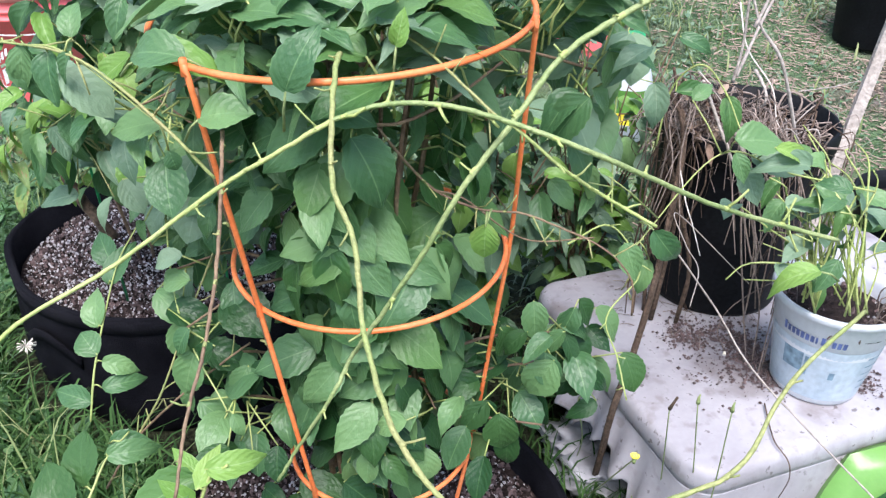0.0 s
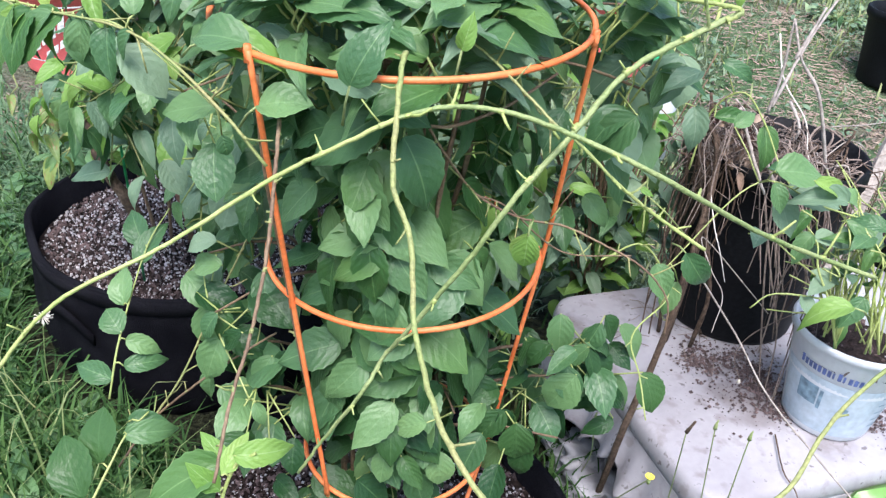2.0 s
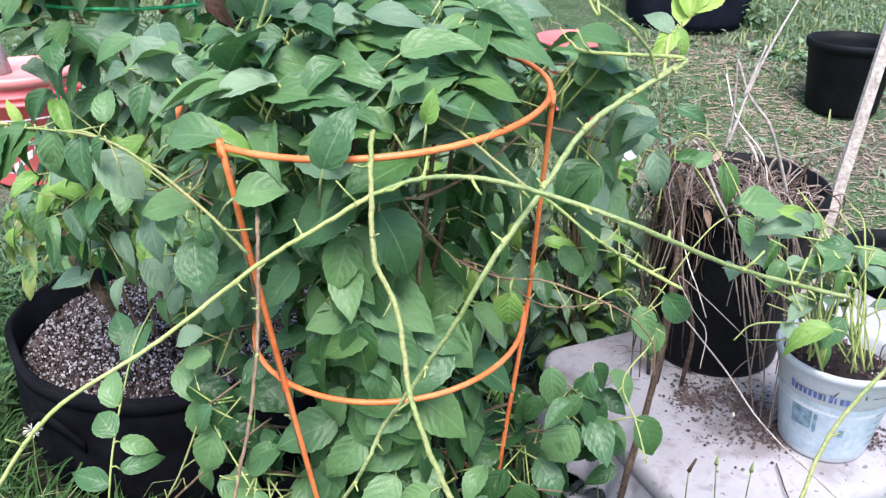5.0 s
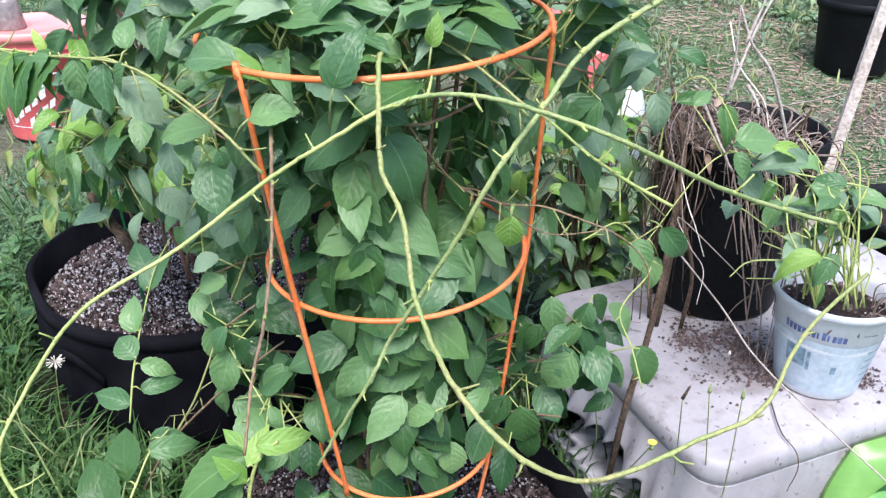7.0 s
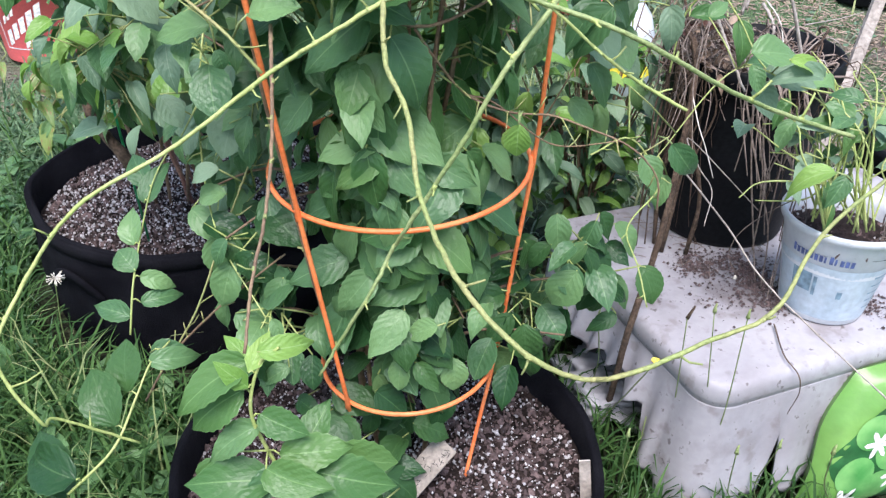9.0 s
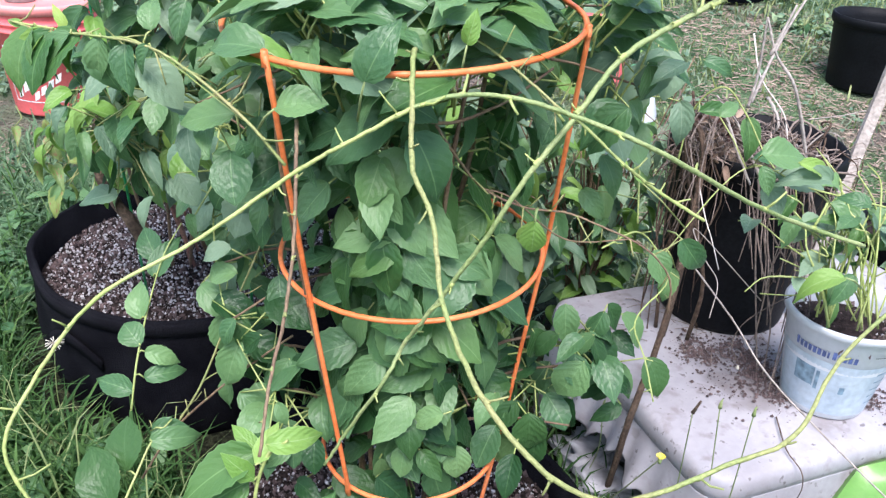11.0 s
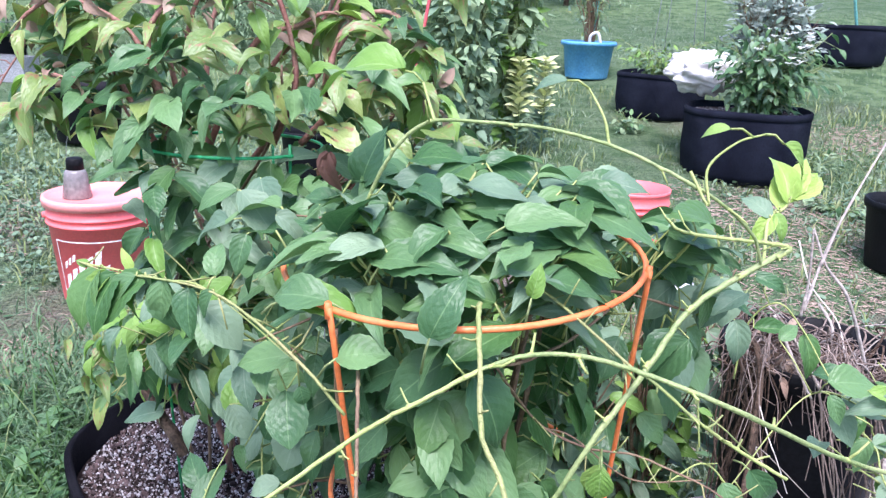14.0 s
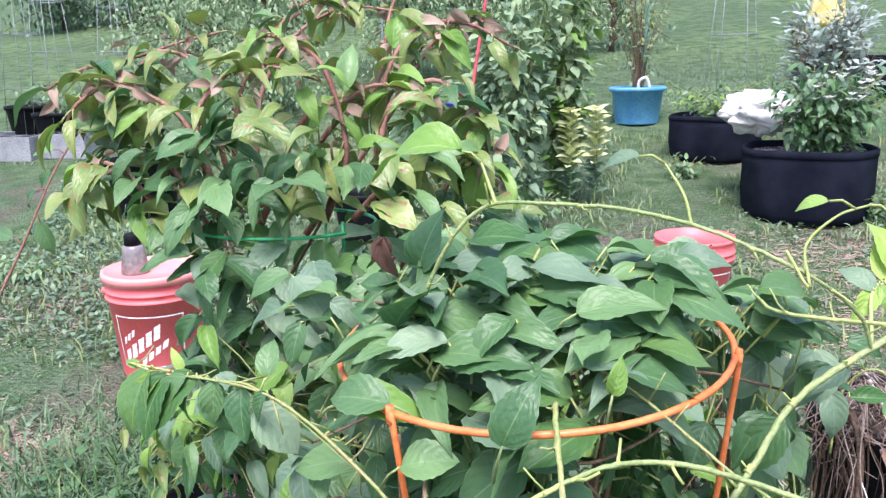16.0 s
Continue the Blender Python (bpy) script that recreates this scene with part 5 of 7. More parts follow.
vine("woody_cane", [(-0.645, 1.326, 0.515), (-0.67, 1.327, 0.559), (-0.704, 1.337, 0.6), (-0.741, 1.367, 0.635), (-0.773, 1.418, 0.683), (-0.762, 1.512, 0.757), (-0.738, 1.617, 0.844)], 0.019, 0.009, BARK, "thick bent brown cane at the grow bag rim", 30, 0, category="stem", group="canes")


# ---- low white table ----
def low_table():
    """Moulded plastic: rounded top, flaring apron with arched gaps between the feet."""
    ob = thing("low_plastic_table", (0.711, 1.54, 0), "low weathered white plastic table with soil stains", "table", rz=28)
    hx, hy, h = 0.46, 0.31, 0.32

    def outline(grow, n=120):
        out = []
        r = 0.06 + grow
        ex, ey = hx + grow - r, hy + grow - r
        per = [(ex, -ey, -90), (ex, ey, 0), (-ex, ey, 90), (-ex, -ey, 180)]
        for c, (x, y, a0) in enumerate(per):
            for k in range(8):
                a = radians(a0 + 90 * k / 7)
                out.append((x + r * math.cos(a), y + r * math.sin(a), 0.0, c))
            nx, ny, a1 = per[(c + 1) % 4]
            p0 = out[-1]
            p1 = (nx + r * math.cos(radians(a1)), ny + r * math.sin(radians(a1)), 0)
            m = 44
            for k in range(1, m):
                t = k / m
                out.append((p0[0] + (p1[0] - p0[0]) * t, p0[1] + (p1[1] - p0[1]) * t, t, c))
        return out

    rings = [(-0.055, h), (-0.03, h), (-0.012, h - 0.001), (-0.004, h - 0.006), (0.0, h - 0.016), (0.003, h - 0.034), (0.001, h - 0.04), (-0.002, h - 0.05)]
    a = Acc()
    verts, faces = [], []
    n = len(outline(0))
    for g, z in rings:
        verts += [(x, y, z) for x, y, t, c in outline(g)]
    steps = (0.015, 0.12, 0.3, 0.5, 0.7, 0.85, 0.95, 1.0)
    for s in steps:
        for i, (x, y, t, c) in enumerate(outline(-0.002 + 0.03 * s)):
            if t == 0:
                arch = 0.0
            elif c == 2:    # broken end: a ragged opening between two feet
                arch = 0.175 + 0.02 * math.sin(13 * t) + 0.012 * math.sin(41 * t) if 0.2 < t < 0.84 else 0.05 * min(1.0, 9 * t)
            elif c == 3:    # long pleated side with a slot beside the foot
                arch = 0.19 if 0.1 < t < 0.135 else 0.05 + 0.01 * math.sin(25 * t)
            else:
                arch = 0.12 * (1 - abs(2 * t - 1) ** 7)
            rib = 0.011 * s * math.sin(44 * t) * min(1, 8 * t, 8 * (1 - t)) if t else 0.0
            x, y = x * (1 + rib / 0.4), y * (1 + rib / 0.4)
            low = max(0.0, arch)
            verts.append((x, y, (h - 0.05) + (low - (h - 0.05)) * s))
    rows, cut = len(rings) + len(steps), len(rings) - 1
    a.add(verts[:(cut + 1) * n], [(j * n + k, j * n + (k + 1) % n, (j + 1) * n + (k + 1) % n, (j + 1) * n + k)[::-1] for j in range(cut) for k in range(n)] + [tuple(range(n))])
    b = Acc()
    b.add(verts[cut * n:], [(j * n + k, j * n + (k + 1) % n, (j + 1) * n + (k + 1) % n, (j + 1) * n + k)[::-1] for j in range(rows - 1 - cut) for k in range(n)])
    for piece in (part("tabletop", a, TABLE, ob), part("skirt", b, TABLE, ob, "flaring skirt with arched gaps")):
        sol = piece.modifiers.new("wall", "SOLIDIFY")
        sol.thickness, sol.offset, sol.use_rim = 0.004, -1, piece.name.startswith("skirt")
    return ob


def stained_plastic():
    """White plastic with soil rubbed into it: broad grey film and small dark specks."""
    m = material("soiled_white_plastic", (0.39, 0.375, 0.395), (0.3, 0.285, 0.305), 4, 0.42, 0.15, 60, fine=0.06, rough2=0.65)
    nt = m.node_tree
    N, L = nt.nodes, nt.links
    b = N["Principled BSDF"]
    src = b.inputs["Base Color"].links[0].from_socket
    tc = N.new("ShaderNodeTexCoord")
    for scale, lo, hi, amount, col in ((2.6, 0.5, 0.68, 0.6, (0.2, 0.172, 0.172)), (8, 0.54, 0.66, 0.5, (0.15, 0.125, 0.12)), (26, 0.57, 0.68, 0.5, (0.17, 0.14, 0.135)), (60, 0.63, 0.69, 0.7, (0.07, 0.052, 0.048))):
        no, r, mx = N.new("ShaderNodeTexNoise"), N.new("ShaderNodeMapRange"), N.new("ShaderNodeMix")
        no.inputs["Scale"].default_value, no.inputs["Detail"].default_value = scale, 8
        r.inputs[1].default_value, r.inputs[2].default_value, r.inputs[4].default_value = lo, hi, amount
        mx.data_type = "RGBA"
        mx.inputs[7].default_value = (*col, 1)
        L.new(tc.outputs["Object"], no.inputs["Vector"])
        L.new(no.outputs[0], r.inputs[0])
        L.new(r.outputs[0], mx.inputs[0])
        L.new(src, mx.inputs[6])
        src = mx.outputs[2]
    L.new(src, b.inputs["Base Color"])
    return m


TABLE = stained_plastic()
low_table()

# soil crumbs and roots spilled on the table
spill = thing("spilled_soil", (0.62, 1.38, 0.3215), "dark soil crumbs spilled on the white table", "soil")
tagged(spill, kind="stuff")
a = Acc()
SPILLS = ((-0.035, 0.06, 0.018), (-0.03, 0.015, 0.02), (-0.012, -0.045, 0.018), (-0.03, 0.04, 0.035), (-0.13, 0.085, 0.03), (-0.15, 0.06, 0.02), (0.17, -0.03, 0.02), (-0.07, -0.02, 0.05), (-0.05, 0.1, 0.03))
for _ in range(3200):
    cx, cy, sp = random.choice(SPILLS)
    c = V(cx + random.gauss(0, sp), cy + random.gauss(0, sp), 0.001)
    s = 0.0008 + 0.0042 * random.random() ** 3
    a.add([c + V(s, 0, 0), c + V(-s, 0, 0), c + V(0, s, 0), c + V(0, -s, 0), c + V(0, 0, s)], [(0, 2, 4), (2, 1, 4), (1, 3, 4), (3, 0, 4), (0, 3, 1, 2)])
part("crumbs", a, CHIP, spill, kind="stuff", smooth=False)
a = Acc()
for _ in range(38):
    p = V(rnd(-0.32, 0.02), rnd(0.08, 0.3), 0.002)
    q = rnd(0, 6.3)
    ln = rnd(0.02, 0.09)
    tube(a, spline([p, p + V(math.cos(q) * ln * 0.5, math.sin(q) * ln * 0.5 + rnd(-.01, .01), 0.002), p + V(math.cos(q) * ln, math.sin(q) * ln, 0)], 6), 0.0008, 0.0006, 4)
part("root_threads", a, DRY, spill, kind="stuff")


# ---- pots and tubs ----
def nursery_pot(at, r, h, label, name="nursery_pot", soil=None, mat=POT_BLACK):
    ob = thing(name, at, label, "plant pot", "black plant pots")
    a = Acc()
    lathe(a, [(r * 0.76, 0), (r * 0.78, 0.01), (r * 0.94, h * 0.86), (r * 0.95, h * 0.87), (r * 0.99, h * 0.875), (r, h * 0.98), (r * 0.995, h), (r * 0.965, h), (r * 0.93, h * 0.87), (r * 0.72, 0.02)], 48, 0.002)
    body = part("body", a, mat, ob)
    a = Acc()
    lathe(a, [(r * 0.99, h * 0.9), (r * 1.012, h * 0.91), (r * 1.012, h * 0.99), (r * 0.99, h)], 48, bottom=False)
    part("rim", a, mat, body)
    if soil:
        a = Acc()
        lathe(a, [(r * 0.93, soil), (r * 0.5, soil + 0.01), (r * 0.1, soil + 0.014)], 30, 0.01, top=True, bottom=False)
        part("soil", a, SOIL, ob)
    return ob


nursery_pot((0.556, 1.665, 0.322), 0.178, 0.4, "black nursery pot with dead roots standing on the table", soil=0.32)
dead = thing("dead_plant", (0.55, 1.665, 0.7), "tangle of dry brown dead stems and roots in the pot", "dead plant")
a = Acc()
for k in range(420):
    q, r = rnd(0, 6.3), 0.15 * math.sqrt(random.random())
    p = V(r * math.cos(q), r * math.sin(q), rnd(-0.05, -0.005))
    d = rnd(0, 6.3)
    ln = rnd(0.04, 0.12)
    e = p + V(math.cos(d) * ln, math.sin(d) * ln, rnd(-0.03, 0.05))
    twig(a, p, e, 0.0006 + 0.0012 * random.random() ** 2, 0.0006, 0.035, 8)
part("tangle", a, DRY, dead, kind="stuff")
a = Acc()
for k in range(24):
    q = random.choice((random.gauss(-2.45, 0.25), random.gauss(-1.0, 0.25)))
    rr = rnd(0.19, 0.208)
    p = V(rr * 0.8 * math.cos(q), rr * 0.8 * math.sin(q), rnd(0.0, 0.05))
    line, ln = [p, V(rr * math.cos(q), rr * math.sin(q), rnd(0.02, 0.035))], rnd(0.08, 0.36)
    for j in range(1, 7):
        w = rr * (1.0 - 0.2 * j * ln / 6 / 0.4) + rnd(0.003, 0.014)
        q += rnd(-0.07, 0.07)
        line.append(V(w * math.cos(q), w * math.sin(q), 0.02 - ln * j / 6))
    tube(a, spline(line, 26), 0.0005 + 0.0011 * random.random() ** 2, 0.0005, 4, 0.25)
part("hanging_roots", a, BARK, dead, kind="stuff")
for mat, n, r in ((GREYWOOD, 16, 0.0016), (DRY, 34, 0.0024), (BARK, 26, 0.0028)):
    for k in range(n):
        q, w = rnd(0, 6.3), 0.14 * math.sqrt(random.random())
        p, d, ln = V(w * math.cos(q), w * math.sin(q), rnd(-0.03, 0.01)), rnd(0, 6.3), rnd(0.05, 0.13)
        e = p + V(math.cos(d) * ln, math.sin(d) * ln, rnd(-0.02, 0.02))
        a = Acc()
        tube(a, spline([p, p.lerp(e, 0.35) + V(rnd(-.03, .03), rnd(-.03, .03), rnd(0.01, 0.055)), p.lerp(e, 0.7) + V(rnd(-.03, .03), rnd(-.03, .03), rnd(0, 0.045)), e], 14), r * rnd(0.6, 1.2), r * 0.5, 5, 0.2)
        part("dead_stem", a, mat, dead)
heap = thing("dead_leaf_heap", (0.44, 1.545, 0.735), "heap of brown dead leaves and twigs on the pot edge", "dead leaves")
a = Acc()
for k in range(130):
    q, w = rnd(0, 6.3), 0.062 * math.sqrt(random.random())
    p = V(w * math.cos(q), w * math.sin(q), rnd(0.0, 0.11) * (1.1 - w / 0.062))
    e = p + V(rnd(-1, 1), rnd(-1, 1), rnd(-.7, .9)) * 0.035
    twig(a, p, e, 0.0016, 0.0008, 0.012, 6)
part("twigs", a, DRY, heap, kind="stuff")
clothe(heap, [(V(rnd(-.05, .05), rnd(-.05, .04), rnd(-.02, .08)), V(rnd(-1, 1), rnd(-1, 1), rnd(-1, .5)), V(rnd(-1, 1), -1, rnd(-.3, 1)), rnd(0.025, 0.045), ARCHED, random.choice((LEAF_BROWN, LEAF_DEAD))) for k in range(34)])
for line, r, mat, label in (([(0.523, 1.760, 0.915), (0.539, 1.697, 0.844), (0.587, 1.644, 0.785), (0.603, 1.611, 0.726), (0.632, 1.622, 0.698)], 0.0024, TAG_EDGE, "pale dry tendril hanging over the pot"),
                            ([(0.558, 1.677, 0.807), (0.574, 1.641, 0.782), (0.576, 1.627, 0.758), (0.567, 1.657, 0.731)], 0.0052, GREYWOOD, "thick grey dead stem curling over the pot rim"),
                            ([(0.431, 1.516, 0.834), (0.463, 1.482, 0.771), (0.496, 1.437, 0.708)], 0.006, GREYWOOD, "grey broken stick leaning on the pot"),
                            ([(0.395, 1.395, 0.716), (0.402, 1.330, 0.684), (0.417, 1.300, 0.649), (0.432, 1.278, 0.609)], 0.0018, TAG_EDGE, "pale thread of dry stem hanging down"),
                            ([(0.651, 1.687, 0.765), (0.701, 1.659, 0.787), (0.741, 1.641, 0.808)], 0.0022, GREYWOOD, "thin grey stem lying across the pot rim")):
    vine("dry_tendril", line, r, r * 0.6, mat, label, 24, 0, category="stem", group="dead stems")
for k in range(9):
    a = Acc()
    q = random.gauss(-2.0, 0.8)
    p = V(0.12 * math.cos(q), 0.12 * math.sin(q), 0.02)
    tube(a, spline([p, p + V(rnd(-.06, .04), rnd(-.06, .02), rnd(0.02, 0.12)), p * 2.0 + V(rnd(-.04, .04), -0.02, -rnd(0.05, 0.25))], 14), 0.0016, 0.001, 5, 0.2)
    part("dry_stem", a, DRY, dead)
a = Acc()
for pts in ([(0.501, 1.595, 0.806), (0.506, 1.597, 0.875), (0.5, 1.6, 0.981)], [(0.636, 1.578, 0.706), (0.574, 1.568, 0.856), (0.527, 1.581, 0.916), (0.5, 1.6, 0.981)],
            [(0.516, 1.58, 0.915), (0.551, 1.614, 1.004)], [(0.506, 1.599, 0.817), (0.591, 1.758, 0.944), (0.76, 2.002, 1.14)], [(0.519, 1.46, 0.712), (0.465, 1.504, 0.802), (0.426, 1.544, 0.84)]):
    tube(a, [p - V(0.55, 1.665, 0.7) for p in spline(pts, 16)], 0.0035, 0.002, 6, 0.15)
part("bare_twig", a, GREYWOOD, dead)

# bundled dry stake beside the table
stake = thing("dry_stake", (0.318, 1.302, 0), "dark brown dry stem bundle used as a stake", "stake")
o = V(0.318, 1.302, 0)
a = Acc()
for k in range(5):
    w = V(rnd(-1, 1), rnd(-1, 1), 0) * 0.0045
    a = Acc()
    tube(a, [p - o + w for p in spline([o, (0.323, 1.229, 0.281), (0.357, 1.275, 0.445), (0.385, 1.345, 0.608), (0.398, 1.424, 0.771), (0.37, 1.479, 0.825)], 24)], 0.0045, 0.0032, 5, 0.3)
    part("stem", a, BARK, stake)
vine("dry_stalk", [(0.403, 1.361, 0.574), (0.462, 1.228, 0.54), (0.502, 1.12, 0.511), (0.573, 1.024, 0.477), (0.663, 0.895, 0.445)], 0.0025, 0.002, GREYWOOD, "straight grey dry stalk lying across the table", 30, 0, category="stalk", group="dry stalks")
vine("dry_stalk", [(0.56, 1.404, 0.485), (0.4, 1.359, 0.643), (0.409, 1.29, 0.62), (0.427, 1.247, 0.599), (0.414, 1.199, 0.557)], 0.0016, 0.0012, GREYWOOD, "thin curled dry root in front of the pot", 30, 0, category="stalk", group="dry stalks")
vine("dry_stalk", [(0.592, 1.254, 0.326), (0.588, 1.16, 0.328), (0.605, 1.122, 0.318), (0.61, 1.108, 0.29), (0.598, 1.1, 0.245)], 0.0022, 0.0012, BARK, "dark dried tendril hanging over the table edge", 30, 0, category="stalk", group="dry stalks")
plank = thing("wooden_stake", (0.796, 1.759, 0.667), "weathered grey wooden stake leaning behind the pots", "stake")
o = V((0.796, 1.759, 0.667))
a = Acc()
up = V((0.795, 1.756, 0.703)) - V((0.768, 1.716, 0.592))
up.normalize()
p0, p1 = -up * ((o.z - 0.02) / up.z), up * 0.42
x, y = V(0.012, 0, 0), V(0, 0.007, 0)
a.add([p + sx * x + sy * y for p in (p0, p1) for sx, sy in ((-1, -1), (1, -1), (1, 1), (-1, 1))], [(3, 2, 1, 0), (4, 5, 6, 7), (0, 1, 5, 4), (1, 2, 6, 5), (2, 3, 7, 6), (3, 0, 4, 7)])
part("slat", a, GREYWOOD, plank, smooth=False)


def measuring_tub():
    at = V(0.698, 1.345, 0.322)
    ob = thing("mixing_tub", at, "white plastic mixing tub with blue print and soil", "tub")
    a = Acc()
    lathe(a, [(0.074, 0.0), (0.077, 0.004), (0.104, 0.165), (0.105, 0.166), (0.1115, 0.168), (0.113, 0.178), (0.111, 0.182), (0.106, 0.181), (0.101, 0.16), (0.094, 0.1)], 64, 0.001)
    body = part("body", a, TUB_WHITE, ob)

    def wrap(q0, q1, z0, z1, mat, name, lift=0.0008, n=14, label=""):
        b = Acc()
        vs = []
        for k in range(n + 1):
            q = radians(q0 + (q1 - q0) * k / n)
            for z in (z0, z1):
                r = 0.077 + (z - 0.004) / 0.161 * 0.027 + lift
                vs.append((r * math.cos(q), r * math.sin(q), z))
        b.add(vs, [(2 * k, 2 * k + 2, 2 * k + 3, 2 * k + 1) for k in range(n)])
        part(name, b, mat, body, label)

    wrap(180, 345, 0.012, 0.118, TUB_TINT, "printed_band", 0.0006, 40, "pale blue printed band")
    for k in range(13):
        q0 = 204 + 5.1 * k
        wrap(q0, q0 + (2.0 if k in (7, 9) else 3.6), 0.127, 0.139 if k not in (0, 8) else 0.142, BLUE_INK, "print_bar", 0.0012, 4)
    for q0, q1, z0, z1 in ((208, 232, 0.062, 0.1), (234, 238, 0.058, 0.096), (262, 268, 0.06, 0.075), (300, 340, 0.1, 0.104), (300, 336, 0.084, 0.087), (300, 338, 0.068, 0.071), (302, 334, 0.052, 0.055), (304, 334, 0.036, 0.039)):
        wrap(q0, q1, z0, z1, SLATE_INK, "print_bar", 0.0012, 6)
    a = Acc()
    lathe(a, [(0.1, 0.14), (0.05, 0.15), (0.01, 0.152)], 30, 0.01, top=True, bottom=False)
    part("soil", a, SOIL, ob, "dark soil")
    p, c = Acc(), Acc()
    grains(p, 60, 0.098, 0.145, 0.0025)
    grains(c, 160, 0.098, 0.145, 0.005, 0.5)
    part("perlite", p, PERLITE, ob, kind="stuff", smooth=False)
    part("bark_chips", c, CHIP, ob, kind="stuff", smooth=False)
    ob.scale = (SIZE, SIZE, SIZE * 1.12)


measuring_tub()
t2 = thing("trailing_stalks", (0.698, 1.345, 0.485), "pale dry stalks with seed heads hanging from the tub", "stalks")
a, b = Acc(), Acc()
for k in range(10):
    q = rnd(-3.1, 0.2)
    p = V(0.07 * math.cos(q), 0.07 * math.sin(q), 0.0)
    e = V(0.15 * math.cos(q) * rnd(0.8, 1.5), 0.15 * math.sin(q) * rnd(0.8, 1.4), rnd(-0.15, 0.02))
    pts = spline([p, V(e.x * 0.5, e.y * 0.5, rnd(0.04, 0.07)), V(e.x * 0.85 + rnd(-.02, .02), e.y * 0.85, rnd(-0.01, 0.05)), V(e.x + rnd(-.02, .02), e.y, e.z * 0.5), e + V(rnd(-.03, .03), 0, -0.01)], 20)
    tube(a, pts, 0.0012, 0.0008, 4, 0.2)
    tube(b, [pts[-1], pts[-1] + V(0, 0, -0.004), pts[-1] + V(0, 0, -0.008)], 0.0012, 0.0042, 6)
part("stalks", a, DRY, t2, kind="stuff")
part("seed_heads", b, SEED, t2, kind="stuff")


def soil_sack():
    """A plump plastic sack leaning on its side, with a printed face."""
    at = V(0.65, 1.1, 0.0)
    ob = thing("potting_mix_bag", at, "bright green plastic potting mix bag with printed green fruit", "bag")
    across, up = V(math.cos(radians(18)), math.sin(radians(18)), 0), V(0.22, 0.28, 0.93).normalized()
    out = across.cross(up).normalized()
    up = out.cross(across)
    ob.matrix_basis = Matrix.Scale(SIZE, 4) @ Matrix.Translation(at) @ Matrix((across, up, out)).transposed().to_4x4()
    wide, high = 0.52, 0.29
    nx, ny = 30, 22

    def face(u, v, sgn=1, lift=0.0):
        """u to the right and v upwards, both from 0 to 1."""
        pl = ((1 - abs(2 * u - 1) ** 5) * (1 - abs(2 * v - 1) ** 3)) ** 0.5
        lean = 0.1 * v * (1 - u) + 0.012 * math.sin(7 * v) * (1 - u)
        return (wide * u + lean, high * v + 0.012 * math.sin(5 * u), sgn * 0.055 * pl + 0.006 * math.sin(11 * u + 5 * v) * pl + lift)

    a = Acc()
    vs = [face(i / nx, j / ny, sgn) for sgn in (1, -1) for j in range(ny + 1) for i in range(nx + 1)]
    m = (nx + 1) * (ny + 1)
    fs = [(j * (nx + 1) + i, j * (nx + 1) + i + 1, (j + 1) * (nx + 1) + i + 1, (j + 1) * (nx + 1) + i) for j in range(ny) for i in range(nx)]
    a.add(vs, fs + [tuple(m + k for k in reversed(f)) for f in fs])
    film = part("sack", a, BAG_GREEN, ob)

    def patch(cx, cy, r, mat, name, lift, n=24, petal=0.0, tall=1.0):
        b = Acc()
        m = 10 if r > 0.1 else 4
        rings = [(k + 1) / m for k in range(m)]
        q = [face(cx / wide, cy / high, 1, lift)]
        for ring in rings:
            for k in range(n):
                t = 2 * math.pi * k / n
                e = ring * (1 + petal * math.cos(6 * t) * ring)
                q.append(face(min(0.98, max(0.02, (cx + r * e * math.cos(t)) / wide)), min(0.98, max(0.02, (cy + r * tall * e * math.sin(t)) / high)), 1, lift))
        b.add(q, [(0, 1 + k, 1 + (k + 1) % n) for k in range(n)] + [(1 + w * n + k, 1 + w * n + n + k, 1 + w * n + n + (k + 1) % n, 1 + w * n + (k + 1) % n) for w in range(m - 1) for k in range(n)])
        part(name, b, mat, film)

    patch(0.195, 0.115, 0.175, BAG_DARK, "printed_shade", 0.0012, 30, 0.05, 0.75)
    for cx, cy, r in ((0.085, 0.175, 0.036), (0.14, 0.13, 0.042), (0.065, 0.09, 0.038), (0.12, 0.05, 0.04), (0.2, 0.09, 0.042), (0.21, 0.19, 0.04), (0.28, 0.14, 0.042), (0.29, 0.05, 0.038)):
        patch(cx, cy, r, BAG_FRUIT, "printed_fruit", 0.0022)
    for cx, cy in ((0.1, 0.15), (0.06, 0.035), (0.17, 0.2), (0.25, 0.12), (0.155, 0.075)):
        patch(cx, cy, 0.021, PETAL_WHITE, "printed_flower", 0.0032, 36, 0.5)


soil_sack()


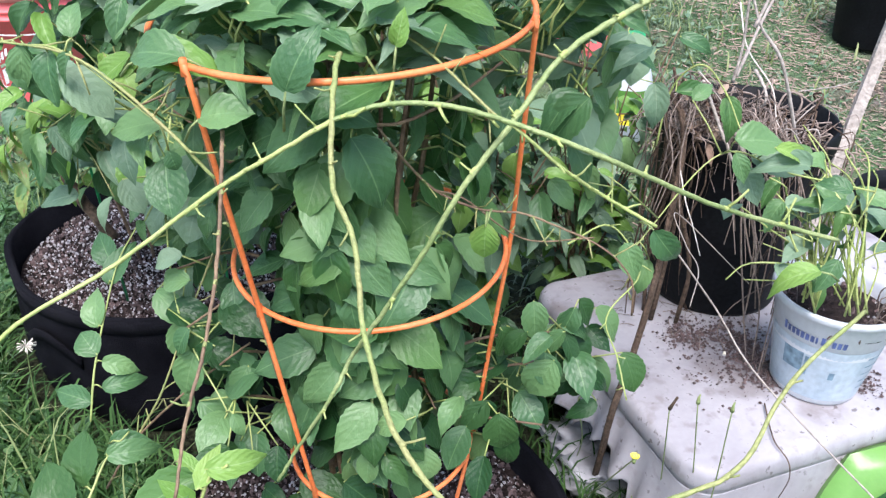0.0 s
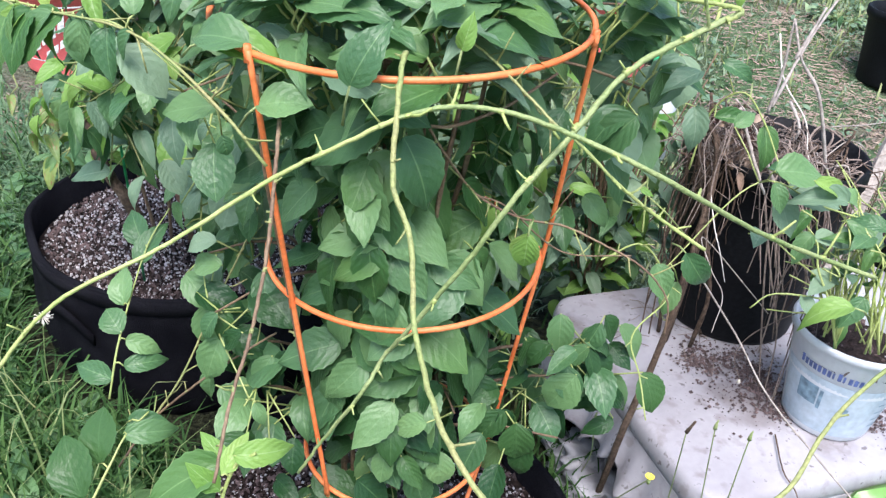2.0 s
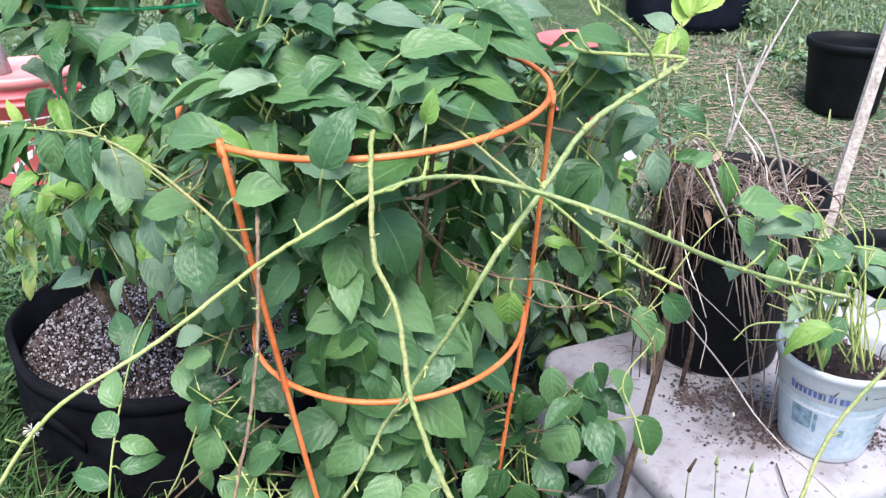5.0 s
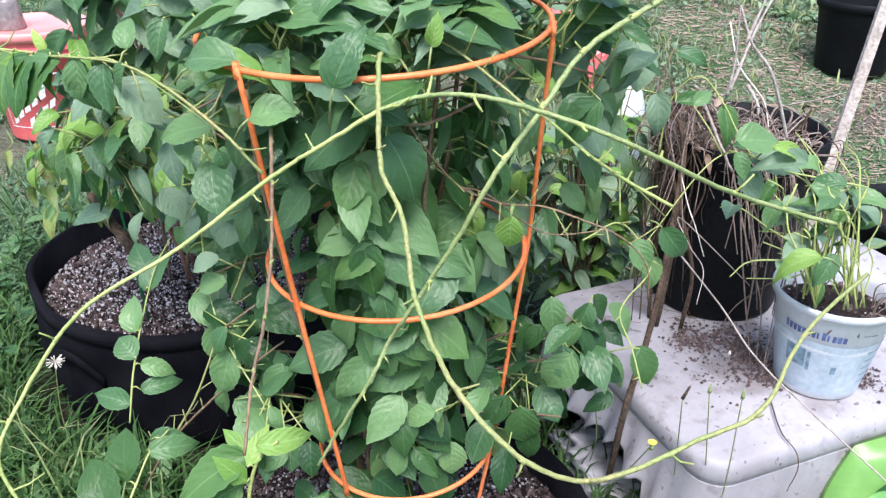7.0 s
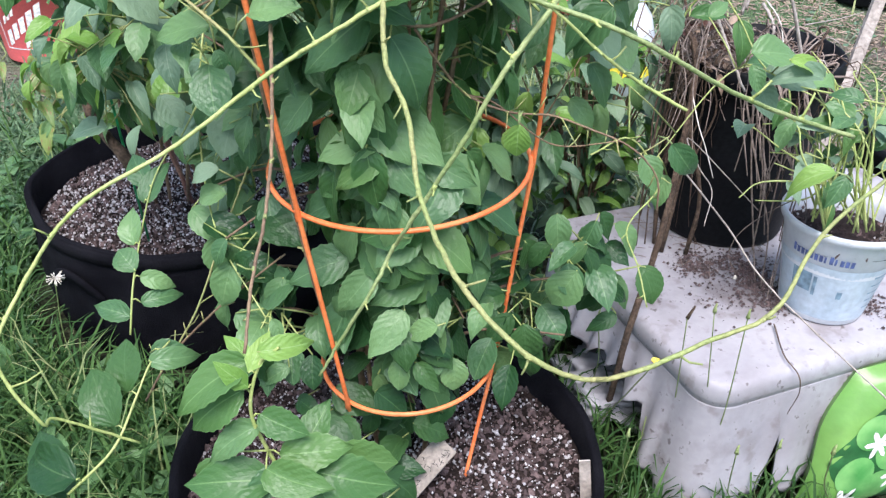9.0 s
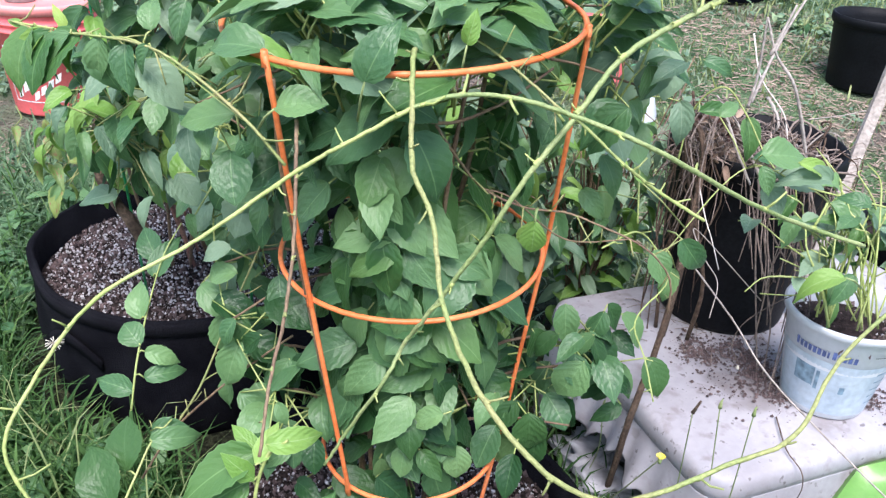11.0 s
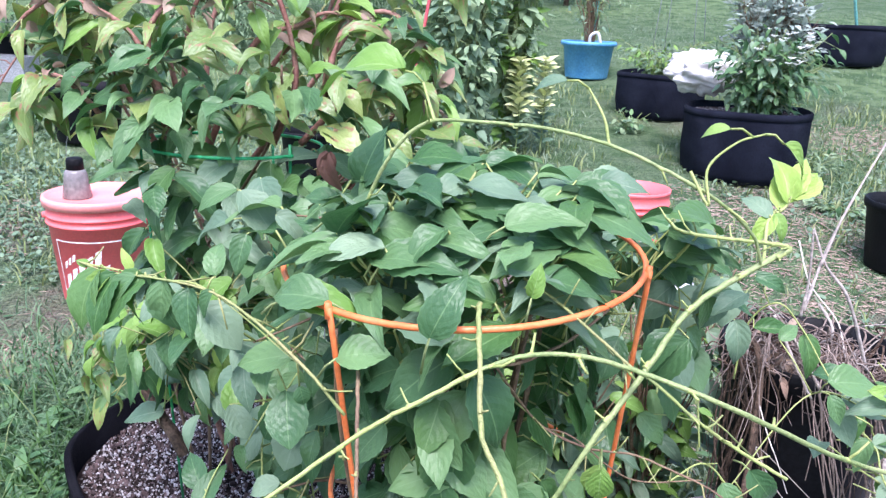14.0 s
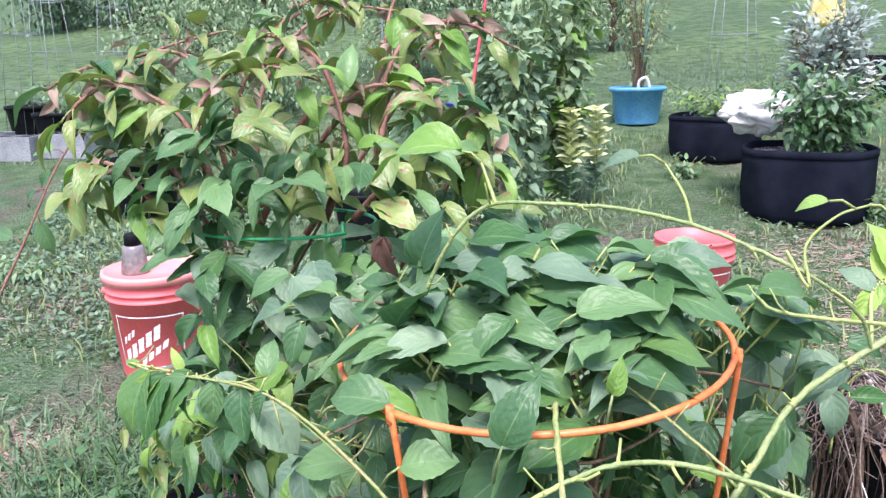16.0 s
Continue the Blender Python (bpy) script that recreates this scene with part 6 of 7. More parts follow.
# ---- plant tags ----
def plant_tag(a0, a1, width, label, writing=True, up=V(0, -0.5, 0.85)):
    a0, a1 = V(a0), V(a1)
    ob = thing("plant_tag", a0, label, "plant tag", "wooden plant tags")
    ln = (a1 - a0).length
    ob.matrix_basis = Matrix.Scale(SIZE, 4) @ Matrix.Translation(a0) @ frame_of(a1 - a0, up).to_4x4()
    a = Acc()
    w, t = width / 2, 0.004
    a.add([(-w * 0.6, -0.05, 0), (w * 0.6, -0.05, 0), (w, 0, 0), (w, ln, 0), (-w, ln, 0), (-w, 0, 0)] + [(-w * 0.6, -0.05, t), (w * 0.6, -0.05, t), (w, 0, t), (w, ln, t), (-w, ln, t), (-w, 0, t)],
          [(5, 4, 3, 2, 1, 0), (6, 7, 8, 9, 10, 11)] + [(k, (k + 1) % 6, 6 + (k + 1) % 6, 6 + k) for k in range(6)])
    slat = part("slat", a, TAG_WOOD, ob, smooth=False)
    a = Acc()
    a.add([(-w, ln + 0.0005, 0), (w, ln + 0.0005, 0), (w, ln + 0.0005, t), (-w, ln + 0.0005, t)], [(3, 2, 1, 0)])
    part("sawn_end", a, TAG_EDGE, ob)
    if writing:
        for row, spans in ((0.42, ((0.25, 0.5), (0.56, 0.95))), (-0.42, ((0.42, 0.72),))):
            for s0, s1 in spans:
                y = s0
                while y < s1:
                    e = y + rnd(0.035, 0.06)
                    for j in range(random.choice((2, 3))):
                        b = Acc()
                        p, q = V(row * w + rnd(-.3, .3) * w, (y + rnd(0, .03)) * ln, t + .0006), rnd(0, 3.1)
                        d = V(math.cos(q), math.sin(q), 0) * w * rnd(0.12, 0.26)
                        n = V(-d.y, d.x, 0).normalized() * 0.0005
                        b.add([p - d - n, p + d - n, p + d + n, p - d + n], [(0, 1, 2, 3)])
                        part("ink_stroke", b, BLACK_INK, slat)
                    y = e + 0.02


plant_tag((-0.069, 0.842, 0.2), (0.014, 0.923, 0.275), 0.042, "wooden plant tag with dark handwriting in the soil")
plant_tag((0.245, 0.89, 0.19), (0.235, 0.92, 0.27), 0.018, "short weathered wooden tag near the bag rim", False)


# ---- buckets ----
def bucket(at, r, h, label, lid=True, rz=0, bottle=False):
    ob = thing("plastic_bucket", at, label, "bucket", "orange buckets", rz)
    a = Acc()
    prof = [(r * 0.79, 0), (r * 0.8, 0.006), (r * 0.955, h * 0.76), (r * 1.0, h * 0.765), (r * 1.0, h * 0.785), (r * 0.965, h * 0.79), (r * 0.968, h * 0.83), (r * 1.0, h * 0.835), (r * 1.0, h * 0.85), (r * 0.972, h * 0.856), (r * 0.975, h * 0.96), (r * 0.99, h * 0.965), (r * 0.99, h)]
    if not lid:
        prof += [(r * 0.95, h), (r * 0.93, h * 0.8), (r * 0.86, h * 0.1)]
    lathe(a, prof, 56)
    body = part("body", a, BUCKET, ob)
    if lid:
        a = Acc()
        lathe(a, [(r * 1.0, h * 0.93), (r * 1.035, h * 0.932), (r * 1.045, h * 0.99), (r * 1.03, h * 1.015), (r * 0.97, h * 1.018), (r * 0.95, h * 0.995), (r * 0.3, h * 0.992)], 56, top=True, bottom=False)
        part("lid", a, BUCKET_LID, ob, "faded red lid with a raised rim")

    def curved(x0, x1, z0, z1, skew, mat, name, lift):
        b = Acc()
        n = 8
        vs = []
        for k in range(n + 1):
            t = k / n
            for z, sh in ((z0, 0), (z1, skew)):
                q = radians(-90 + x0 + (x1 - x0) * t + sh)
                zz = z + (x1 - x0) * t * 0.0016 * (1 if skew else 0)
                rr = r * (0.8 + 0.155 * zz / (h * 0.76)) + lift
                vs.append((rr * math.cos(q), rr * math.sin(q), zz))
        b.add(vs, [(2 * k, 2 * k + 2, 2 * k + 3, 2 * k + 1) for k in range(n)])
        part(name, b, mat, body)

    s = h / 0.37
    for x0, x1, z0, z1 in ((-44, 44, 0.235 * s, 0.24 * s), (-44, 44, 0.05 * s, 0.054 * s), (-44, -42.5, 0.05 * s, 0.24 * s), (42.5, 44, 0.05 * s, 0.24 * s)):
        curved(x0, x1, z0, z1, 0, WHITE_INK, "printed_border", 0.0012)
    # slanting rows of letter-sized bars
    for x0, z0, wide, tall, n in ((-36, 0.135, 5, 0.026, 3), (-37, 0.06, 9, 0.052, 5), (-14, 0.055, 8, 0.03, 4)):
        for k in range(n):
            x, z = x0 + (wide + 1.6) * k, z0 + 0.0021 * (wide + 1.6) * k
            curved(x, x + wide * 0.86, z * s, min(0.231, z + tall) * s, 2, WHITE_INK, "printed_bar", 0.0014)
    for q in (0.1, 3.24):
        b = Acc()
        c = V(r * 1.0 * math.cos(q), r * 1.0 * math.sin(q), h * 0.81)
        tube(b, [c - V(math.cos(q), math.sin(q), 0) * 0.006, c + V(math.cos(q), math.sin(q), 0) * 0.012], 0.014, 0.012, 12)
        part("handle_boss", b, BUCKET, body)
    b = Acc()
    tube(b, [V(r * 1.06 * math.cos(0.1 + math.pi * k / 20), r * 1.06 * math.sin(0.1 + math.pi * k / 20), h * 0.81 - 0.16 * s * math.sin(math.pi * k / 20)) for k in range(21)], 0.0022, None, 6)
    part("wire_handle", b, WIRE, ob)
    return ob


BK = V((-1.719, 2.836, 0.22))
BK.z = rise(BK.x, BK.y) - 0.005
bucket(BK, 0.19, 0.4, "orange-red lidded plastic bucket with white print", True, 16)
bott = thing("plastic_bottle", BK + V(-0.045, -0.06, 0.398), "cloudy squat plastic bottle with a black cap on the lid", "bottle")
a = Acc()
lathe(a, [(0.05, 0), (0.052, 0.004), (0.04, 0.095), (0.034, 0.104), (0.027, 0.108)], 28, top=True)
part("body", a, GLASS_GREY, bott)
a = Acc()
lathe(a, [(0.029, 0.107), (0.031, 0.108), (0.03, 0.145), (0.026, 0.15)], 24, top=True)
part("cap", a, POT_BLACK, bott)
a = Acc()
tube(a, spline([V(-0.02, 0, 0.12), V(-0.03, 0, 0.17), V(-0.01, 0, 0.26)], 12), 0.0012, None, 5)
part("wire_loop", a, WIRE, bott)
B2 = V(0.315, 3.42, rise(0.315, 3.42))
bucket(B2, 0.158, 0.355, "open orange-red plastic bucket on the grass", False, 20)

FP = V(1.5, 3.66, 0.0)
nursery_pot(V(FP.x, FP.y, rise(FP.x, FP.y)), 0.185, 0.3, "empty black nursery pot standing on the grass")
nursery_pot(V(1.16, 2.1, rise(1.16, 2.1)), 0.17, 0.25, "black nursery pot behind the white table", soil=0.2)

# ---- fabric planters and tubs further off ----
PA = V((0.944, 4.5, 0.466)) + V(0.07, 0.33, 0.0)
PA.z = rise(PA.x, PA.y) - 0.03
grow_bag(PA, 0.335, 0.38, 0.34, "wide faded black fabric planter with a bushy plant", FABRIC_BROWN, 0.25, (), 0.7, "fabric_planter")
shrub("flowering_bush", PA + V(0.05, -0.05, 0.33), (0.38, 0.28, 0.5), "bushy green plant with small white flowers", 1100, 0.07, SMALL, (LEAF, LEAF, LEAF_GREY), STEM_GREEN, 22, 120)
a = Acc()
fl = thing("white_flowers", PA + V(0.07, -0.2, 0.7), "small white flower clusters on the bushy plant", "flowers")
for k in range(26):
    c = V(rnd(-.12, .17), rnd(-.1, .1), rnd(-.07, .09))
    for j in range(5):
        q = j * 1.26
        a.add([c, c + V(math.cos(q) * .026, math.sin(q) * .026 - .006, .012), c + V(math.cos(q + .9) * .026, math.sin(q + .9) * .026 - .006, .012)], [(0, 1, 2)])
part("petals", a, PETAL_WHITE, fl, kind="stuff")
PB = V((0.59, 5.717, 0.64)) + V(0.06, 0.28, 0.0)
PB.z = rise(PB.x, PB.y) - 0.03
grow_bag(PB, 0.3, 0.3, 0.26, "black fabric planter with low weeds", FABRIC_BROWN, 0.2, (), 1.7, "fabric_planter")
shrub("weedy_herbs", PB + V(0, 0, 0.25), (0.36, 0.3, 0.3), "low green herbs growing in the fabric planter", 620, 0.05, SMALL, (LEAF_GREY, LEAF_YOUNG), STEM_GREEN, 20, 60)
PC = V((2.277, 7.736, 0.951)) + V(0.1, 0.3, 0.0)
PC.z = rise(PC.x, PC.y) - 0.03
grow_bag(PC, 0.4, 0.34, 0.3, "black fabric planter far back on the lawn", FABRIC_BROWN, 0.1, (), 0.3, "fabric_planter")
nursery_pot(V(2.55, 6.2, rise(2.55, 6.2)), 0.17, 0.28, "dark nursery pot with a bare stem", soil=0.25)
SG = V((1.266, 5.725, 1.308))
shrub("sage_bush", V(SG.x, SG.y, rise(SG.x, SG.y)), (0.3, 0.26, 1.0), "silvery grey-green sage bush", 3600, 0.065, SMALL, LEAF_SAGE, STEM_BROWN, 26, 100, low=0.35, droop=-0.4)


def sack(at, size, mat, label, name, bumps=0.2, seed=1.0):
    ob = thing(name, at, label, "sack")
    a = Acc()
    nu, nv = 80, 44
    vs = []
    for j in range(nv + 1):
        th = math.pi * j / nv
        for i in range(nu):
            ph = 2 * math.pi * i / nu
            n = V(math.sin(th) * math.cos(ph), math.sin(th) * math.sin(ph), math.cos(th))
            k = 1 + bumps * (noise.noise(n * 2.1 + V(seed, 0, 0)) + 0.5 * noise.noise(n * 5 + V(0, seed, 0)) + 0.3 * noise.noise(n * 11) + 0.22 * noise.noise(n * 23))
            vs.append((n.x * size[0] * k, n.y * size[1] * k, size[2] * (1 + n.z * k)))
    a.add(vs, [(j * nu + i, (j + 1) * nu + i, (j + 1) * nu + (i + 1) % nu, j * nu + (i + 1) % nu) for j in range(nv) for i in range(nu)])
    part("sack", a, mat, ob)
    return ob


sack(PA + V(-0.22, 0.2, 0.43), (0.21, 0.14, 0.115), WHITE_SACK, "crumpled white woven sack lying on the planter", "white_sack", 0.32, 5.0)

sack(V(0.33, 1.36, 0.0), (0.11, 0.1, 0.05), SHEET_GREY, "dirty white plastic film crumpled under the table", "plastic_film", 0.5, 2.0)

TB = V((0.15, 6.728, 0.802)) + V(0.0, 0.18, 0.0)
TB.z = rise(TB.x, TB.y) - 0.01
tub = thing("blue_tub", TB, "round blue plastic tub with a rope handle", "tub")
a = Acc()
lathe(a, [(0.165, 0), (0.17, 0.01), (0.2, 0.255), (0.222, 0.258), (0.225, 0.28), (0.215, 0.29), (0.195, 0.285), (0.19, 0.2)], 48, 0.004)
part("body", a, BLUE_TUB, tub)
a = Acc()
lathe(a, [(0.192, 0.23), (0.05, 0.24)], 30, top=True, bottom=False)
part("soil", a, SOIL, tub)
a = Acc()
tube(a, spline([V(0.0, -0.19, 0.285), V(0.01, -0.2, 0.34), V(0.06, -0.2, 0.36), V(0.09, -0.19, 0.28)], 16), 0.012, None, 8)
part("rope_handle", a, WHITE_SACK, tub)
shrub("leggy_shrub", TB + V(0, 0, 0.23), (0.35, 0.3, 1.1), "leggy shrub with thin brownish twigs in the blue tub", 420, 0.05, SMALL, (LEAF_GREY, LEAF_OLD), STEM_BROWN, 26, 40, low=0.3)


def pole(name, a0, a1, r, mat, label, category="stake"):
    ob = thing(name, a0, label, category, "garden stakes")
    a = Acc()
    d = V(a1) - V(a0)
    tube(a, [d * (k / 8) + V(math.sin(k) * r * 0.15, 0, 0) for k in range(9)], r, None, 8)
    part("rod", a, mat, ob)
    a = Acc()
    tube(a, [d, d + d.normalized() * r * 2.2], r * 1.15, r * 0.7, 8)
    part("cap", a, mat, ob)
    return ob


pole("garden_stake", TB + V(0.02, 0.05, 0.2), TB + V(0.1, 0.08, 1.5), 0.012, TEAL_STAKE, "teal coated garden stake in the blue tub")
pole("garden_stake", V((-0.515, 2.561, 0.74)), V((-0.387, 2.78, 1.744)), 0.0055, RED_STAKE, "red painted garden stake behind the tall kiwi")
pole("garden_stake", V(-0.7, 2.4, rise(-0.7, 2.4)), V((-0.678, 2.52, 1.774)), 0.0026, WIRE, "thin pale grey garden stake behind the tall kiwi")
pole("garden_stake", V(PC.x + 0.2, PC.y, PC.z), V((2.205, 7.761, 2.284)), 0.014, TEAL_STAKE, "dark green garden stake on the lawn")


def wire_cage(at, r, h, label, rings=3):
    ob = thing("wire_plant_cage", at, label, "plant support", "wire plant cages")
    for k in range(rings):
        a = Acc()
        z = h * (0.3 + 0.3 * k)
        rr = r * (1 - 0.5 * z / h)
        tube(a, [V(rr * math.cos(q * 2 * math.pi / 28), rr * math.sin(q * 2 * math.pi / 28), z) for q in range(28)], 0.0028, None, 5, closed=True)
        part("ring", a, WIRE, ob)
    for k in range(4):
        q = 0.4 + k * math.pi / 2
        a = Acc()
        tube(a, [V(r * math.cos(q), r * math.sin(q), 0), V(r * 0.5 * math.cos(q), r * 0.5 * math.sin(q), h)], 0.0028, None, 5)
        part("leg", a, WIRE, ob)
    return ob


wire_cage(PB + V(0.12, 0.2, 0.05), 0.24, 1.3, "grey wire cage standing over the fabric planter")
for x, y, h in ((-4.5, 6.1, 1.3), (-4.1, 6.4, 1.2), (-5.0, 6.4, 1.5)):
    wire_cage(V(x, y, rise(x, y)), 0.22, h, "thin grey wire cage over dark pots")
    nursery_pot(V(x, y + 0.02, rise(x, y)), 0.22, 0.3, "dark nursery pot in a row on blocks", soil=0.27)
    shrub("potted_greens", V(x, y + 0.02, rise(x, y) + 0.26), (0.22, 0.2, 0.3), "sparse green plant in a dark pot", 90, 0.06, SMALL, (LEAF_GREY, LEAF), STEM_GREEN, 10, 20)
for k, (x, y) in enumerate(((-4.7, 5.8), (-4.25, 5.85), (-5.1, 5.95))):
    blk = thing("concrete_block", V(x, y, rise(x, y) - 0.01), "grey concrete block on the ground", "block", "concrete blocks")
    a = Acc()
    w, d, h = 0.2, 0.1, 0.19
    a.add([(sx * w, sy * d, z) for z in (0, h) for sx, sy in ((-1, -1), (1, -1), (1, 1), (-1, 1))], [(3, 2, 1, 0), (0, 1, 5, 4), (1, 2, 6, 5), (2, 3, 7, 6), (3, 0, 4, 7)])
    for x0, x1 in ((-w, -w + .03), (-.015, .015), (w - .03, w)):
        a.add([(x0, -d, h), (x1, -d, h), (x1, d, h), (x0, d, h)], [(0, 1, 2, 3)])
    for y0, y1 in ((-d, -d + .03), (d - .03, d)):
        a.add([(-w, y0, h + .0005), (w, y0, h + .0005), (w, y1, h + .0005), (-w, y1, h + .0005)], [(0, 1, 2, 3)])
    part("block", a, CONCRETE, blk, smooth=False)
nursery_pot(V(-2.84, 4.6, rise(-2.84, 4.6)), 0.225, 0.33, "black nursery pot behind the bucket", soil=0.28)
nursery_pot(V(-1.35, 4.3, rise(-1.35, 4.3)), 0.16, 0.25, "small black nursery pot in the weeds", soil=0.2)

YB = V((1.361, 6.238, 1.717))
YTOP = YB.z
YB.z = rise(YB.x, YB.y)
pole("garden_stake", YB, V(YB.x, YB.y, YTOP + 0.3), 0.008, WIRE, "thin grey stake that carries a yellow net bag")
net = thing("yellow_net_bag", V(YB.x, YB.y - 0.02, YTOP - 0.2), "yellow net bag hung over a stake", "bag")
a = Acc()
lathe(a, [(0.12, 0.0), (0.125, 0.04), (0.1, 0.16), (0.06, 0.3), (0.025, 0.4), (0.035, 0.42)], 24, 0.05, 4, 0.8, top=True, bottom=True)
part("net", a, YELLOW_BAG, net)

CL = V((1.807, 19.456, 2.716))
CL.z = rise(CL.x, CL.y)
cloth = thing("ground_cloth", CL, "pale crumpled sheet lying on the lawn", "cloth")
a = Acc()
vs = []
for j in range(11):
    for i in range(25):
        u, v = i / 24 * 2 - 1, j / 10 * 2 - 1
        x, y = u * 1.05, v * 1.3 * (1 - 0.5 * abs(u))
        vs.append((x, y, rise(CL.x + x, CL.y + y) - CL.z + 0.03 + 0.2 * (1 - v * v) * (1 - u * u) * (noise.noise((u * 3, v * 3, 1.0)) + 0.5 * noise.noise((u * 9, v * 7, 3.0)) + 0.6)))
a.add(vs, [(j * 25 + i, j * 25 + i + 1, j * 25 + i + 26, j * 25 + i + 25) for j in range(10) for i in range(24)])
part("sheet", a, PINK_CLOTH, cloth)

BU, BV = V((-0.56, 4.502, 1.037)), V((-0.328, 4.891, 1.329))
shrub("tall_climbing_bush", V(BU.x, BU.y, rise(BU.x, BU.y)), (0.32, 0.28, 1.3), "tall dense pale green bush climbing a stake", 2300, 0.078, CLUMP, (LEAF_FAR, LEAF_FAR, LEAF_GREY), STEM_GREEN, 34, 80)
shrub("tall_climbing_bush", V(BV.x, BV.y, rise(BV.x, BV.y)), (0.22, 0.18, 1.75), "narrow green climbing plant on a stake", 900, 0.09, CLUMP, (LEAF_FAR, LEAF_FAR, LEAF_YOUNG), STEM_GREEN, 16, 60)
for x, y in ((-0.26, 4.78), (-0.12, 4.84)):
    ob = thing("young_variegated_plant", V(x, y, rise(x, y)), "small pale yellow-green leafy plant", "plant", "young plants")
    st, sp = Acc(), []
    tube(st, spline([V(0, 0, 0), V(0.01, 0, 0.28), V(0, 0, 0.56)], 10), 0.006, 0.003, 6)
    part("stem", st, STEM_GREEN, ob)
    for k in range(58):
        z = 0.08 + 0.48 * (k / 58) ** 0.8
        q = k * 2.4
        sp.append((V(0, 0, z), V(math.cos(q), math.sin(q), rnd(0.5, 1.2)), V(-.4 * math.cos(q), -.4 * math.sin(q) - .5, 1), rnd(0.07, 0.1) * (1.15 - 0.8 * abs(z - 0.38)), CLUMP, LEAF_YELLOW if z > 0.24 else LEAF_GREY))
    clothe(ob, sp)
for x, y, z in ((-0.515, 2.66, 1.235), (-0.49, 2.66, 1.205)):
    ob = thing("blue_flower", V(x, y, z), "violet-blue trumpet flower among the leaves", "flower", "blue flowers")
    a = Acc()
    lathe(a, [(0.003, -0.03), (0.005, -0.012), (0.018, 0.0), (0.024, 0.003), (0.016, -0.001), (0.003, -0.01)], 20, 0.05, 5, x)
    part("bloom", a, BLUE_PETAL, ob)
    a = Acc()
    tube(a, spline([V(0, 0, -0.03), V(0.01, 0.03, -0.12), V(0.02, 0.1, rise(x, y) - z)], 10), 0.0018, 0.002, 5)
    part("stalk", a, STEM_GREEN, ob)
JX, JY = 0.44, 2.78
jug = thing("white_jug", V(JX, JY, rise(JX, JY)), "white plastic jug with green and yellow label in the weeds", "jug")
a = Acc()
lathe(a, [(0.07, 0), (0.08, 0.01), (0.08, 0.2), (0.06, 0.27), (0.03, 0.31), (0.03, 0.34)], 28, 0.003, top=True)
part("body", a, TUB_WHITE, jug)
a = Acc()
lathe(a, [(0.0812, 0.11), (0.0812, 0.19)], 28, 0.003, bottom=False)
part("label_band", a, BAG_GREEN, jug)
a = Acc()
lathe(a, [(0.0815, 0.07), (0.0815, 0.11)], 28, 0.003, bottom=False)
part("label_stripe", a, PETAL_YELLOW, jug)
a = Acc()
lathe(a, [(0.032, 0.325), (0.034, 0.33), (0.034, 0.36), (0.03, 0.363)], 20, top=True)
part("cap", a, GREEN_WIRE, jug)


# ---- trees and road at the far edge ----
def tree(at, h, spread, label, n, leaf, mat, lean=0.0):
    ob = thing("garden_tree", at, label, "tree", "far trees")
    tr, cr = Acc(), Acc()
    top = V(lean, 0, h)
    trunk = spline([V(0, 0, 0), V(lean * 0.2, 0, h * 0.3), V(lean * 0.6, 0.05, h * 0.65), top], 14)
    tube(tr, trunk, 0.045 * h / 2.5, 0.012, 8, 0.08)
    limbs = []
    for k in range(34):
        s = rnd(0.08, 1.0)
        p = trunk[int(s * 13)]
        q = rnd(0, 6.3)
        e = p + V(math.cos(q) * spread * rnd(0.4, 1.0), math.sin(q) * spread * rnd(0.4, 1.0), rnd(-0.2, 0.4) * h * 0.5)
        pts = spline([p, (p + e) / 2 + V(0, 0, 0.1 * h), e], 9)
        tube(tr, pts, 0.014 * h / 2.5, 0.004, 5, 0.1)
        limbs.append(pts)
    for k in range(n):
        pts = random.choice(limbs)
        p = pts[int(rnd(0.2, 1) * 8)] + V(rnd(-1, 1), rnd(-1, 1), rnd(-1, 0.6)) * spread * 0.22
        r = frame_of(V(rnd(-1, 1), rnd(-1, 1), -rnd(0.1, 1.2)), V(rnd(-.5, .5), rnd(-.5, .5), 1))
        v, f, u = random.choice(SMALL)
        s = leaf * rnd(0.6, 1.4)
        cr.add([p + r @ (V(w) * s) for w in v], f, u)
    part("trunk", tr, BARK, ob)
    part("crown", cr, mat, ob, kind="stuff")
    return ob


for x, y, h, sp, n in ((-3.2, 7.4, 1.5, 1.1, 4200), (-4.4, 8.6, 1.8, 1.2, 4200), (-2.2, 9.0, 1.6, 1.0, 3600), (-1.2, 10.0, 1.7, 0.9, 3600), (-0.1, 10.6, 1.8, 0.8, 3000)):
    tree(V(x, y, rise(x, y)), h, sp, "feathery green young tree at the edge of the garden", int(n * 1.9), 0.05, LEAF_FAR, rnd(-.2, .2))
for k in range(10):
    x, y = -12 + k * 1.15 + rnd(-.3, .3), 16 + rnd(-1, 2)
    tree(V(x, y, rise(x, y)), rnd(2.2, 3.2), rnd(1.3, 1.8), "dark green tree in the hedge row far behind", 4600, 0.11, LEAF_GREY, rnd(-.3, .3))


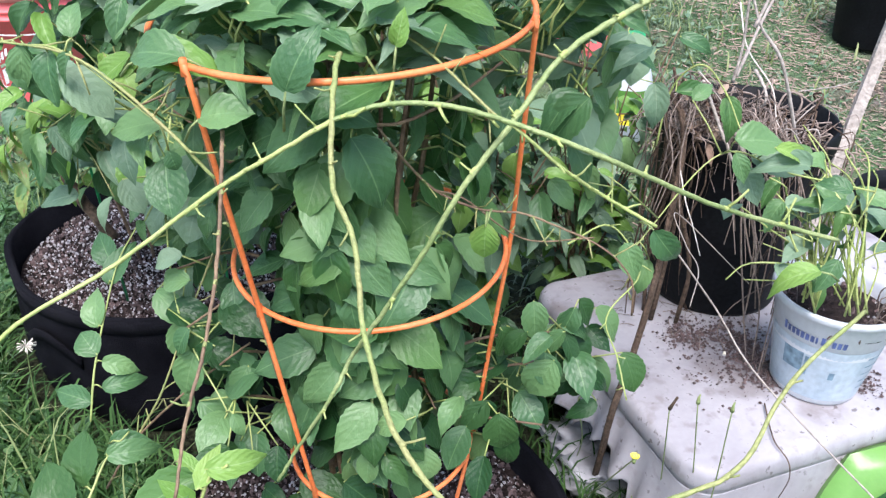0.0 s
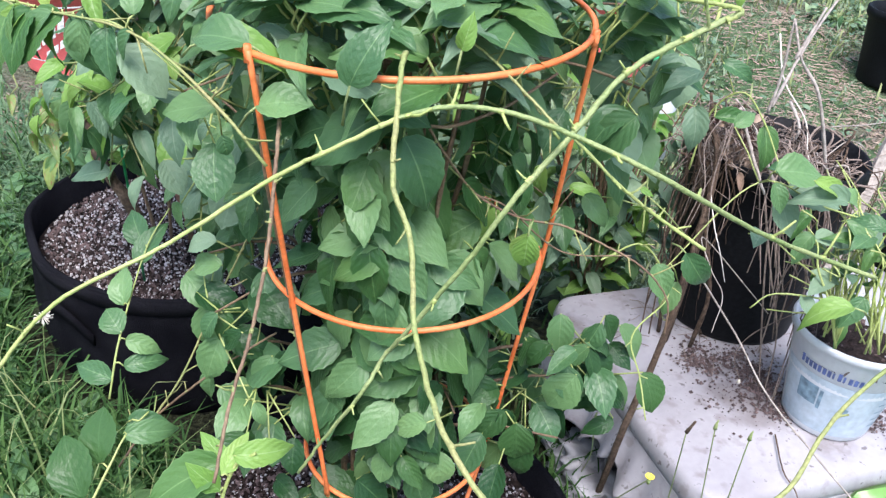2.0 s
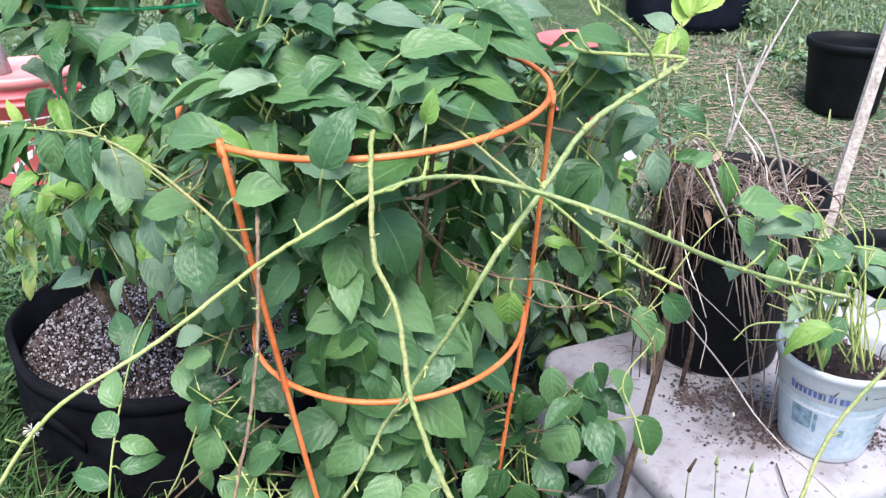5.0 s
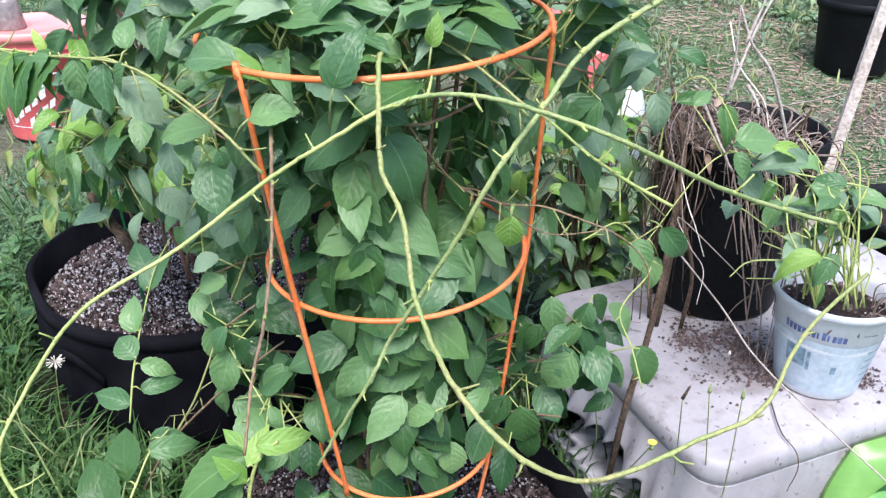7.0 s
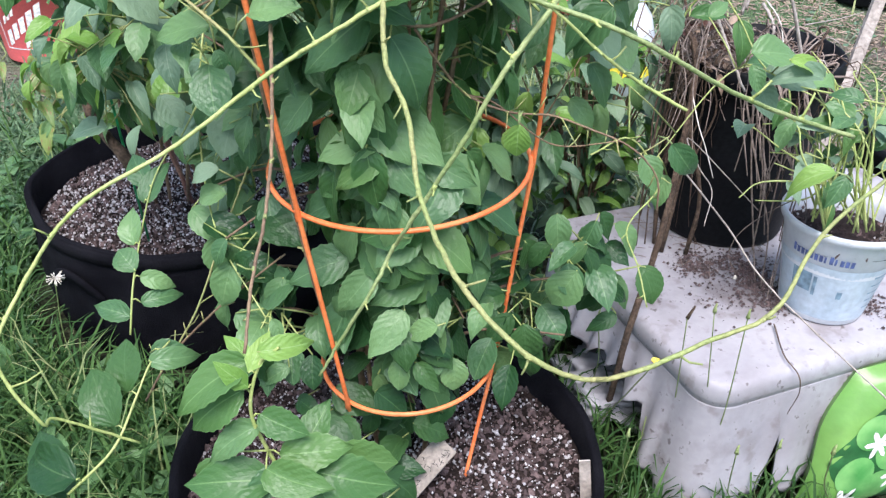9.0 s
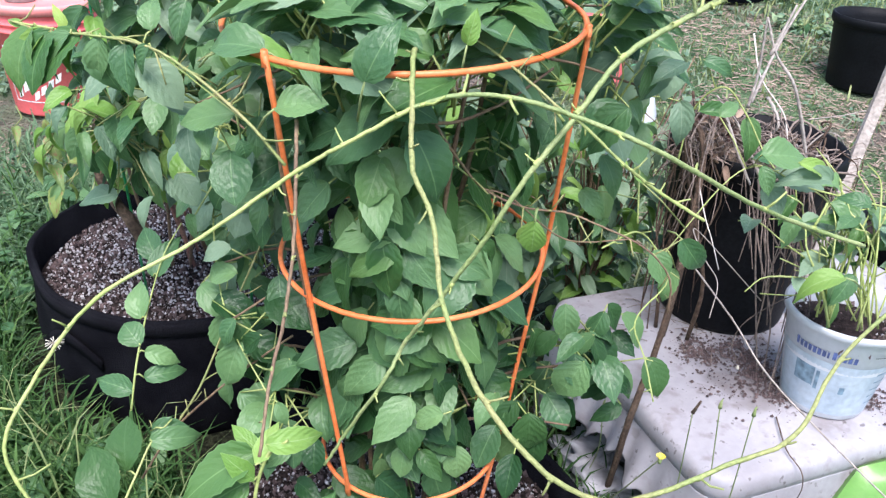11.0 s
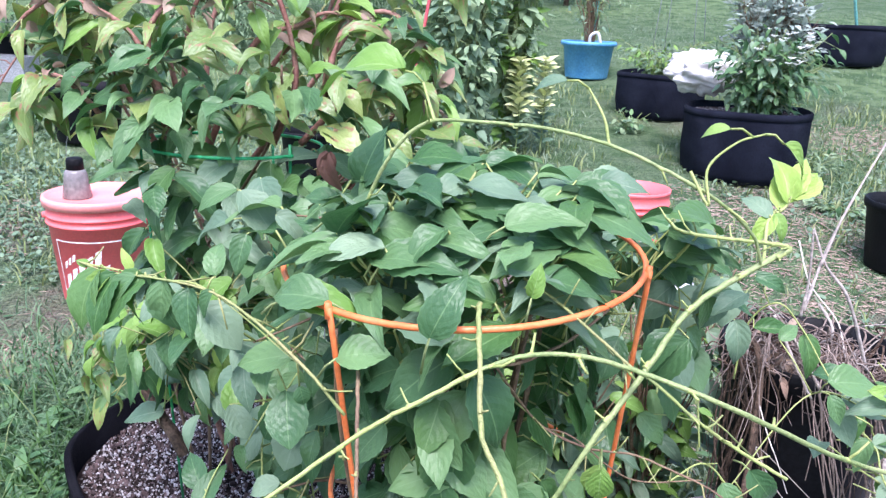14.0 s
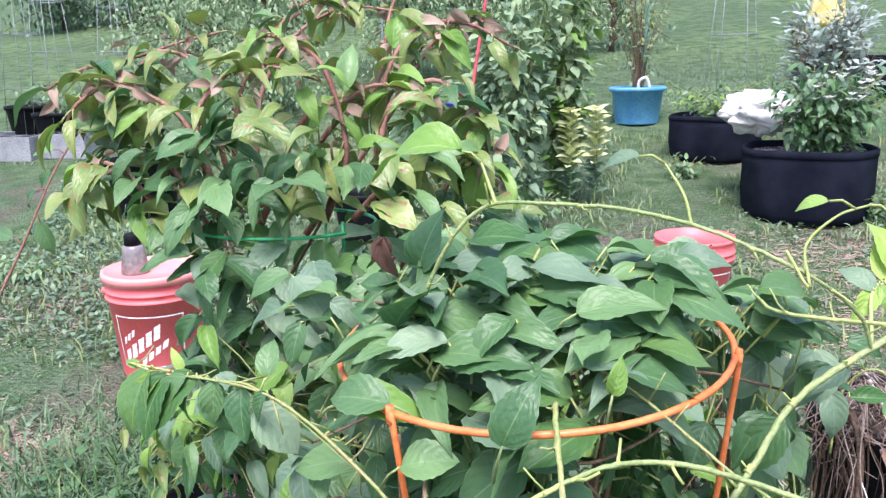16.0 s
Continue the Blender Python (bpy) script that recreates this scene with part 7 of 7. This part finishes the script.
# ---- weeds and grass ----
def blades(name, n, place, height, mat, label, width=0.004, lean=0.5, category="grass"):
    """Curved blades of grass, each of three joints."""
    acc = Acc()
    for _ in range(n):
        x, y = place()
        h = height * rnd(0.45, 1.25)
        q = rnd(0, 6.3)
        d, s = V(math.cos(q), math.sin(q), 0), V(-math.sin(q), math.cos(q), 0) * width * rnd(0.6, 1.3)
        b = V(x, y, rise(x, y) - 0.004)
        k = lean * rnd(0.2, 1.4) * h
        p1, p2, p3 = b + d * k * 0.15 + V(0, 0, h * 0.45), b + d * k * 0.5 + V(0, 0, h * 0.8), b + d * k + V(0, 0, h * rnd(0.75, 1.0))
        acc.add([b - s, b + s, p1 - s, p1 + s, p2 - s * 0.7, p2 + s * 0.7, p3], [(0, 1, 3, 2), (2, 3, 5, 4), (4, 5, 6)],
                [(0.2, 0), (0.8, 0), (0.2, 0.4), (0.8, 0.4), (0.2, 0.8), (0.8, 0.8), (0.5, 1)])
    ob = part(name, acc, mat)
    return tagged(ob, label, category, kind="stuff")


HOLES = ((-0.085, 0.936, 0.345), (-0.685, 1.71, 0.47), (-0.5, 1.3, 0.14), (-0.75, 1.32, 0.1), (0.67, 1.57, 0.42), (0.85, 1.2, 0.2), (BK.x, BK.y, 0.16), (B2.x, B2.y, 0.14), (FP.x, FP.y, 0.17), (PA.x, PA.y, 0.35), (PB.x, PB.y, 0.3), (TB.x, TB.y, 0.18))


def clear(x, y):
    return all((x - a) ** 2 + (y - b) ** 2 > r * r for a, b, r in HOLES)


BARE = ((1.25, 3.35, 0.45, 0.5), (1.0, 4.15, 0.4, 0.25), (2.0, 5.5, 0.4, 0.3), (-1.75, 2.15, 0.35, 0.22))    # worn patches


def worn(x, y):
    return any(((x - a) / sx) ** 2 + ((y - b) / sy) ** 2 < 1 for a, b, sx, sy in BARE)


def area(x0, x1, y0, y1, patch=0.0):
    def pick():
        while True:
            x, y = rnd(x0, x1), rnd(y0, y1)
            if worn(x, y) and random.random() < 0.6:
                continue
            if clear(x, y) and (not patch or noise.noise((x * 1.3, y * 1.3, 4.0)) > -0.3 + patch * random.random()):
                return x, y
    return pick


def drift(x0, y0, sx, sy):
    """Places that thin out away from a middle."""
    def pick():
        while True:
            x, y = random.gauss(x0, sx), random.gauss(y0, sy)
            if clear(x, y):
                return x, y
    return pick


blades("near_grass", 4500, drift(-0.95, 1.2, 0.45, 0.4), 0.15, GRASS, "long green grass and weeds beside the bags", 0.0034, 0.9)
blades("near_grass", 4200, drift(-1.0, 1.25, 0.45, 0.42), 0.1, GRASS, "short soft grass beside the bags", 0.0026, 1.2)
blades("near_grass", 5200, drift(-1.35, 1.9, 0.35, 0.35), 0.09, GRASS_BLUE, "soft blue-green grass behind the bag", 0.003, 1.2)
blades("near_grass", 500, drift(-0.9, 1.2, 0.5, 0.4), 0.2, GRASS_PALE, "pale yellowing grass stems among the green", 0.0018, 0.7)
blades("near_grass", 2600, drift(0.35, 0.95, 0.35, 0.28), 0.1, GRASS, "green grass in front of the table", 0.003, 0.7)
blades("yard_grass", 14000, area(-3.2, 2.6, 1.9, 5.5, 0.5), 0.042, LAWN, "short patchy grass of the yard", 0.003, 1.4)
blades("yard_grass", 9000, area(-3.0, 2.8, -1.6, 2.2, 0.4), 0.045, LAWN, "short grass in front of the bags", 0.003, 1.4)
blades("pale_grass", 7000, area(-3.2, 2.8, 2.0, 6.5, 0.4), 0.07, GRASS_PALE, "pale dry grass among the green", 0.0035, 0.9)

blades("lawn_grass", 15000, area(-5, 5, 5.5, 11), 0.035, LAWN, "mown lawn grass up the slope", 0.003, 2.6)
for x, y, w, h, n in ((*V((-0.5, 4.4, 0.447)).xy, 0.3, 0.26, 380), (*V((0.425, 5.455, 0.6)).xy, 0.16, 0.16, 140), (*V((1.304, 4.711, 0.494)).xy, 0.25, 0.2, 260), (*V((-3.354, 4.764, 0.504)).xy, 0.35, 0.16, 300), (*V((-2.875, 3.627, 0.34)).xy, 0.3, 0.12, 260), (*V((1.427, 4.262, 0.42)).xy, 0.25, 0.09, 160)):
    shrub("weed_clump", V(x, y, rise(x, y) - 0.01), (w, w * 0.7, h), "loose clump of green broad-leaved weeds", n, 0.05, SMALL, (LEAF_GREY, LEAF_FAR, LEAF), STEM_GREEN, 14, 30, "weeds")

weeds = thing("broad_weeds", (-1.0, 1.4, 0), "broad-leaved green weeds in the grass", "weeds")
tagged(weeds, kind="stuff")
a = Acc()
for _ in range(3400):
    x, y = area(-1.7, -0.3, 0.5, 2.4)() if random.random() < 0.86 else area(-2.6, 1.8, 2.0, 3.4)()
    r = frame_of(V(rnd(-1, 1), rnd(-1, 1), rnd(-0.1, 0.7)), V(rnd(-.3, .3), rnd(-.3, .3), 1))
    v, f, u = random.choice(SMALL)
    s = rnd(0.04, 0.1) if y < 2.2 else rnd(0.02, 0.04)
    b = V(x + 1.0, y - 1.4, rise(x, y) + rnd(0.0, 0.08 if y < 2.2 else 0.015))
    a.add([b + r @ (V(w) * s) for w in v], f, u)
part("weed_leaves", a, LEAF, weeds, kind="stuff")
weeds = thing("creeping_weeds", (-2.0, 3.2, 0), "low creeping grey-green weeds over the yard", "weeds")
tagged(weeds, kind="stuff")
a = Acc()
for _ in range(5200):
    x, y = area(-3.4, -0.9, 2.3, 4.6, 0.6)() if random.random() < 0.75 else area(0.3, 2.6, 3.0, 5.2, 0.6)()
    r = frame_of(V(rnd(-1, 1), rnd(-1, 1), rnd(-0.1, 0.8)), V(rnd(-.4, .4), rnd(-.4, .4), 1))
    v, f, u = random.choice(CLUMP)
    k, b = rnd(0.018, 0.045), V(x + 2.0, y - 3.2, rise(x, y) + rnd(0.0, 0.04))
    a.add([b + r @ (V(w) * k) for w in v], f, u)
part("weed_leaves", a, LEAF_GREY, weeds, kind="stuff")

chips = thing("wood_chip_mulch", (-1.6, 2.1, 0), "pale wood chips and straw on bare soil", "mulch")
tagged(chips, kind="stuff")
a = Acc()
for _ in range(14500):
    if random.random() < 0.3:
        x, y = random.gauss(-1.75, 0.28), random.gauss(2.15, 0.16)
    else:
        x, y = random.choice(((random.gauss(1.3, 0.5), random.gauss(2.9, 0.45)), (random.gauss(1.0, 0.35), random.gauss(2.5, 0.3)), (random.gauss(-2.6, 0.4), random.gauss(3.4, 0.25)), (random.gauss(1.1, .35), random.gauss(4.2, .2)), (random.gauss(1.9, .4), random.gauss(3.7, .25)), (random.gauss(1.25, .3), random.gauss(3.4, .3)), (random.gauss(2.0, .3), random.gauss(5.5, .2))))
    if not clear(x, y):
        continue
    c = V(x + 1.6, y - 2.1, rise(x, y) + 0.004)
    q, ln, w = rnd(0, 6.3), 0.004 + 0.028 * random.random() ** 2, rnd(0.001, 0.0032)
    d, s = V(math.cos(q), math.sin(q), rnd(-.3, .3)) * ln, V(-math.sin(q), math.cos(q), 0) * w
    a.add([c - d - s, c + d - s, c + d + s, c - d + s, c - d * 0.8 + V(0, 0, w), c + d * 0.8 + V(0, 0, w)], [(0, 1, 5, 4), (2, 3, 4, 5), (1, 2, 5), (3, 0, 4)])
part("chips", a, STRAW, chips, kind="stuff", smooth=False)


def weed_stalk(base, top, head, label, mat=STEM_GREEN):
    ob = thing("flower_stalk", base, label, "weed", "weed stalks")
    b, t = V(0, 0, 0), V(top) - V(base)
    a = Acc()
    tube(a, spline([b, t * 0.5 + V(rnd(-.02, .02), rnd(-.02, .02), 0), t], 14), 0.0014, 0.001, 5)
    part("stalk", a, mat, ob)
    a = Acc()
    if head == "bud":
        tube(a, [t, t + V(0, 0, .006), t + V(0, 0, .012), t + V(.001, 0, .017)], 0.0035, 0.001, 8, 0.1)
        part("bud", a, STEM_GREEN, ob)
    elif head == "seed":
        tube(a, [t, t + V(.004, 0, .012), t + V(.008, 0, .024)], 0.0028, 0.0018, 7, 0.15)
        part("seed_head", a, BARK, ob)
    elif head == "yellow":
        for k in range(12):
            q = k * 0.524
            a.add([t, t + V(math.cos(q) * .007, math.sin(q) * .007, .006), t + V(math.cos(q + .4) * .007, math.sin(q + .4) * .007, .006)], [(0, 1, 2)])
        part("petals", a, PETAL_YELLOW, ob)
        b2 = Acc()
        tube(b2, [t + V(0, 0, -.008), t], 0.0025, 0.0035, 7)
        part("bud", b2, STEM_GREEN, ob)
    else:
        for k in range(40):
            q, w = rnd(0, 6.3), rnd(-.7, .6)
            d = V(math.cos(q), math.sin(q), w).normalized() * rnd(.014, .02)
            tube(a, [t, t + d], 0.0003, 0.0012, 4)
        part("seed_fluff", a, SEED, ob, kind="stuff")
    return ob


for base, top, head, words in (((0.439, 1.226, 0), (0.371, 1.013, 0.497), "seed", "thin weed stalk with a dark seed head"), ((0.49, 1.141, 0), (0.412, 1.023, 0.505), "bud", "thin weed stalk with a green bud"),
                               ((0.489, 1.134, 0), (0.455, 0.999, 0.516), "bud", "leaning weed stalk with a bud"), ((0.285, 1.272, 0), (0.318, 0.931, 0.47), "yellow", "weed stalk with a tiny yellow flower"),
                               ((0.546, 1.12, 0), (0.447, 0.876, 0.358), "bud", "short weed stalk with a bud"), ((0.598, 1.112, 0), (0.509, 0.888, 0.366), "bud", "short leaning weed stalk"),
                               ((-0.816, 1.237, 0), (-0.764, 1.163, 0.37), "fluff", "dandelion stalk with a half-blown seed head"), ((0.282, 1.379, 0), (0.241, 1.039, 0.466), "bud", "weed stalk beside the table"),
                               ((0.361, 1.111, 0), (0.286, 0.87, 0.378), "bud", "small weed stalk in the grass"), ((0.691, 1.047, 0.1), (0.548, 0.815, 0.433), "bud", "weed stalk by the green bag")):
    weed_stalk(base, top, head, words)
